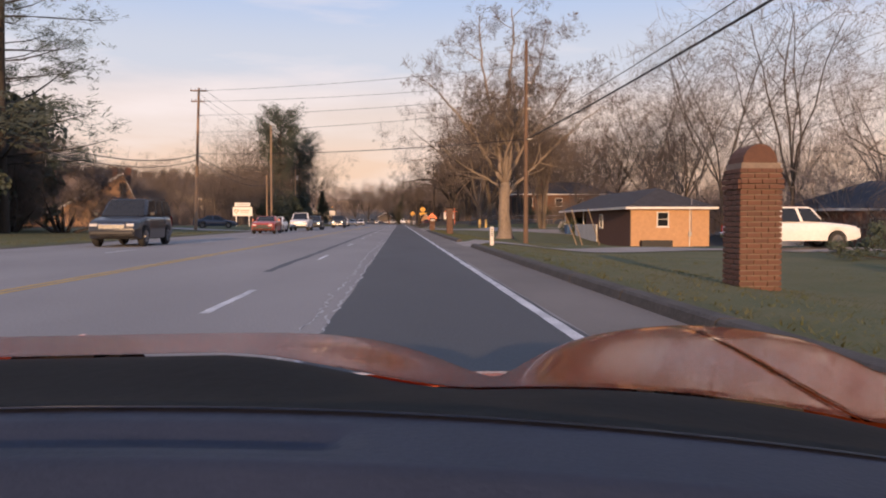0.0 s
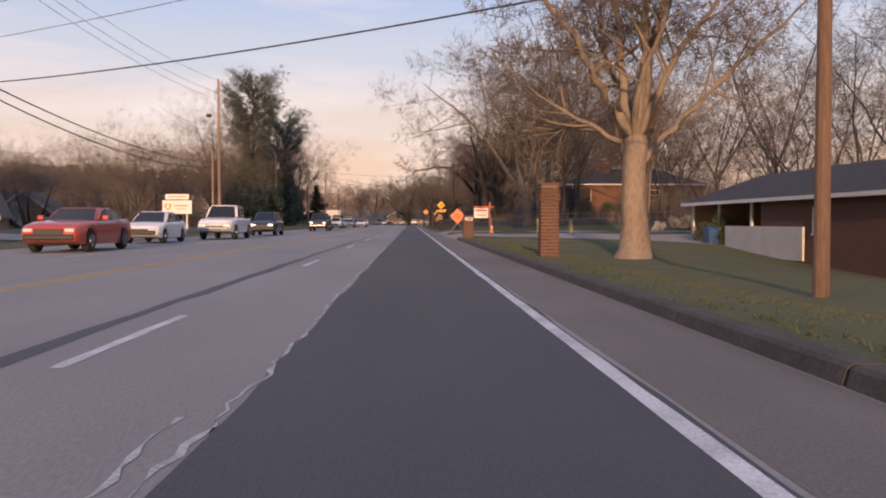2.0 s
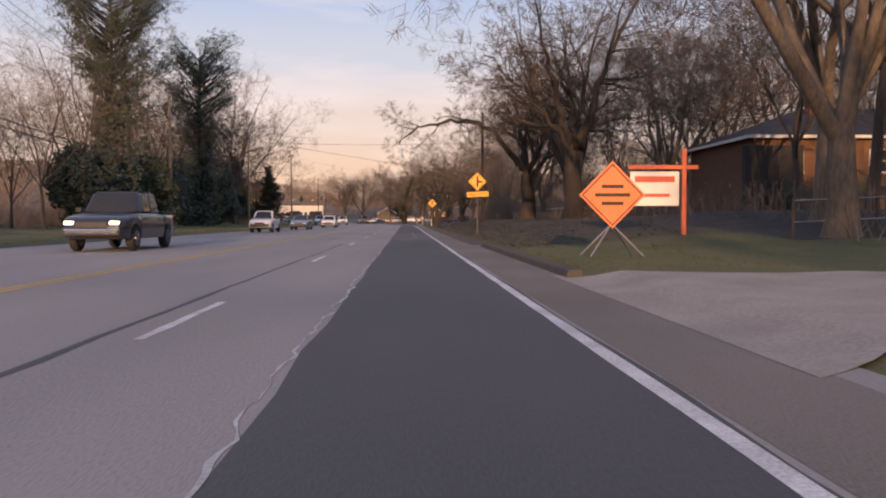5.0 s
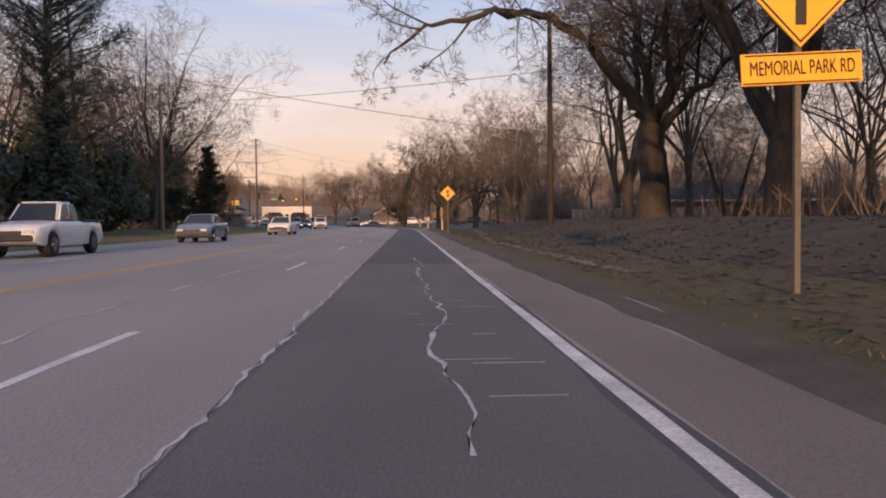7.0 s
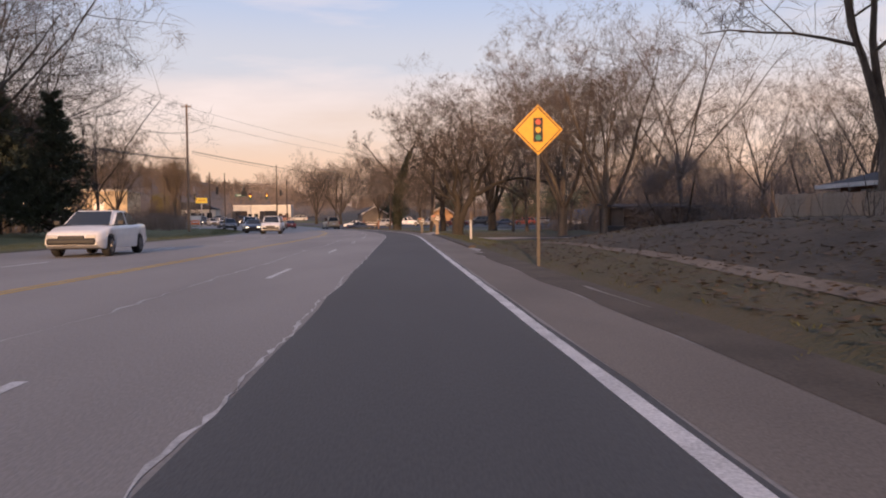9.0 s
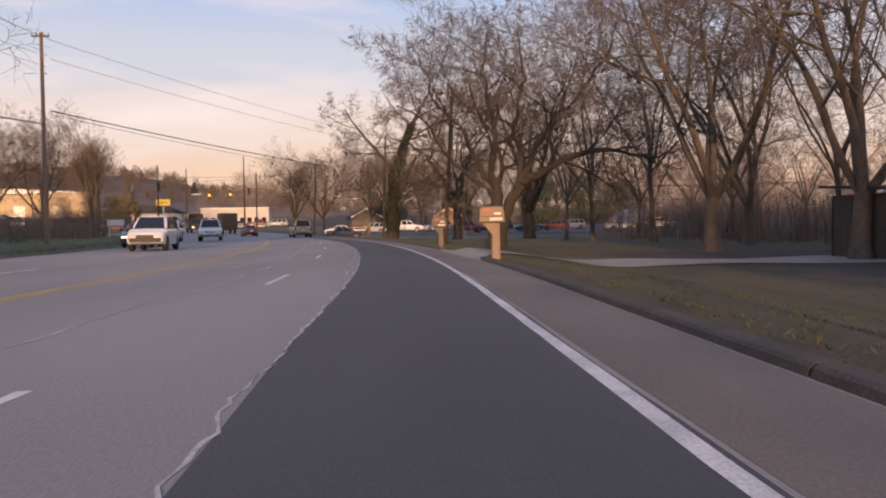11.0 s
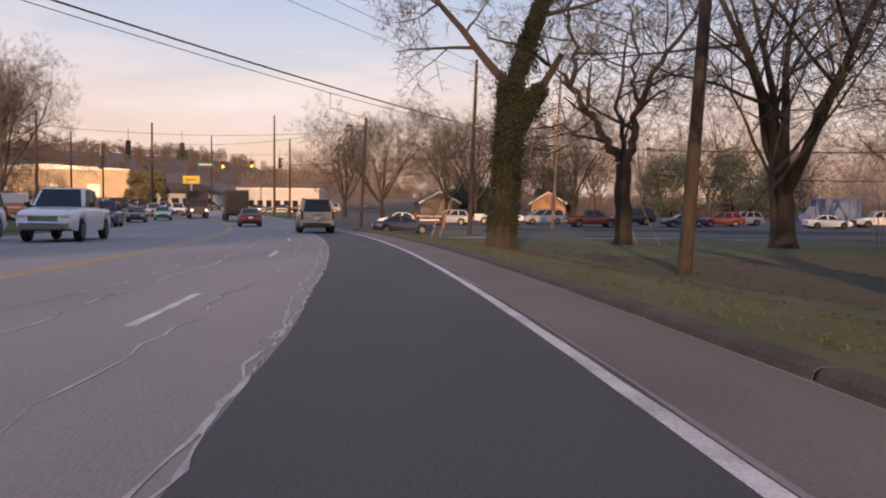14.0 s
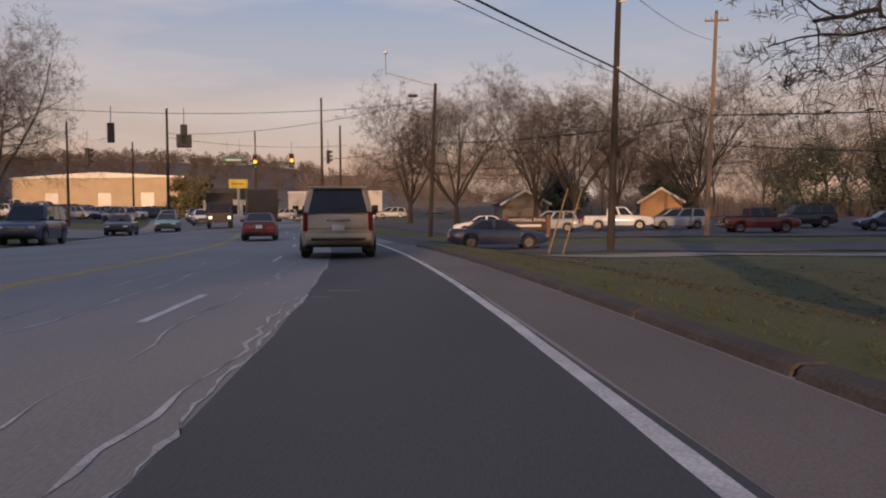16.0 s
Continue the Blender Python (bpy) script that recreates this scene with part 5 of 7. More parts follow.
# the champagne-coloured suv ahead
lead = lane_car("suv", 1.6, 303.2, P_GOLD, "champagne-gold suv seen from behind in the kerb lane", ahead=True)
part("tailgate_trim", box(B(), 0, -2.585, 1.02, 0.62, 0.03, 0.05, 0.01), CHROME, lead, "chrome strip over the plate")
part("tailgate_seam", box(B(), 0, -2.572, 0.80, 1.5, 0.012, 0.012), PLASTIC, lead)
part("rear_wiper", rod(B(), (-0.05, -2.47, 1.28), (0.42, -2.44, 1.36), 0.012, seg=5), PLASTIC, lead)
part("spoiler", box(B(), 0, -2.34, 1.88, 1.5, 0.22, 0.05, 0.02), P_GOLD, lead)
part("rear_step", box(B(), 0, -2.66, 0.52, 1.4, 0.14, 0.06, 0.02), PLASTIC, lead)
for sx_ in (-1, 1):
    part("mudflap", box(B(), sx_ * 0.88, -1.92, 0.33, 0.26, 0.03, 0.30), RUBBER, lead)

lane_car("suv", -8.9, 32.4, P_BLACK, "black suv with pale grille in the oncoming lane")
lane_car("coupe", -8.8, 66.0, P_RED, "orange-red muscle coupe in the oncoming lane")
lane_car("sedan", -9.7, 77.0, P_WHITE, "white older sedan in the oncoming lane")
lane_car("pickup", -8.3, 85.4, P_WHITE, "white pickup truck in the oncoming lane")
lane_car("crossover", -8.1, 97.8, P_BLACK, "black crossover with headlamps lit", lit=True)
lane_car("pickup", -7.3, 125.6, P_BLACK, "dark pickup truck with headlamps lit", lit=True)
lane_car("small_pickup", -9.0, 163.2, P_WHITE, "white pickup truck with a black front", lit=False)
lane_car("sedan", -8.3, 180.2, P_STEEL, "silver-blue sedan in the oncoming lane")
lane_car("sedan", -7.6, 203.0, P_WHITE, "white sedan in the oncoming lane")
lane_car("crossover", -8.4, 253.6, P_WHITE, "white crossover in the oncoming lane")
lane_car("sedan", -10.6, 262.0, P_NAVY, "dark sedan with headlamps lit", lit=True)
lane_car("suv", -11.4, 283.6, P_WHITE, "white off-road wagon in the oncoming lane")
lane_car("pickup", -8.0, 285.6, P_WHITE, "white pickup truck in the inner oncoming lane")
lane_car("sedan", -1.8, 322.0, P_MAROON, "dark red sedan with brake lamps lit", ahead=True, braking=True)
lane_car("suv", -12.4, 316.5, P_NAVY, "dark blue suv waiting at the side street")
lane_car("sedan", -9.0, 343.0, P_TEAL, "teal sedan leaving the junction")
lane_car("sedan", -11.4, 334.0, P_BLACK, "black sedan leaving the junction")
vehicle("sedan", -6.60, 320.0, land_at(-6.60, 320.0) + 0.03, -80, P_NAVY, "dark blue sedan turning into the side street", braking=True)


def lorry(name, x, y, z, turn, box_mat, label, lit):
    """A delivery lorry: cab, tall box, six wheels."""
    ob = thing(name, x, y, z, turn, label, "lorry")
    part("box_body", box(B(), 0, -0.9, 1.95, 2.35, 4.9, 2.5, 0.05), box_mat, ob)
    bm = B()
    slab(bm, [(1.5, 0.6), (1.5, 2.35), (2.3, 2.3), (2.75, 1.5), (3.25, 1.35), (3.3, 0.6)], "x", -1.05, 1.05, 0.05)
    part("cab", bm, box_mat, ob)
    part("windscreen", box(B(), 0, 2.57, 1.92, 1.8, 0.03, 0.62, 0, Matrix.Rotation(radians(29), 4, "X")), GLASS, ob, "dark windscreen")
    part("chassis", box(B(), 0, -0.2, 0.62, 1.2, 6.4, 0.16), PLASTIC, ob)
    part("rear_door", box(B(), 0, -3.37, 1.95, 2.1, 0.03, 2.2), PLASTIC, ob, "dark roller door")
    tyre, rim = wheel_meshes(0.45, 0.28)
    for yc in (2.2, -2.0):
        for sx_ in (-1, 1):
            w = new("wheel", tyre)
            w.parent, w.matrix_local = ob, pose(sx_ * 0.95, yc, 0.45)
            new("rim", rim).parent = w
    for sx_ in (-1, 1):
        part("headlamp", box(B(), sx_ * 0.8, 3.3, 0.95, 0.26, 0.06, 0.2, 0.02), LAMP_ON if lit else LAMP_OFF, ob)
        part("tail_lamp", box(B(), sx_ * 1.05, -3.38, 0.75, 0.16, 0.05, 0.2, 0.02), TAIL, ob, "red tail lamp")
    return ob


P_BROWN = paint("brown_lorry_paint", (0.045, 0.028, 0.02), 0.5)
lorry("delivery_lorry", along(-1.7, 343), 343, road_z(343), math.degrees(math.atan(slope(343))), P_BROWN, "dark brown delivery lorry at the junction", False)
lorry("delivery_lorry", along(-4.9, 352), 352, road_z(352), 180 + math.degrees(math.atan(slope(352))), P_BROWN, "dark lorry facing us with headlamps lit", True)
lorry("box_truck", 40, 352, ground_z(70, 352) + 0.06, 80, mat("blue_truck_paint", (0.04, 0.10, 0.24), rough=0.5, bump=0.02), "blue box truck parked behind the trees", False)

# the queue of oncoming cars past the junction
for i, (u, y, k, c, word) in enumerate(((-9.6, 356, "crossover", P_SILVER, "silver crossover"), (-9.8, 364, "sedan", P_BLACK, "black sedan"), (-6.4, 362, "crossover", P_WHITE, "white crossover"), (-9.8, 372, "suv", P_NAVY, "dark blue suv"),
                                        (-6.4, 371, "sedan", P_SILVER, "silver sedan"), (-9.8, 381, "crossover", P_MAROON, "dark red crossover"), (-6.4, 380, "minivan", P_SILVER, "silver minivan"), (-6.4, 390, "sedan", P_WHITE, "white sedan"), (-9.8, 392, "pickup", P_BLACK, "black pickup truck"))):
    lane_car(k, u, y, c, word + " queueing past the junction", group="queue past the junction", lit=i in (1, 6))

# parked cars: a few built, the rest copied
rnd = random.Random(17)
protos = []
for i, (k, c, lab) in enumerate((("sedan", P_WHITE, "white parked sedan"), ("suv", P_BLACK, "black parked suv"), ("crossover", P_SILVER, "silver parked crossover"), ("pickup", P_MAROON, "maroon parked pickup truck"),
                                 ("minivan", P_SILVER, "silver parked minivan"), ("sedan", P_NAVY, "navy parked sedan"), ("pickup", P_WHITE, "white parked pickup truck"), ("crossover", P_RED, "red parked crossover"))):
    protos.append((k, c, lab))
lot = [(11.6, 343.0, 3, -84), (2.0, 349.5, 6, -95), (7.2, 352, 4, 100), (17.5, 352, 1, 95), (-3.5, 347, 2, 80), (-9.0, 344, 0, 100), (22, 346, 5, 90), (27, 349, 7, 85), (31, 354, 2, 95), (37, 345, 0, -90), (45, 350, 6, 90), (53, 348, 1, 88)]
built = {}


def park(i, x, y, z, turn, group):
    if i not in built:
        k, c, lab = protos[i]
        built[i] = vehicle(k, x, y, z, turn, c, lab + " in a car park", group=group)
    else:
        tagged(copy_thing(built[i], pose(x, y, z, 0, 0, turn)), group=group)


for x, y, i, t in lot:
    park(i, x, y, land_at(x, y) + 0.055, t, "cars in the car park")
for row, (yy, x0) in enumerate(((382, -60), (390, -62), (398, -66), (408, -68), (416, -72), (425, -76), (434, -80), (443, -86), (452, -90), (461, -94))):
    for j in range(9):
        x = x0 - j * (3.0 if row % 2 else 5.0) + rnd.uniform(-0.4, 0.4)
        park(rnd.randrange(8), x, yy + rnd.uniform(-0.5, 0.5), land_at(x, yy) + 0.055, 90 * rnd.choice((1, -1)) * (0 if row % 2 else 1) + rnd.uniform(-4, 4) + 160, "cars at the dealer's yard")
for j in range(6):
    x = -52 + j * 4.6
    park(rnd.randrange(8), x, 414, land_at(x, 414) + 0.055, 95, "cars before the white building")
vehicle("pickup", 18.1, 34.6, land_at(18.1, 34.6) + 0.04, -90, P_WHITE, "white crew-cab pickup parked on a garden drive")
vehicle("sedan", -20.4, 91.0, land_at(-20.4, 91.0) + 0.02, -80, P_NAVY, "dark blue sedan on the church drive")


# ---- the orange sports car at the start of the drive ----
def own_car():
    ex, ey = 0.213, -1.902
    ob = thing("sports_car", ex, ey, 0.0, 0, "copper-orange sports car with a dark blue dashboard", "car")

    eye, wide = 0.969, 1444.0

    def rise(q):
        """The bonnet's crest across the car: a broad hump, a valley, then the wing."""
        q -= 0.0536
        d = q - 0.066
        valley = math.exp(-(abs(d) / (0.110 if d < 0 else 0.083)) ** (1.5 if d < 0 else 1.3))
        return -(142 + 89 * valley + 62 * (max(0.0, q - 0.288) / 0.255) ** 1.6) / wide - 0.0332 + 0.0115 * q

    def hem(q):
        """The bonnet's hind edge, falling away to the right."""
        p = q * wide + 706.6
        return -(177 + 72 * ease((p - 380) / 480) + 0.000184 * max(0.0, p - 900) ** 2) / wide - 0.0332 + 0.0115 * (q - 0.0536)

    def dash_edge(q):
        p = max(0.0, q * wide + 706.6) / 1568
        return -(264 + 125 * p * p) / wide - 0.0332 + 0.0115 * (q - 0.0536)

    def hood_z(x, y):
        q = max(-0.6, min(0.6, x / y))
        m = hem(q) + (rise(q) - hem(q)) * math.sin(math.pi / 2 * (y - 1.05) / 0.85)
        return eye + y * m - 2.2 * max(0.0, abs(x) - 0.92) ** 1.4

    def dash_z(x, y):
        z = eye + 0.72 * dash_edge(x / 0.72) - 0.03 * (0.72 - y) - 0.55 * max(0.0, 0.57 - y)
        groove = ease((y - 0.60) / 0.012) * ease((0.675 - y) / 0.03) * ease((-0.035 - x - 4 * (y - 0.64) ** 2) / 0.03)
        return z - 0.012 * groove

    def grid(xs, ys, zf):
        V = [(x, y, zf(x, y)) for y in ys for x in xs]
        w = len(xs)
        return V, [(j * w + i, j * w + i + 1, (j + 1) * w + i + 1, (j + 1) * w + i) for j in range(len(ys) - 1) for i in range(w - 1)]

    def skin(name, g, material, label="", thick=0.012):
        bm = B()
        vs = [bm.verts.new(v) for v in g[0]]
        for f in g[1]:
            bm.faces.new([vs[i] for i in f])
        bmesh.ops.solidify(bm, geom=list(bm.faces), thickness=thick)
        return part(name, bm, material, ob, label, True)

    skin("bonnet", grid(steps(-0.76, 0.616, 0.02), steps(1.05, 2.65, 0.04), hood_z), CARORANGE, "glossy copper-orange bonnet")
    skin("front_wing", grid(steps(0.622, 1.0, 0.02), steps(1.05, 2.65, 0.04), hood_z), CARORANGE, "bulging copper-orange front wing")
    skin("front_wing", grid(steps(-1.0, -0.766, 0.02), steps(1.05, 2.65, 0.04), hood_z), CARORANGE, "bulging copper-orange front wing")
    for s in (-1, 1):
        part("wing_side", box(B(), s * 0.985, 2.0, 0.5, 0.03, 1.2, 0.24, 0.01), CARORANGE, ob)
    skin("cowl", grid(steps(-0.98, 0.98, 0.04), steps(0.70, 1.05, 0.025), lambda x, y: eye + y * (dash_edge(x / y) + (hem(x / y) - dash_edge(x / y)) * ease((y - 0.70) / 0.35) - 0.003)), COWL, "matt black cowl under the windscreen")
    skin("dashboard", grid(steps(-0.80, 0.80, 0.02), steps(0.34, 0.72, 0.01), dash_z), DASHBLUE, "dark blue-grey soft-touch dashboard", 0.02)
    part("underbody", box(B(), 0, 1.35, 0.36, 1.5, 2.4, 0.2, 0.05), PLASTIC, ob)
    part("front_bumper", box(B(), 0, 2.62, 0.33, 1.84, 0.2, 0.3, 0.08), CARORANGE, ob)
    tyre, rim = wheel_meshes(0.34, 0.26)
    for s in (-1, 1):
        w = new("wheel", tyre)
        w.parent, w.matrix_local = ob, pose(s * 0.82, 2.1, 0.34)
        new("rim", rim).parent = w


own_car()


# ---- poles and wires ----
def utility_pole(x, y, h, label, material=POLEWOOD, lean=(0, 0), arms=(), lamp=False, r=0.15, tank=False, rungs=()):
    z = land_at(x, y) - 0.2
    ob = thing("utility_pole", x, y, z, 0, label, "utility pole")
    part("post", rod(B(), (0, 0, 0), (lean[0], lean[1], h - z), r * 1.15, r * 0.72, 12), material, ob)

    def on(k):
        f = k / (h - z)
        return Vector((lean[0] * f, lean[1] * f, k))

    for k, w in arms:
        p = on(k - z)
        arm = part("cross_arm", box(B(), p.x, p.y - 0.13, p.z, w, 0.1, 0.12, 0.01), material, ob)
        for s in (-0.46, -0.2, 0.2, 0.46):
            part("insulator", rod(B(), (p.x + s * w, p.y - 0.13, p.z + 0.05), (p.x + s * w, p.y - 0.13, p.z + 0.24), 0.045, 0.03, 8), STEEL, arm)
    for k in rungs:
        p = on(k - z)
        part("bracket", box(B(), p.x + 0.18, p.y - 0.1, p.z, 0.34, 0.07, 0.07, 0.01), STEEL, ob)
    if lamp:
        k = lamp
        p = on(k - z)
        part("lamp_arm", rod(B(), p, p + Vector((-0.75, -0.1, 0.12)), 0.03, seg=6), STEEL, ob)
        part("floodlight", box(B(), p.x - 0.95, p.y - 0.1, p.z + 0.1, 0.5, 0.4, 0.34, 0.06), IRON, ob, "dark floodlight head")
    if tank:
        p = on(tank - z)
        part("transformer", rod(B(), p + Vector((0.36, 0, -0.5)), p + Vector((0.36, 0, 0.5)), 0.24, seg=14), STEEL, ob)
    return ob


utility_pole(-19.1, 76.7, 13.6, "weathered utility pole carrying wires over the road", lean=(0.45, 0), arms=((13.3, 1.5), (12.3, 1.3)), rungs=(11.0, 9.4, 7.2))
utility_pole(-18.9, 121.7, 15.4, "weathered utility pole with a floodlight", arms=(), lamp=11.6, rungs=(15.0, 14.0, 13.0))
utility_pole(-19.6, 121.9, 7.9, "short weathered service pole", r=0.12)
utility_pole(-21.0, 210.0, 13.2, "weathered utility pole at the wood edge", arms=((12.8, 1.3),), rungs=(10.5, 8.8))
utility_pole(-22.4, 178.0, 12.5, "weathered utility pole before dark trees", tank=10.5, rungs=(9.0,))
utility_pole(-23.4, 269.0, 14.5, "tall weathered utility pole with short brackets", arms=((14.2, 1.2),), rungs=(12.9, 11.7, 8.6, 8.0))
utility_pole(9.05, 54.81, 13.5, "brown utility pole on the lawn", POLEBROWN, rungs=(6.7, 8.8, 9.7, 10.6, 11.8))
utility_pole(7.85, 178.0, 11.5, "dark utility pole under the trees", material=POLEDARK, rungs=(9.0,))
utility_pole(4.2, 277.3, 12.0, "leaning dark weathered pole on the lawn", POLEDARK, lean=(0.75, 0), r=0.17)
utility_pole(-1.4, 317.0, 12.6, "dark creosoted pole beside the junction", material=POLEDARK, lean=(0.45, 0), rungs=(12.3, 11.4, 10.6, 7.7))
utility_pole(-28.4, 368.1, 14.7, "tall utility pole behind the junction", POLEDARK, rungs=(14, 13.2, 12.4, 11.6, 10.8))
utility_pole(6.89, 338.0, 15.2, "tall weathered pole with stubby brackets", lean=(0.65, 0), arms=((14.5, 1.6),), rungs=(13.4, 12.6, 12.0, 8.4))
utility_pole(-43.5, 334.2, 11.0, "plain junction pole with span wires", POLEDARK, r=0.14)
utility_pole(-41.5, 358.0, 12.5, "plain junction pole with a street lamp", POLEDARK)
utility_pole(-25.7, 365.6, 11.3, "plain pole at the junction corner", POLEDARK, r=0.13)
utility_pole(-50.6, 355.4, 11.1, "plain pole at the side street", POLEDARK, r=0.13)
utility_pole(-46.7, 398.0, 14.8, "distant utility pole at the dealer's yard", POLEDARK, r=0.14)
utility_pole(-90.0, 420.0, 13.0, "distant utility pole at the dealer's yard", POLEDARK, r=0.14)
utility_pole(-66.0, 398.0, 13.5, "distant utility pole at the dealer's yard", POLEDARK, r=0.14)


def wire(name, a, b, sag, r, label="black overhead cable sagging between poles"):
    a, b = Vector(a), Vector(b)
    pts = [a.lerp(b, i / 14) - Vector((0, 0, sag * 4 * (i / 14) * (1 - i / 14))) for i in range(15)]
    V, F = [], []
    tube(V, F, pts, [r] * 15, 5)
    return tagged(new(name, mesh(name, V, F, WIRE)), label, "cable")


for dx, z0, z1 in ((0.65, 13.4, 14.9), (-0.3, 13.4, 14.0), (0.3, 12.4, 13.1)):
    wire("power_line", (-18.7 + dx, 76.6, z0), (-18.7 + dx, 121.6, z1), 0.7, 0.014, "thin power line between poles")
    wire("power_line", (-18.7 + dx, 121.6, z1), (-22.3 + dx, 178, z1 - 2.5), 0.8, 0.014, "thin power line between poles")
    wire("power_line", (-22.3 + dx, 178, z1 - 2.5), (-21 + dx, 210, z1 - 2.2), 0.5, 0.014, "thin power line between poles")
    wire("power_line", (-21 + dx, 210, z1 - 2.2), (-23.4 + dx, 269.0, z1 - 0.9), 0.9, 0.014, "thin power line between poles")
for z0, z1, s in ((7.3, 7.0, 0.9), (6.8, 6.6, 1.1)):
    wire("telephone_cable", (-18.9, 76.7, z0), (-18.9, 121.7, z1), s, 0.035)
    wire("telephone_cable", (-18.9, 121.7, z1), (-22.4, 178, z1), 1.0, 0.035)
    wire("telephone_cable", (-22.4, 178, z1), (-23.3, 269.0, 8.3), 1.0, 0.035)
    wire("telephone_cable", (-18.9, 76.7, z0), (-20.0, 30, z0 - 0.6), 1.7, 0.035)
wire("service_cable", (-18.8, 76.7, 7.4), (9.05, 54.81, 6.7), 0.35, 0.028)
wire("service_cable", (9.05, 54.81, 6.7), (11.5, -24.0, 8.2), 0.5, 0.045)
wire("service_cable", (9.05, 54.81, 7.3), (12.8, -24.0, 9.6), 0.5, 0.02)
for z0, z1 in ((13.3, 11.8), (12.3, 10.6), (11.0, 9.7), (9.4, 8.8)):
    wire("power_line", (-18.7, 76.6, z0), (9.05, 54.81, z1), 0.25, 0.014, "thin power line over the road")
wire("service_cable", (-22.4, 178.0, 10.3), (7.85, 178.0, 5.2), 0.25, 0.014)
wire("power_line", (-21.0, 210.0, 11.6), (7.85, 178.0, 8.5), 0.3, 0.016, "thin power line over the road")
# the long cable over the bend, and the lines beside it
wire("service_cable", (-22.9, 269.0, 9.2), (-1.15, 317.0, 7.7), 0.35, 0.04)
wire("service_cable", (-22.9, 269.0, 8.95), (-1.15, 317.0, 7.45), 0.45, 0.018)
wire("power_line", (-22.9, 269.0, 14.0), (-0.95, 317.0, 12.3), 0.4, 0.014, "thin power line over the bend")
wire("power_line", (-22.9, 269.0, 12.7), (-0.95, 317.0, 11.4), 0.4, 0.014, "thin power line over the bend")
wire("service_cable", (-1.1, 317.0, 7.65), (7.09, 338.0, 8.1), 0.25, 0.04)
wire("service_cable", (7.09, 338.0, 8.1), (44.0, 300.0, 5.2), 0.6, 0.045)
wire("service_cable", (6.99, 338.0, 6.1), (40.0, 322.0, 4.2), 0.6, 0.035)
wire("power_line", (7.29, 338.0, 13.2), (-0.95, 317.0, 11.4), 0.4, 0.014, "thin power line between poles")
wire("power_line", (7.29, 338.0, 12.4), (44.0, 318.0, 10.2), 0.6, 0.014, "thin power line between poles")
wire("service_cable", (-12.1, 339.8, 6.7), (6.99, 338.0, 8.1), 0.35, 0.04)
wire("service_cable", (-28.3, 368.0, 8.0), (-12.1, 339.8, 6.8), 0.3, 0.03)
for k in (0.12, 0.26, 0.34, 0.66, 0.72):
    splice = Vector((7.09, 338.0, 8.1)).lerp(Vector((44.0, 300.0, 5.2)), k * 0.6) - Vector((0, 0, 0.42 * k + 0.1))
    box_ob = thing("cable_splice", splice.x, splice.y, splice.z, -46, "black splice box hung on a cable", "cable box")
    part("case", box(B(), 0, 0, 0, 0.42, 0.12, 0.14, 0.03), IRON, box_ob)


def signal(x, y, z, turn, faces_us, label, wide=False):
    """A hanging three-lamp traffic signal."""
    ob = thing("traffic_signal", x, y, z, turn, label, "traffic light")
    ob.matrix_world = pose(x, y, z, 0, 0, turn) @ Matrix.Scale(1.3, 4)
    part("hanger", rod(B(), (0, 0, 0), (0, 0, 0.9), 0.03, seg=6), STEEL, ob)
    part("housing", box(B(), 0, 0, -0.55, 0.36, 0.24, 1.08, 0.03), IRON, ob, "black signal housing")
    if wide:
        part("housing", box(B(), 0, 0, -0.92, 0.80, 0.24, 0.72, 0.03), IRON, ob, "black signal housing")
    for i, (zz, m) in enumerate(((-0.2, TAIL), (-0.55, AMBER_ON), (-0.9, SIGNGREEN))):
        lens = part("lens", rod(B(), (0, -0.125, zz), (0, -0.14, zz), 0.13, seg=14), m if faces_us else IRON, ob, "lit amber lens" if faces_us and i == 1 else "")
        bm = B()
        for k in range(7):
            a0, a1 = math.pi * k / 7, math.pi * (k + 1) / 7
            vs = [bm.verts.new((math.cos(t) * 0.15, yy, zz + math.sin(t) * 0.15)) for t, yy in ((a0, -0.12), (a1, -0.12), (a1, -0.34), (a0, -0.34))]
            bm.faces.new(vs)
        part("visor", bm, IRON, lens)
    return ob


def span(a, b, sag, label="steel span wire over the junction"):
    return wire("span_wire", a, b, sag, 0.02, label)


span((-43.4, 333.0, 9.5), (-12.0, 339.8, 9.8), 0.8)
span((-41.4, 358, 10.0), (-12.0, 339.8, 10.2), 0.9)
span((-41.4, 358, 9.6), (-25.6, 368, 9.4), 0.5)
signal(-29.9, 336.2, 8.1, 200, False, "dark cluster signal seen from its back", True)
signal(-34.8, 335.0, 8.2, 200, False, "dark signal seen from its back")
signal(-29.5, 360.5, 8.0, 20, True, "signal showing amber over the lanes")
signal(-33.0, 359.6, 7.85, 20, True, "signal showing amber over the lanes")
signal(-27.3, 366.6, 8.8, 110, False, "dark signal facing the side street")
signal(-41.0, 342.5, 7.2, 110, False, "dark signal facing the side street")
ob = thing("street_name_sign", -35.19, 359.4, 7.37, 20, "green hanging street name sign", "street sign")
part("blade", box(B(), 0, 0, 0, 1.9, 0.04, 0.42, 0.01), SIGNGREEN, ob)
part("lettering_bar", box(B(), 0, -0.03, 0, 1.5, 0.01, 0.14), SIGNWHITE, ob)
for s in (-0.6, 0.6):
    part("hanger", rod(B(), (s, 0, 0.2), (s, 0, 2.1), 0.02, seg=5), STEEL, ob)

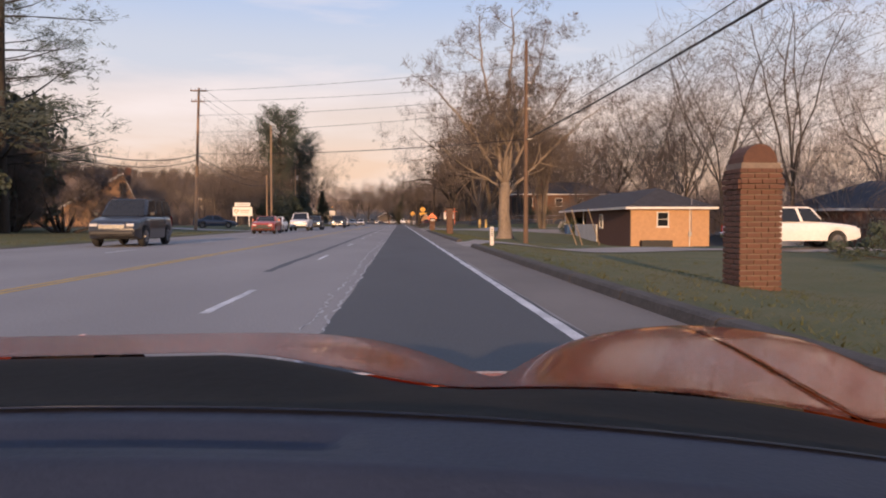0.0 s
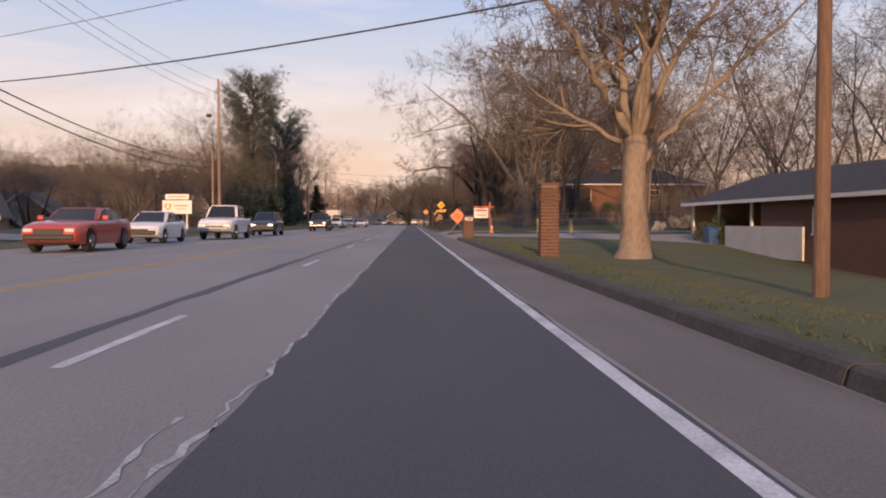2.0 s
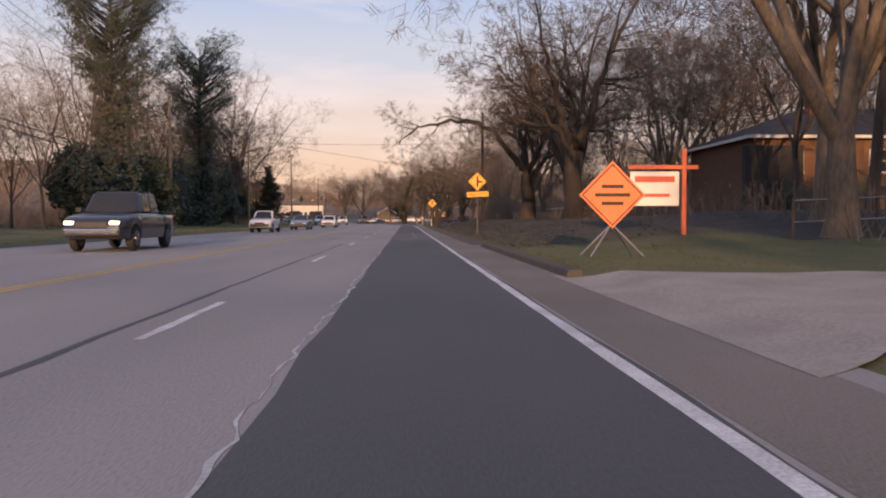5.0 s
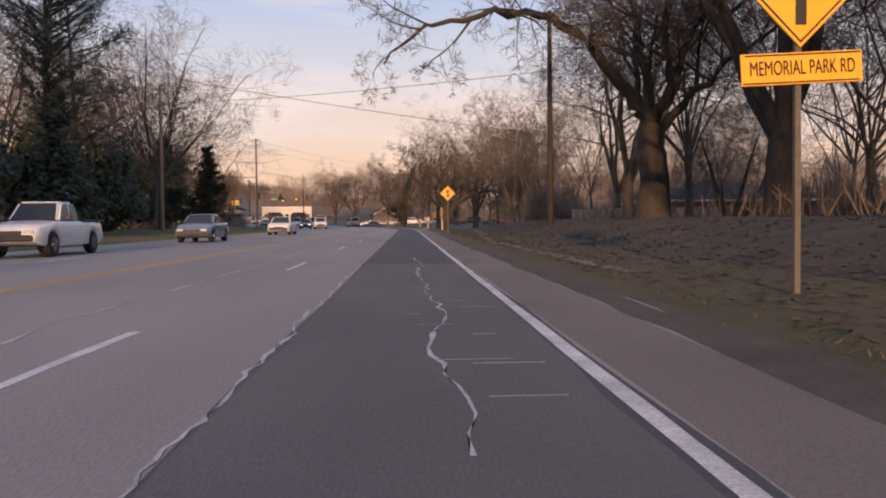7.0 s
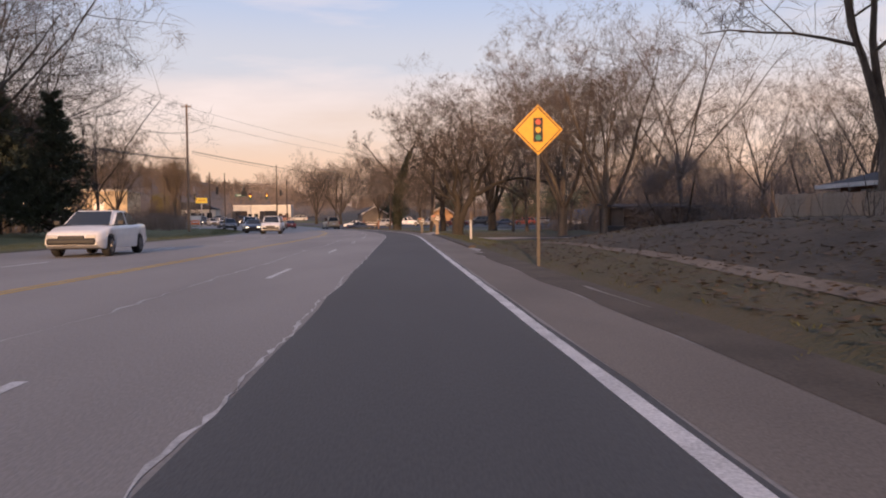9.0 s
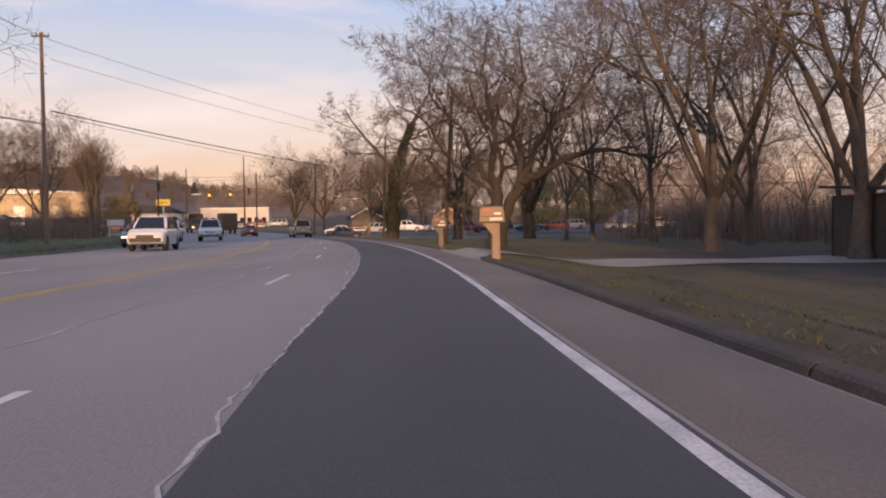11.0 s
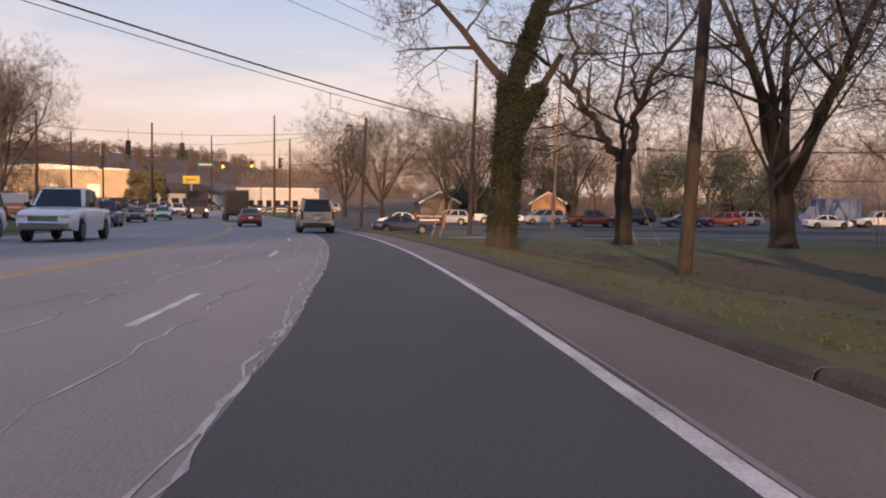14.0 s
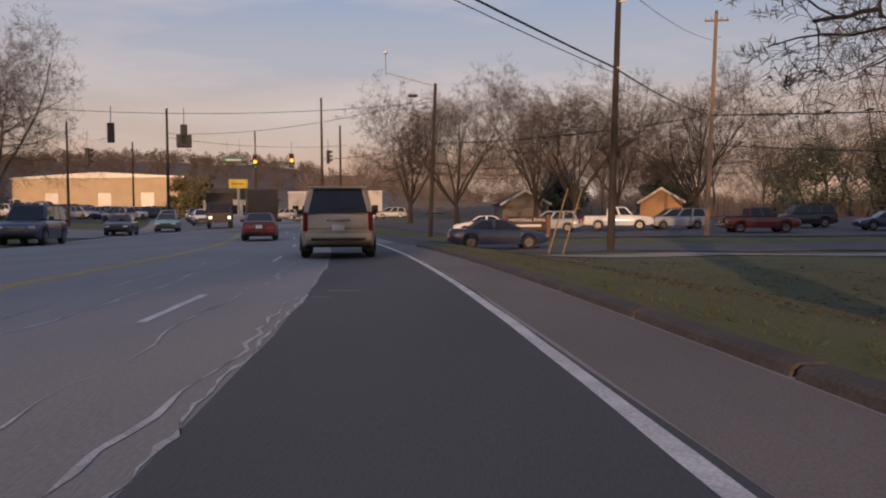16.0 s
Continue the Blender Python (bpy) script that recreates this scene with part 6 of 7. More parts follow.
ob = thing("street_lamp", -12.6, 339.8, land_at(-12.6, 339.8) - 0.2, 0, "street lamp pole with a long thin arm", "street lamp")
part("post", rod(B(), (0, 0, 0), (0.5, 0, 11.5), 0.17, 0.11, 12), POLEDARK, ob)
part("arm", rod(B(), (0.5, 0, 11.3), (-3.3, 0.6, 12.5), 0.045, seg=6), STEEL, ob)
part("mast", rod(B(), (-3.3, 0.6, 12.3), (-3.3, 0.6, 14.0), 0.035, seg=6), STEEL, ob)
part("detector", box(B(), -3.3, 0.55, 14.0, 0.22, 0.4, 0.2, 0.03), SIGNWHITE, ob)
part("lamp_arm", rod(B(), (0.45, 0, 10.2), (-0.9, -0.2, 10.6), 0.03, seg=6), STEEL, ob)
part("lamp_head", box(B(), -1.15, -0.25, 10.6, 0.7, 0.36, 0.2, 0.06), IRON, ob, "dark lamp head")


# ---- signs ----
def text_mesh(words, size, material):
    c = bpy.data.curves.new("lettering", "FONT")
    c.body, c.size, c.align_x, c.align_y, c.extrude = words, size, "CENTER", "CENTER", 0.002
    t = bpy.data.objects.new("lettering", c)
    scene.collection.objects.link(t)
    me = bpy.data.meshes.new_from_object(t.evaluated_get(bpy.context.evaluated_depsgraph_get()))
    bpy.data.objects.remove(t)
    me.materials.clear()
    me.materials.append(material)
    return me


def lettering(words, size, parent, x, y, z, material, width=None, lean=0):
    me = text_mesh(words, size, material)
    ob = new("lettering", me)
    ob.parent = parent
    w = max(v.co.x for v in me.vertices) - min(v.co.x for v in me.vertices)
    ob.matrix_local = pose(x, y, z, 90) @ Matrix.Rotation(radians(lean), 4, "Z") @ Matrix.Diagonal(((width / w if width else 1), 1, 1, 1))
    return ob


def diamond(ob, z, half, face, border=SIGNBLACK):
    """A diamond board with a thin dark border line, facing -y."""
    pl = part("board", slab(B(), [(0, z - half), (half, z), (0, z + half), (-half, z)], "y", -0.012, 0.012, 0.0), face, ob)
    k, w = half * 0.92, half * 0.035
    bm = B()
    for a, b in (((0, -k), (k, 0)), ((k, 0), (0, k)), ((0, k), (-k, 0)), ((-k, 0), (0, -k))):
        n = Vector((a[1] - b[1], b[0] - a[0])).normalized() * w
        slab(bm, [(a[0], z + a[1]), (b[0], z + b[1]), (b[0] + n.x, z + b[1] + n.y), (a[0] + n.x, z + a[1] + n.y)], "y", -0.018, -0.014)
    part("border", bm, border, pl)
    return pl


x, y = 4.42, 144.7
g = land_at(x, y) - 0.3
ob = thing("warning_sign", x, y, g, 3, "yellow side-road warning sign with a street plate", "road sign")
part("post", box(B(), 0, 0.05, 1.85, 0.06, 0.05, 3.7), POSTGREY, ob)
pl = diamond(ob, 3.14 - g, 0.53, SIGNYELLOW)
part("junction_symbol", box(box(B(), 0, -0.02, 3.14 - g, 0.11, 0.008, 0.62), 0.17, -0.02, 3.13 - g, 0.26, 0.008, 0.10), SIGNBLACK, pl, "black side-road symbol")
plate = part("street_plate", box(B(), 0.02, 0.0, 2.41 - g, 1.25, 0.02, 0.31, 0.004, Matrix.Rotation(radians(-3), 4, "Y")), SIGNYELLOW, ob, "yellow street plate with black lettering")
lettering("MEMORIAL PARK RD", 0.2, plate, 0.02, -0.02, 2.41 - g, SIGNBLACK, 1.08, 3)
bm = B()
for dz in (-0.135, 0.135):
    box(bm, 0.02 + dz * 0.05, -0.014, 2.41 - g + dz, 1.2, 0.006, 0.014, 0, Matrix.Rotation(radians(-3), 4, "Y"))
part("border", bm, SIGNBLACK, plate)

x, y = 3.36, 192.4
g = land_at(x, y) - 0.3
ob = thing("warning_sign", x, y, g, 2, "yellow signal-ahead warning sign on a post", "road sign")
part("post", box(B(), 0, 0.05, 1.7, 0.06, 0.05, 3.4), POSTGREY, ob)
pl = diamond(ob, 2.84 - g, 0.52, SIGNYELLOW)
sym = part("signal_symbol", box(B(), 0, -0.02, 2.84 - g, 0.2, 0.008, 0.5, 0.002), SIGNBLACK, pl, "black signal symbol")
for dz, m in ((0.16, SIGNRED), (0, SIGNYELLOW), (-0.16, SIGNGREEN)):
    part("symbol_dot", rod(B(), (0, -0.025, 2.84 - g + dz), (0, -0.03, 2.84 - g + dz), 0.06, seg=12), m, sym)

x, y = 4.94, 116.0
g = land_at(x, y)
ob = thing("roadworks_sign", x, y, g, 2, "orange diamond roadworks sign on a folding stand", "road sign")
pl = diamond(ob, 1.5 - g, 0.76, SIGNORANGE)
for dz, w in ((0.19, 0.5), (0.0, 0.8), (-0.19, 0.5)):
    part("legend_bar", box(B(), 0, -0.02, 1.5 - g + dz, w, 0.006, 0.075), SIGNBLACK, pl, "dark unreadable legend")
for sx_, sy_ in ((-0.6, -0.4), (0.6, -0.4), (-0.6, 0.5), (0.6, 0.5)):
    part("stand_leg", rod(B(), (0, 0.06, 0.85 - g), (sx_, sy_, 0.02), 0.02, seg=6), STEEL, ob)

x, y = 7.7, 121.9
g = land_at(x, y)
ob = thing("estate_agent_sign", x, y, g, 0, "white board hung from an orange timber post", "sign")
part("post", box(B(), 0.9, 0, 1.52 - g / 2, 0.13, 0.13, 3.05 - g, 0.01), POSTORANGE, ob)
part("cross_beam", box(B(), 0.28, 0.0, 2.5 - g, 2.1, 0.09, 0.12, 0.01), POSTORANGE, ob)
bd = part("board", box(B(), 0.02, 0, 1.86 - g, 1.48, 0.03, 1.02, 0.01), SIGNWHITE, ob)
part("legend_bar", box(B(), 0.02, -0.02, 2.14 - g, 1.2, 0.006, 0.18), SIGNRED, bd, "red unreadable lettering")
part("legend_bar", box(B(), 0.02, -0.02, 1.66 - g, 0.9, 0.006, 0.1), SIGNRED, bd, "red unreadable lettering")
for s in (-0.45, 0.45):
    part("chain", rod(B(), (s, 0, 2.36 - g), (s, 0, 2.46 - g), 0.012, seg=5), IRON, ob)

g = land_at(-23.2, 122.3)
ob = thing("clinic_sign", -23.3, 122.3, g, 4, "white roadside sign with a red heart on two posts", "sign")
for s in (-0.95, 0.95):
    part("post", box(B(), s, 0, 1.0, 0.16, 0.16, 2.2, 0.01), WHITEPOST, ob)
bd = part("board", box(B(), 0, -0.09, 2.15, 2.9, 0.08, 1.35, 0.015), SIGNWHITE, ob)
part("top_board", box(B(), 0, -0.09, 3.2, 2.3, 0.08, 0.55, 0.015), SIGNWHITE, ob)
for s in (-0.8, 0.8):
    part("strut", box(B(), s, -0.09, 2.87, 0.08, 0.06, 0.14), WHITEPOST, ob)
bm = B()
hp = [(16 * math.sin(t) ** 3, 13 * math.cos(t) - 5 * math.cos(2 * t) - 2 * math.cos(3 * t) - math.cos(4 * t)) for t in [2 * math.pi * k / 24 for k in range(24)]]
slab(bm, [(-0.9 + a * 0.022, 2.2 + b * 0.024) for a, b in hp], "y", -0.15, -0.135)
part("heart", bm, SIGNORANGE, bd, "orange-red heart emblem")
bm = B()
slab(bm, [(-0.9 + a * 0.011, 2.2 + b * 0.012) for a, b in hp], "y", -0.156, -0.151)
part("heart_middle", bm, SIGNWHITE, bd)
part("legend_bars", box(box(B(), 0.35, -0.137, 2.3, 1.3, 0.006, 0.2), 0.35, -0.137, 1.98, 1.1, 0.006, 0.1), mat("faded_coral_print", (0.62, 0.42, 0.36), bump=0), bd, "pale coral unreadable lettering")
part("legend_bars", box(B(), 0, -0.137, 3.2, 1.7, 0.006, 0.14), mat("faded_grey_print", (0.45, 0.44, 0.44), bump=0), ob)

g = land_at(-33.5, 312.5)
ob = thing("for_sale_sign", -33.5, 312.5, g, 15, "white framed orange sign at the roadside", "sign")
for s in (-0.75, 0.75):
    part("post", box(B(), s, 0, 1.0, 0.12, 0.12, 2.1, 0.01), WHITEPOST, ob)
part("top_board", box(B(), 0, 0, 1.85, 1.9, 0.08, 0.7, 0.01), SIGNWHITE, ob)
part("board", box(B(), 0, -0.02, 1.15, 1.4, 0.06, 0.7, 0.01), SIGNORANGE, ob)
part("legend_bars", box(B(), 0, -0.06, 1.2, 1.0, 0.006, 0.16), SIGNWHITE, ob)

g = land_at(-5.4, 336.5)
ob = thing("park_sign", -5.4, 338.0, g, -8, "dark brown park name sign with white lettering", "sign")
part("panel", box(B(), 0, 0, 0.95, 3.2, 0.2, 1.0, 0.03), mat("brown_sign_paint", (0.07, 0.045, 0.035), bump=0.02), ob)
lettering("MEMORIAL PARK", 0.34, ob, 0, -0.105, 1.18, SIGNWHITE, 2.6)
part("legend_bars", box(B(), 0, -0.105, 0.8, 2.0, 0.006, 0.16), SIGNWHITE, ob)
for s in (-1.5, 1.5):
    part("post", box(B(), s, 0, 0.75, 0.24, 0.28, 1.6, 0.02), BRICK, ob)
g = land_at(-58.9, 423)
ob = thing("pole_sign", -58.9, 423, g, 8, "lit yellow shop sign on a tall post", "sign")
part("post", box(B(), 0, 0, 3.0, 0.4, 0.4, 6.2, 0.02), STEEL, ob)
part("sign_box", box(B(), 0, 0, 8.15 - g, 3.3, 0.5, 1.6, 0.05), mat("glowing_yellow_panel", (0.95, 0.62, 0.06), (0.9, 0.55, 0.05), 0.5, 1, 8, 0, emit=0.2), ob, "glowing yellow panel")
part("legend_bars", box(B(), 0, -0.27, 8.15 - g, 2.2, 0.02, 0.35), SIGNYELLOW, ob)

# ---- small things at the roadside ----


def brick_mesh(lx, ly, lz, material, name="brick"):
    bm = B()
    box(bm, 0, 0, 0, lx, ly, lz, 0.006)
    me = bpy.data.meshes.new(name)
    bm.to_mesh(me)
    bm.free()
    me.materials.append(material)
    return me


BRICK_ME = brick_mesh(0.215, 0.10, 0.066, BRICKDARK)
BRICK_END = brick_mesh(0.10, 0.10, 0.066, BRICKDARK)


def brick_pillar(x, y, w, h, cap, label, turn=0, plate=False, lx=0.215):
    """A square brick gate pillar: mortar core, courses of bricks on the four faces, a corbelled cap."""
    z = land_at(x, y) - 0.12
    ob = thing("brick_pillar", x, y, z, turn, label, "pillar")
    part("core", box(B(), 0, 0, h / 2, w - 0.05, w - 0.05, h), MORTAR, ob, "grey mortar core")
    n = max(2, round(w / 0.225))
    step = w / n
    rows = int(h / 0.085)
    for k in range(rows):
        zz = 0.04 + k * 0.085
        grow = 0.03 if cap and k in (rows - 4, rows - 3) else 0.0
        for side in range(2 if rows * n * 4 > 330 else 4):
            m = Matrix.Rotation(math.pi / 2 * side, 4, "Z")
            if rows * n * 4 > 330:
                m = Matrix.Rotation(-math.pi / 2 * side, 4, "Z")
            if k % 2:
                row = [(-w / 2 + step * (i + 1), step) for i in range(n - 1)] + [(-w / 2 + step / 4, step / 2), (w / 2 - step / 4, step / 2)]
            else:
                row = [(-w / 2 + step * (i + 0.5), step) for i in range(n)]
            for xx, ln in row:
                me = BRICK_ME if ln == step else BRICK_END
                share("brick", me, ob, m @ Matrix.Translation((xx, -w / 2 + 0.047 - grow, zz)) @ Matrix.Diagonal(((ln - 0.012) / (lx if ln == step else 0.10), 1, 1, 1)))
    if rows * n * 4 > 330:
        bm = B()
        for k in range(rows):
            for side in (1, 2):
                m = Matrix.Rotation(math.pi / 2 * side, 4, "Z")
                p = m @ Vector((0, -w / 2 + 0.03, 0.04 + k * 0.085))
                box(bm, p.x, p.y, p.z, w - 0.02 if side == 2 else 0.09, 0.09 if side == 2 else w - 0.02, 0.066)
        part("back_courses", bm, BRICKDARK, ob)
    if cap == "round":
        bm = B()
        slab(bm, [(-w / 2 + 0.06, h)] + [(-(w / 2 - 0.06) * math.cos(t), h + 0.30 * math.sin(t)) for t in [math.pi * k / 10 for k in range(1, 10)]] + [(w / 2 - 0.06, h)], "y", -w / 2 + 0.05, w / 2 - 0.05, 0.01)
        part("rounded_top", bm, BRICKDARK, ob, "rounded brick top")
    elif cap:
        part("cap", box(B(), 0, 0, h + 0.03, w + 0.03, w + 0.03, 0.06, 0.01), BRICKDARK, ob, "brown brick cap")
    if plate:
        part("number_plaque", box(B(), 0.02, -w / 2 - 0.03, h - 0.14, 0.42, 0.02, 0.16, 0.005), SIGNWHITE, ob, "pale plaque")
        part("plaque_bar", box(B(), 0.02, -w / 2 - 0.042, h - 0.14, 0.28, 0.004, 0.06), SIGNBLACK, ob)
    return ob


brick_pillar(5.9, 11.0, 0.68, 2.12, "round", "tall red brick gate pillar with a rounded top")
brick_pillar(3.95, 58.7, 0.47, 1.92, "flat", "slim red brick pillar on the verge")
brick_pillar(3.66, 83.6, 0.56, 1.28, "flat", "low brick pillar with a pale plaque", plate=True)

ob = thing("marker_post", 3.67, 28.5, land_at(3.67, 28.5) - 0.05, 0, "white concrete marker post at the drive", "post")
part("post", box(B(), 0, 0, 0.36, 0.14, 0.12, 0.74, 0.015), WHITEPOST, ob)
bm = B()
for k in range(4):
    box(bm, 0.0, -0.063, 0.40 + k * 0.08, 0.05, 0.004, 0.045)
part("marking_bars", bm, SIGNBLACK, ob)
ob = thing("marker_post", 4.0, 216.4, land_at(4.0, 216.4) - 0.05, 0, "white cable marker post with a brown top", "post")
part("post", rod(B(), (0, 0, 0), (0, 0, 1.0), 0.06, seg=10), WHITEPOST, ob)
part("top_sleeve", rod(B(), (0, 0, 1.0), (0, 0, 1.48), 0.066, seg=10), MAILBOX, ob, "brown plastic sleeve")

for x in (10.33, 11.13, 12.83):
    b = thing("bollard", x, 100.75, land_at(x, 100.75) - 0.05, 0, "faded yellow timber bollard beside a drive", "bollard", "yellow bollards")
    part("post", box(B(), 0, 0, 0.55, 0.26, 0.2, 1.1, 0.02), BOLLARD, b)
    part("cap", box(B(), 0, 0, 1.12, 0.22, 0.17, 0.06, 0.02), BOLLARD, b)

ob = thing("traffic_cone", 6.65, 100.3, land_at(6.65, 100.3), 0, "orange traffic cone with a white stick", "traffic cone")
part("base", box(B(), 0, 0, 0.02, 0.36, 0.36, 0.04, 0.01), SIGNORANGE, ob)
cone = part("cone_body", rod(B(), (0, 0, 0.03), (0, 0, 0.71), 0.15, 0.03, 18), SIGNORANGE, ob)
part("reflective_band", rod(B(), (0, 0, 0.38), (0, 0, 0.52), 0.095, 0.070, 18), SIGNWHITE, cone, "white reflective band")
part("stick", rod(B(), (0, 0, 0.6), (-0.14, 0, 1.55), 0.018, seg=6), WHITEPOST, ob, "thin white stick")


def mailbox(x, y, h, material, label, flag=True, turn=0):
    ob = thing("mailbox", x, y, land_at(x, y) - 0.08, turn, label, "mailbox")
    part("post", box(B(), 0.10, 0.05, (h - 0.3) / 2, 0.24, 0.2, h - 0.3, 0.02, taper=(0.86, 0.9)), material, ob)
    bx = part("box", slab(B(), [(-0.36, h - 0.42), (-0.34, h - 0.06), (-0.26, h - 0.01), (0.22, h), (0.30, h - 0.05), (0.34, h - 0.42)], "y", -0.2, 0.26, 0.02), material, ob)
    part("lid_line", box(B(), -0.02, -0.208, h - 0.27, 0.62, 0.006, 0.012), PLASTIC, bx)
    part("paper_slot", box(B(), 0.10, -0.21, h - 0.34, 0.34, 0.006, 0.08), WHITEPOST if flag else PLASTIC, bx)
    part("door", box(B(), -0.365, 0.03, h - 0.24, 0.02, 0.36, 0.30, 0.01), PLASTIC, bx, "dark box door")
    part("flag", box(B(), -0.12, -0.215, h - 0.10, 0.2, 0.012, 0.06, 0.004), SIGNRED, bx, "red signal flag")
    part("plaque_bar", box(B(), 0.14, -0.21, h - 0.19, 0.18, 0.008, 0.05), SIGNWHITE, bx)
    part("brace", slab(B(), [(-0.28, h - 0.42), (0.02, h - 0.42), (0.02, h - 0.8)], "y", -0.05, 0.12, 0.01), material, ob)
    return ob


mailbox(3.0, 234.3, 1.56, MAILBOX, "tan plastic mailbox with a red flag on its post", turn=-4)
# the second box's grey-brown is darkened to include the shadow over it
mailbox(2.3, 249.5, 1.45, mat("shade_dark_grey_mailbox", (0.13, 0.11, 0.095), (0.095, 0.08, 0.07), 0.6, 3, 30, 0.05), "grey-brown plastic mailbox on its post", turn=4)

for i, (x, y, tx, ty, h) in enumerate(((12.2, 52.5, -0.9, 0.3, 2.5), (12.9, 54.0, -0.7, 0.5, 2.7), (14.3, 54.5, -0.9, 0.2, 2.9), (-4.2, 315.6, 0.9, 0.2, 3.0), (-3.6, 315.2, 0.9, 0.3, 3.0), (9.0, 300.6, -1.2, 0.3, 2.6), (8.2, 302.6, -1.0, 0.2, 2.4))):
    g = land_at(x, y)
    s = thing("timber_stake", x, y, g - 0.15, 0, "pale timber stake leaning on the lawn", "stake", "leaning stakes")
    part("stake", rod(B(), (0, 0, 0), (tx, ty, h), 0.035, 0.03, 7), STAKEWOOD, s)
g = land_at(-3.9, 315.4)
s = thing("stake_rail", -3.9, 315.4, g, 0, "thin timber rail tied across two stakes", "rail")
part("rail", rod(B(), (0.2, -0.1, 1.6), (1.1, 0.1, 2.0), 0.02, seg=6), STAKEWOOD, s)

ob = thing("wheelie_bin", 18.9, 87.5, land_at(18.9, 87.5), 10, "blue plastic wheelie bin by the house wall", "bin")
part("body", box(B(), 0, 0, 0.5, 0.6, 0.7, 1.0, 0.04, taper=(1.15, 1.15)), BLUEBIN, ob)
part("lid", box(B(), 0, 0, 1.04, 0.74, 0.84, 0.07, 0.03), BLUEBIN, ob)
for s in (-0.28, 0.28):
    part("wheel", rod(B(), (s - 0.04, 0.33, 0.1), (s + 0.04, 0.33, 0.1), 0.1, seg=12), RUBBER, ob)


def wire_fence(x0, y0, x1, y1, h, label):
    """Thin timber posts with strained wires."""
    ob = thing("wire_fence", x0, y0, 0, 0, label, "fence")
    a, b = Vector((x0, y0)), Vector((x1, y1))
    n = round((b - a).length / 2.6)
    tops = []
    for i in range(n + 1):
        p = a.lerp(b, i / n)
        g = land_at(p.x, p.y)
        part("post", rod(B(), (p.x - x0, p.y - y0, g - 0.2), (p.x - x0, p.y - y0, g + h), 0.045, 0.04, 7), FENCEWOOD, ob)
        tops.append(Vector((p.x - x0, p.y - y0, g)))
    for zz in (0.45, h - 0.06):
        V, F = [], []
        tube(V, F, [t + Vector((0, -0.05, zz)) for t in tops], [0.018] * len(tops), 5)
        new("wire", mesh("wire", V, F, STEEL)).parent = ob


wire_fence(10.8, 119.5, 29, 122.9, 1.1, "thin wire fence on timber posts at the drive")

# pale board fence before the bungalow
PALEBOARD = mat("pale_fence_boards", (0.46, 0.37, 0.29), (0.32, 0.255, 0.20), 0.9, 2, 20, 0.3, spread=0.3)
ob = thing("board_fence", 14.6, 205.5, 0, -50, "pale weathered board fence on the bank", "fence")
me = brick_mesh(0.142, 0.022, 1.6, PALEBOARD, "board")
rnd = random.Random(71)
for i in range(116):
    share("board", me, ob, pose(i * 0.147, 0, 1.04 + rnd.uniform(-0.02, 0.02), 0, rnd.uniform(-0.6, 0.6), 0))
for i in range(8):
    part("post", box(B(), i * 2.42, 0.075, 0.99, 0.1, 0.1, 1.76), PALEBOARD, ob)
for zz in (0.75, 1.6):
    part("rail", box(B(), 8.5, 0.04, zz, 17.0, 0.04, 0.09), PALEBOARD, ob)

# old tractor by the shed
g = land_at(16.18, 231.4)
ob = thing("old_tractor", 16.38, 231.4, g, 78, "small old tractor with an orange wheel by a shed", "tractor")
part("hood", box(B(), 0, 0.9, 0.75, 0.5, 1.3, 0.45, 0.06), IRON, ob)
part("chassis", box(B(), 0, 0.4, 0.48, 0.36, 2.4, 0.22, 0.03), IRON, ob)
part("seat", slab(B(), [(-0.7, 0.85), (-0.35, 0.85), (-0.35, 0.92), (-0.62, 0.94), (-0.72, 1.25), (-0.8, 1.25)], "x", -0.22, 0.22, 0.02), PLASTIC, ob)
part("steering_wheel", rod(B(), (0, -0.05, 1.18), (0, -0.02, 1.2), 0.2, seg=14), PLASTIC, ob)
part("steering_column", rod(B(), (0, 0.2, 0.9), (0, -0.03, 1.18), 0.03, seg=6), IRON, ob)
ORANGE_RIM = mat("faded_orange_rim", (0.45, 0.14, 0.06), (0.3, 0.09, 0.05), 0.7, 5, 30, 0.1)
for s in (-1, 1):
    w = part("rear_wheel", rod(B(), (s * 0.42, -0.6, 0.42), (s * 0.64, -0.6, 0.42), 0.44, seg=20), RUBBER, ob)
    part("rim", rod(B(), (s * 0.40, -0.6, 0.42), (s * 0.66, -0.6, 0.42), 0.30, 0.30, 18), ORANGE_RIM, w, "faded orange rim")
    part("hub", rod(B(), (s * 0.40, -0.6, 0.42), (s * 0.70, -0.6, 0.42), 0.09, 0.07, 10), ORANGE_RIM, w)
    part("front_wheel", rod(B(), (s * 0.36, 1.35, 0.26), (s * 0.50, 1.35, 0.26), 0.27, seg=16), RUBBER, ob)


# ---- houses ----
def wall_panel(bm, x0, x1, y0, y1, z0, z1):
    return box(bm, (x0 + x1) / 2, (y0 + y1) / 2, (z0 + z1) / 2, x1 - x0, y1 - y0, z1 - z0)


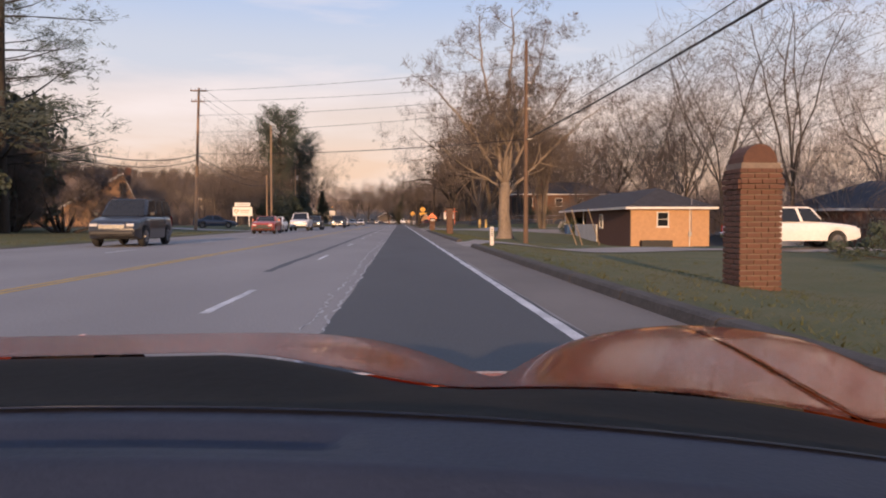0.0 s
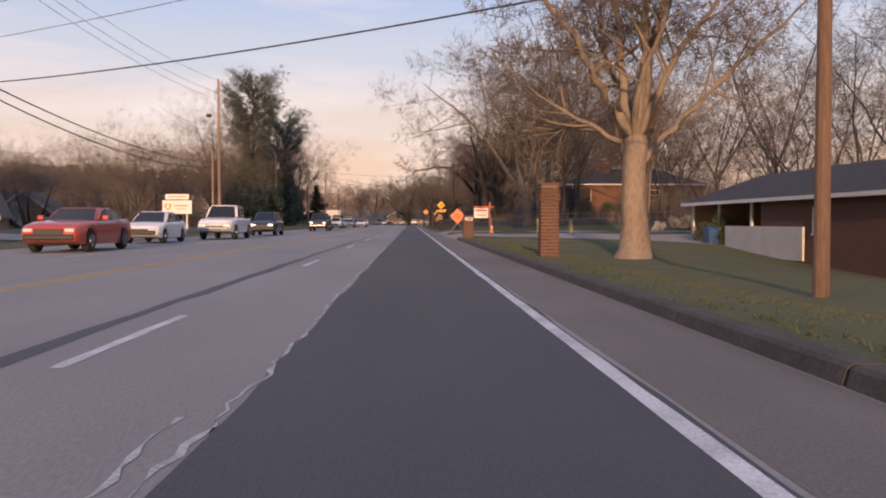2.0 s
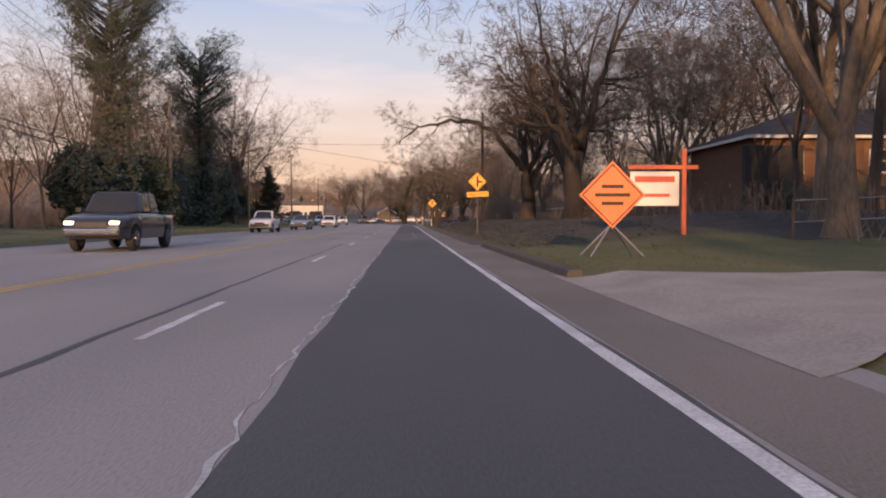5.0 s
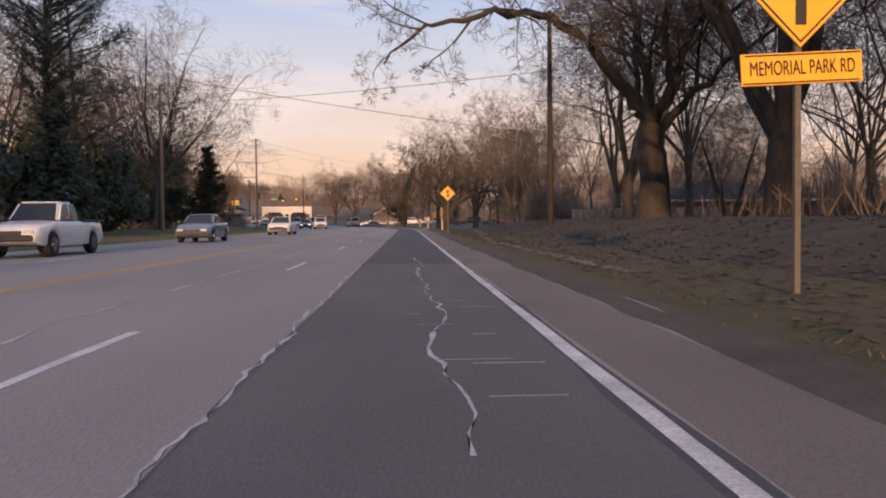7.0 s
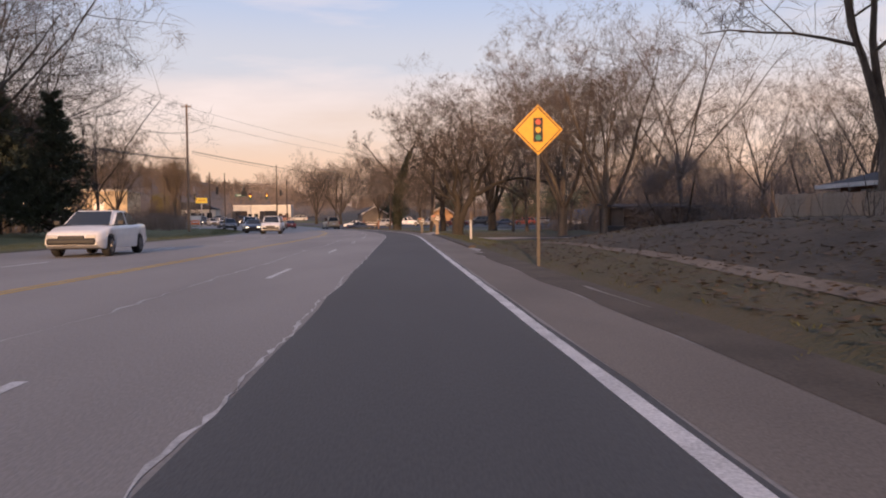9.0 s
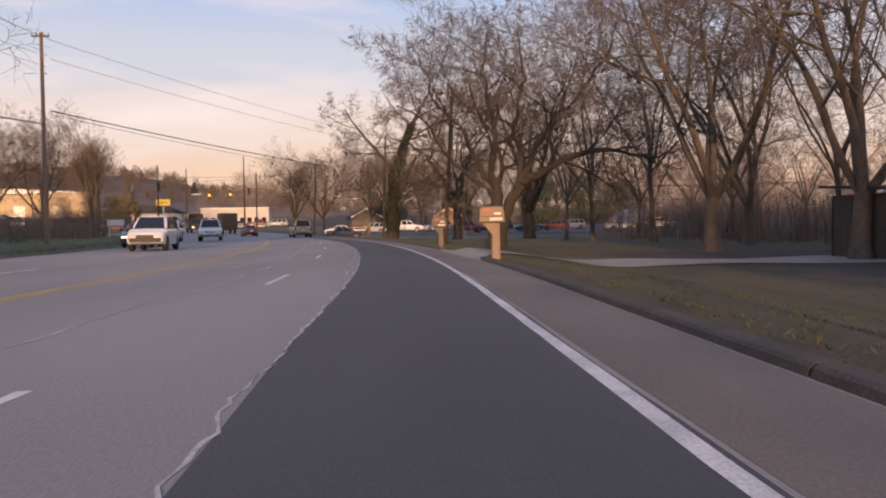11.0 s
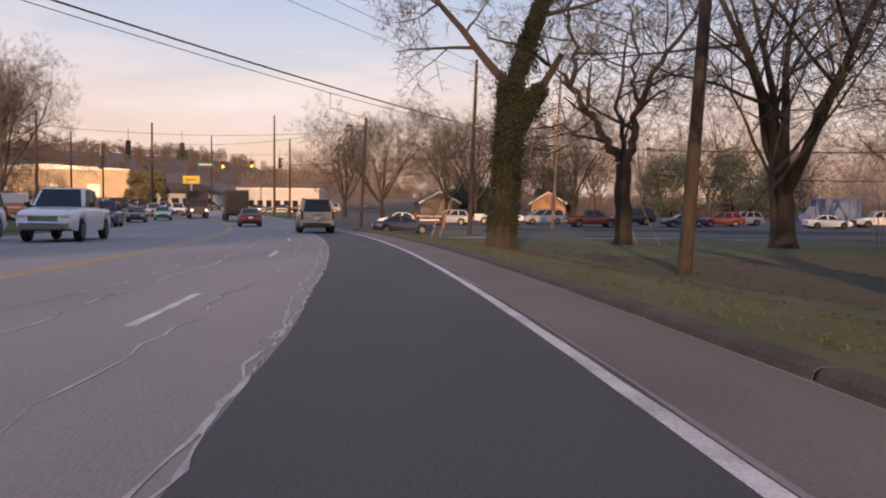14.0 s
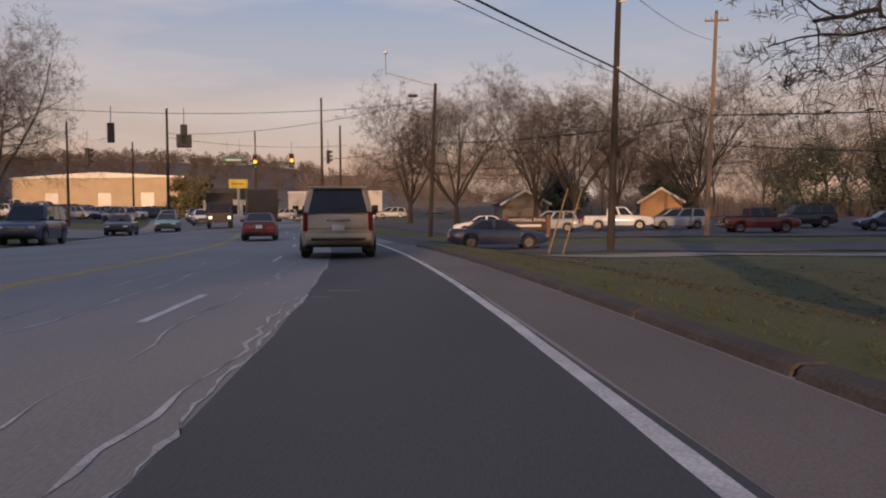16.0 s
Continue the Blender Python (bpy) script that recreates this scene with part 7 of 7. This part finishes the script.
def window(parent, x, y, z, w, h, side):
    """A framed window on a wall: side 'y' faces -y, side 'x' faces -x."""
    m = Matrix.Translation((x, y, z)) @ (Matrix() if side == "y" else Matrix.Rotation(-math.pi / 2, 4, "Z"))
    bm = B()
    for dx, dz, sx_, sz_ in ((-w / 2, 0, 0.08, h + 0.08), (w / 2, 0, 0.08, h + 0.08), (0, -h / 2, w, 0.08), (0, h / 2, w, 0.08), (0, 0, w, 0.04)):
        box(bm, dx, -0.02, dz, sx_, 0.1, sz_)
    bmesh.ops.transform(bm, matrix=m, verts=bm.verts)
    f = part("window", bm, TRIM, parent, "white window frame")
    bm = box(B(), 0, -0.005, 0, w - 0.05, 0.02, h - 0.05)
    bmesh.ops.transform(bm, matrix=m, verts=bm.verts)
    part("pane", bm, GLASS, f, "dark pane")
    bm = box(B(), 0, -0.07, -h / 2 - 0.07, w + 0.2, 0.14, 0.06)
    bmesh.ops.transform(bm, matrix=m, verts=bm.verts)
    part("sill", bm, TRIM, f)


def hip_roof(x0, x1, y0, y1, z, rise, over=0.55):
    """A hipped roof on a rectangle, its ridge along the longer side."""
    x0, x1, y0, y1 = x0 - over, x1 + over, y0 - over, y1 + over
    bm = B()
    c = [bm.verts.new(p) for p in ((x0, y0, z), (x1, y0, z), (x1, y1, z), (x0, y1, z))]
    if y1 - y0 > x1 - x0:
        k, mx_ = (x1 - x0) / 2, (x0 + x1) / 2
        a, b = bm.verts.new((mx_, y0 + k, z + rise)), bm.verts.new((mx_, y1 - k, z + rise))
        fs = [(c[0], c[1], a), (c[1], c[2], b, a), (c[2], c[3], b), (c[3], c[0], a, b)]
    else:
        k, my_ = (y1 - y0) / 2, (y0 + y1) / 2
        a, b = bm.verts.new((x0 + k, my_, z + rise)), bm.verts.new((x1 - k, my_, z + rise))
        fs = [(c[0], c[1], b, a), (c[1], c[2], b), (c[2], c[3], a, b), (c[3], c[0], a)]
    faces_ = [bm.faces.new(f) for f in fs] + [bm.faces.new(c)]
    bmesh.ops.recalc_face_normals(bm, faces=faces_)
    return bm


def eaves(parent, x0, x1, y0, y1, z, over=0.55):
    """Four fascia boards round a roof's edge."""
    o = over + 0.03
    for a in ((x0 - o, x1 + o, y0 - o, y0 - o + 0.05), (x0 - o, x1 + o, y1 + o - 0.05, y1 + o), (x0 - o, x0 - o + 0.05, y0 - o + 0.05, y1 + o - 0.05), (x1 + o - 0.05, x1 + o, y0 - o + 0.05, y1 + o - 0.05)):
        part("fascia_board", wall_panel(B(), *a, z - 0.17, z + 0.02), TRIM, parent, "white fascia board")


def courses(parent, x0, x1, y, z0, z1, material, gaps=()):
    """Brick courses laid on a wall that faces -y: each course a row of bricks a little proud of the mortar, joined as one part."""
    V, F = [], []
    z, k = z0 + 0.04, 0
    while z < z1 - 0.04:
        x = x0 - (0.12 if k % 2 else 0)
        while x < x1:
            a, b = max(x, x0), min(x + 0.228, x1)
            if b - a > 0.05 and not any(g[0] < (a + b) / 2 < g[1] and g[2] < z < g[3] for g in gaps):
                n = len(V)
                V += [(a, y, z - 0.033), (b, y, z - 0.033), (b, y, z + 0.033), (a, y, z + 0.033), (a, y - 0.014, z - 0.033), (b, y - 0.014, z - 0.033), (b, y - 0.014, z + 0.033), (a, y - 0.014, z + 0.033)]
                F += [(n + 4, n + 5, n + 6, n + 7), (n, n + 1, n + 5, n + 4), (n + 3, n + 7, n + 6, n + 2), (n, n + 4, n + 7, n + 3), (n + 1, n + 2, n + 6, n + 5)]
            x += 0.24
        z += 0.078
        k += 1
    o = new("brickwork", mesh("brickwork", V, F, material))
    o.parent = parent
    return tagged(o, "sunlit brick courses", kind="stuff")


# small white garden shed beside the first house
g = land_at(32.5, 67.5) - 0.2
ob = thing("garden_shed", 32.5, 66.0, g, 0, "small white garden shed with a red-brown roof", "shed")
bm = B()
for x0, x1, y0, y1 in ((-2.2, -0.9, 0, 0.12), (0.0, 2.2, 0, 0.12), (-2.2, 2.2, 3.4, 3.52), (-2.2, -2.08, 0.12, 3.4), (2.08, 2.2, 0.12, 3.4)):
    box(bm, (x0 + x1) / 2, (y0 + y1) / 2, (1.55 - g) / 2, x1 - x0, y1 - y0, 1.55 - g)
part("wall", bm, SIDING, ob, "white painted boards")
part("roof", slab(B(), [(-0.5, 1.50 - g), (1.8, 2.2 - g), (4.0, 1.50 - g), (4.0, 1.60 - g), (1.8, 2.32 - g), (-0.5, 1.60 - g)], "x", -2.5, 2.5), mat("red_brown_sheet_roof", (0.24, 0.10, 0.07), (0.16, 0.075, 0.055), 0.8, 1.5, 20, 0.2), ob, "red-brown roof")
part("door", box(B(), -0.45, 0.16, 1.15, 0.86, 0.05, 2.2), BRICKDARK, ob, "dark brown door")
part("window_pane", box(B(), 1.1, -0.02, 1.9, 0.8, 0.05, 0.7), GLASS, ob, "dark window")

# brick bungalow on falling ground
ob = thing("brick_house", 0, 0, 0, 0, "low brick house with a dark hipped roof and white eaves", "house")
hx0, hx1, hy0, hy1, hz0, hz1 = 19.6, 26.3, 65.6, 93.0, -2.2, 2.15
# one house, two brick tones: sunlight coloured into the front, shade into the side
bm = B()
wall_panel(bm, hx0, hx1, hy0, hy0 + 0.25, hz0, hz1)
wall_panel(bm, hx0, hx1, hy1 - 0.25, hy1, hz0, hz1)
wall_panel(bm, hx1 - 0.25, hx1, hy0 + 0.25, hy1 - 0.25, hz0, hz1)
part("wall", bm, BRICKTAN, ob, "brick wall coloured lighter tan as if sunlit")
bm = B()
wall_panel(bm, hx0, hx0 + 0.25, hy0 + 0.25, 82, hz0, hz1)
part("wall", bm, BRICKDARK, ob, "brown brick wall coloured darker for its shade")
courses(ob, hx0 + 0.01, hx1 - 0.01, hy0, hz0 + 0.5, hz1, BRICKTAN, gaps=((21.7, 22.9, 0.45, 1.85),))
part("roof", hip_roof(hx0, hx1, hy0, hy1, hz1 + 0.02, 1.75), ROOF, ob, "dark shingle roof")
eaves(ob, hx0, hx1, hy0, hy1, hz1 + 0.02)
window(ob, 22.3, hy0 - 0.02, 1.15, 0.95, 1.2, "y")
part("downpipe", rod(B(), (24.6, hy0 - 0.07, hz0 + 0.6), (24.6, hy0 - 0.07, hz1 - 0.1), 0.045, seg=8), TRIM, ob)
part("electric_meter", box(B(), 24.6, hy0 - 0.14, -0.1, 0.28, 0.16, 0.4, 0.03), STEEL, ob)
part("conduit", rod(B(), (24.75, hy0 - 0.06, 0.1), (24.75, hy0 - 0.06, hz1 + 1.0), 0.03, seg=6), STEEL, ob)
part("porch_wall", box(B(), hx0 - 0.12, 81.77, -0.15, 0.12, 9.77, 1.68, 0.01), SIDING, ob, "white panelled carport wall")
for yy in (83.2, 88, 92.6):
    part("porch_post", box(B(), hx0, yy, 0.0, 0.14, 0.14, hz1 * 2 - 0.1, 0.01), TRIM, ob)
for yy in (75.5,):
    window(ob, hx0 - 0.02, yy, 1.0, 1.1, 1.2, "x")
part("basement_screen", box(B(), 21.6, hy0 - 0.6, -1.15, 2.6, 0.5, 1.1, 0.03), IRON, ob, "dark lattice below the window")

# long low house with a blue-grey roof
ob = thing("ranch_house", 0, 0, 0, 0, "long low house with a blue-grey roof and deep eaves", "house")
bm = B()
g = land_at(44, 66) - 0.2
wall_panel(bm, 37, 56, 64, 64.25, g, 2.0)
wall_panel(bm, 37, 37.25, 64.25, 75, g, 2.0)
wall_panel(bm, 55.75, 56, 64.25, 75, g, 2.0)
wall_panel(bm, 37.25, 55.75, 74.75, 75, g, 2.0)
part("wall", bm, BRICK, ob)
part("roof", hip_roof(37, 56, 64, 75, 2.02, 2.6, 0.8), mat("blue_grey_shingle", (0.055, 0.065, 0.085), (0.04, 0.046, 0.06), 0.9, 1.5, 30, 0.4), ob, "blue-grey shingle roof")
eaves(ob, 37, 56, 64, 75, 2.02, 0.8)
for xx in (40, 45, 50):
    window(ob, xx, 63.98, 0.6, 1.4, 1.2, "y")

# brick house behind the fence
ob = thing("brick_house", 0, 0, 0, 0, "brick house with a dark roof and a chimney", "house")
g = land_at(28, 150) - 0.3
bm = B()
wall_panel(bm, 21.6, 40, 147, 147.25, g, 6.0)
wall_panel(bm, 21.6, 21.85, 147.25, 158, g, 6.0)
wall_panel(bm, 39.75, 40, 147.25, 158, g, 6.0)
wall_panel(bm, 21.85, 39.75, 157.75, 158, g, 6.0)
part("wall", bm, BRICKBROWN, ob, "brown brick wall")
part("roof", hip_roof(21.6, 40, 147, 158, 6.02, 2.4), ROOF, ob, "dark shingle roof")
eaves(ob, 21.6, 40, 147, 158, 6.02)
part("chimney", box(B(), 27.5, 151, 7.9, 1.2, 0.8, 2.2, 0.02), BRICK, ob, "brick chimney")
for xx in (24, 29.5, 33.3, 37):
    window(ob, xx, 146.98, 4.5, 1.3, 1.4, "y")
part("front_porch", box(B(), 22.6, 146.6, 3.6, 3.6, 0.5, 3.6, 0.02), mat("dark_porch_screen", (0.04, 0.036, 0.034), rough=0.8, bump=0.05), ob, "dark screened porch")

# low dark house on the bank
ob = thing("bungalow", 0, 0, 0, 0, "low dark bungalow with sunlit eaves among trees", "house")
g = land_at(24, 205) - 0.5
bm = B()
wall_panel(bm, 21.2, 34, 201.5, 201.75, g, 2.45)
wall_panel(bm, 21.2, 21.45, 201.75, 213, g, 2.45)
wall_panel(bm, 33.75, 34, 201.75, 213, g, 2.45)
wall_panel(bm, 21.45, 33.75, 212.75, 213, g, 2.45)
part("wall", bm, BRICK, ob)
part("roof", hip_roof(21.2, 34, 201.5, 213, 2.47, 1.9, 0.8), ROOF, ob, "dark shingle roof")
eaves(ob, 21.2, 34, 201.5, 213, 2.47, 0.8)
for yy in (204, 207, 210.5):
    window(ob, 21.18, yy, 1.7, 1.2, 0.9, "x")
window(ob, 25.5, 201.48, 1.7, 1.4, 0.9, "y")

# dark timber shed
g = land_at(20, 240)
ob = thing("timber_shed", 20.58, 240.5, g, 8, "dark open-fronted timber shed", "shed")
me = brick_mesh(0.24, 0.03, 2.3, FENCEWOOD, "board")
for i in range(27):
    share("board", me, ob, pose(-3.2 + i * 0.246, 2.4, 1.15))
for i in range(18):
    share("board", me, ob, pose(-3.25, -2.0 + i * 0.25, 1.15, 0, 0, 90))
    share("board", me, ob, pose(3.25, -2.0 + i * 0.25, 1.15, 0, 0, 90))
part("roof", slab(B(), [(-2.7, 2.28), (2.8, 2.6), (2.8, 2.7), (-2.7, 2.38)], "x", -3.6, 3.6), ROOF, ob, "dark sheet roof")
for xx in (-3.2, 0, 3.2):
    part("post", box(B(), xx, -2.2, 1.15, 0.14, 0.14, 2.3), FENCEWOOD, ob)


def gable_block(name, x, y, turn, w, depth, eave, peak, offset, wall_mat, roof_mat, label, category, base=None):
    """A gabled building whose gable faces -y; offset moves the ridge from the middle."""
    g = land_at(x, y) - 0.3 if base is None else base
    ob = thing(name, x, y, g, turn, label, category)
    part("wall", slab(B(), [(-w / 2, 0), (-w / 2, eave), (offset, peak), (w / 2, eave), (w / 2, 0)], "y", 0, depth), wall_mat, ob)
    for s, xe in ((-1, -w / 2), (1, w / 2)):
        sl = (peak - eave) / (offset - xe)
        xo = xe + s * 0.35
        zo = eave + sl * (xo - xe)
        part("roof", slab(B(), [(offset, peak + 0.02), (xo, zo + 0.02), (xo, zo + 0.2), (offset, peak + 0.2)], "y", -0.3, depth + 0.3), roof_mat, ob, "shingle roof slope")
        part("bargeboard", slab(B(), [(offset, peak - 0.12), (xo, zo - 0.12), (xo, zo + 0.21), (offset, peak + 0.21)], "y", -0.36, -0.305), TRIM, ob, "pale bargeboard")
    return ob


ch = gable_block("church", -38.2, 104.0, 20, 10.6, 9, 1.95, 7.0, 3.2, BRICKTAN, ROOFRED, "tan brick church with a steep gable and dark cross", "church")
part("dark_panel", box(B(), 3.2, -0.03, 4.5, 0.75, 0.04, 2.7), IRON, ch, "dark recessed gable panel")
part("cross", box(box(B(), 3.2, -0.12, 4.5, 0.2, 0.12, 2.4), 3.2, -0.12, 4.95, 1.2, 0.12, 0.2), mat("dark_cross", (0.03, 0.026, 0.026), bump=0), ch, "dark cross")
part("door_panel", box(B(), 3.15, -0.04, 1.3, 0.7, 0.06, 2.4), TRIM, ch, "narrow pale door")
part("door_glass", box(B(), 3.15, -0.09, 1.25, 0.46, 0.03, 2.0), GLASS, ch, "dark door glass")
for xx in (2.35, 3.9):
    part("chimney", box(B(), xx, 2.2, 6.6, 0.72, 0.72, 2.7, 0.03), BRICKDARK, ch, "brown brick chimney")
# the nave behind, its roof slope facing the road
part("nave_wall", box(B(), -5.2, 6.0, 1.0, 12, 7.4, 2.0), BRICKTAN, ch, "tan brick nave wall")
part("nave_roof", slab(B(), [(1.6, 1.7), (6.0, 6.75), (10.4, 1.7), (10.4, 1.9), (6.0, 6.97), (1.6, 1.9)], "x", -11.6, 2.0), ROOFRED, ch, "brown shingle roof of the nave")
courses(ch, -1.5, 2.8, 0.0, 0.4, 3.9, BRICKTAN)
an = gable_block("church_annexe", -38.6, 122.0, 14, 5.6, 12, 1.7, 4.0, 0, BRICKTAN, ROOFRED, "small tan brick annexe with a pale gable trim", "church")
part("gable_door", box(B(), -0.6, -0.03, 1.6, 0.9, 0.05, 2.6), TRIM, an, "pale door")

# buildings round the junction
bx = gable_block("brick_chapel", 11.5, 391, -8, 5.5, 10, 2.6, 4.3, 0, BRICKTAN, ROOF, "small brick chapel with a pale gable", "church")
gable_block("grey_house", -6.5, 395, 10, 6.5, 10, 2.6, 4.4, 0, mat("grey_siding", (0.16, 0.14, 0.13), (0.12, 0.105, 0.10), 0.8, 1, 14, 0.1), ROOF, "grey house with a low gable roof", "house")
ob = thing("white_shop", -41.4, 428, land_at(-42, 428) - 0.2, 4, "long low white shop with a row of windows", "shop")
gz = land_at(-42, 428) - 0.2
part("wall", box(B(), 0, 0, (6.4 - gz) / 2, 17, 9, 6.4 - gz, 0.03), SIDING, ob, "white painted wall")
part("parapet", box(B(), 0, 0, 6.4 - gz + 0.1, 17.2, 9.2, 0.25, 0.02), TRIM, ob)
for k in range(9):
    f = part("window", box(B(), -7.2 + k * 1.8, -4.53, 1.8, 1.1, 0.06, 1.4), GLASS, ob, "dark shop window")
    part("window_frame", box(B(), -7.2 + k * 1.8, -4.55, 1.06, 1.3, 0.1, 0.1), TRIM, f)
ob = thing("dealer_office", -66, 440, land_at(-66, 440) - 0.2, 5, "low dealer office with a dark roof", "shop")
part("wall", box(B(), 0, 0, 1.9, 16, 9, 3.8, 0.03), SIDING, ob)
part("roof", slab(B(), [(-8.6, 3.7), (8.6, 3.7), (3, 6.0), (-3, 6.0)], "y", -5, 5), ROOF, ob, "dark roof")
for k in range(6):
    part("window", box(B(), -6 + k * 2.4, -4.53, 1.7, 1.6, 0.06, 1.8), GLASS, ob, "dark shop window")
ob = thing("warehouse", -138, 525, 6.2, 6, "long tan metal warehouse lit by the low sun", "warehouse")
part("wall", box(B(), 0, 0, 4.4, 52, 26, 8.8, 0.05), TANWALL, ob, "tan ribbed metal wall")
part("roof", slab(B(), [(-26.4, 8.8), (26.4, 8.8), (26.4, 9.1), (0, 10.6), (-26.4, 9.1)], "y", -13.4, 13.4), STEEL, ob, "shallow metal roof")
bm = B()
for k in range(104):
    box(bm, -25.75 + k * 0.5, -13.03, 4.4, 0.12, 0.06, 8.6)
part("wall_ribs", bm, TANWALL, ob)
for xx in (-14, 2, 15):
    part("loading_door", box(B(), xx, -13.05, 2.2, 4, 0.1, 4.2), STEEL, ob, "grey loading door")
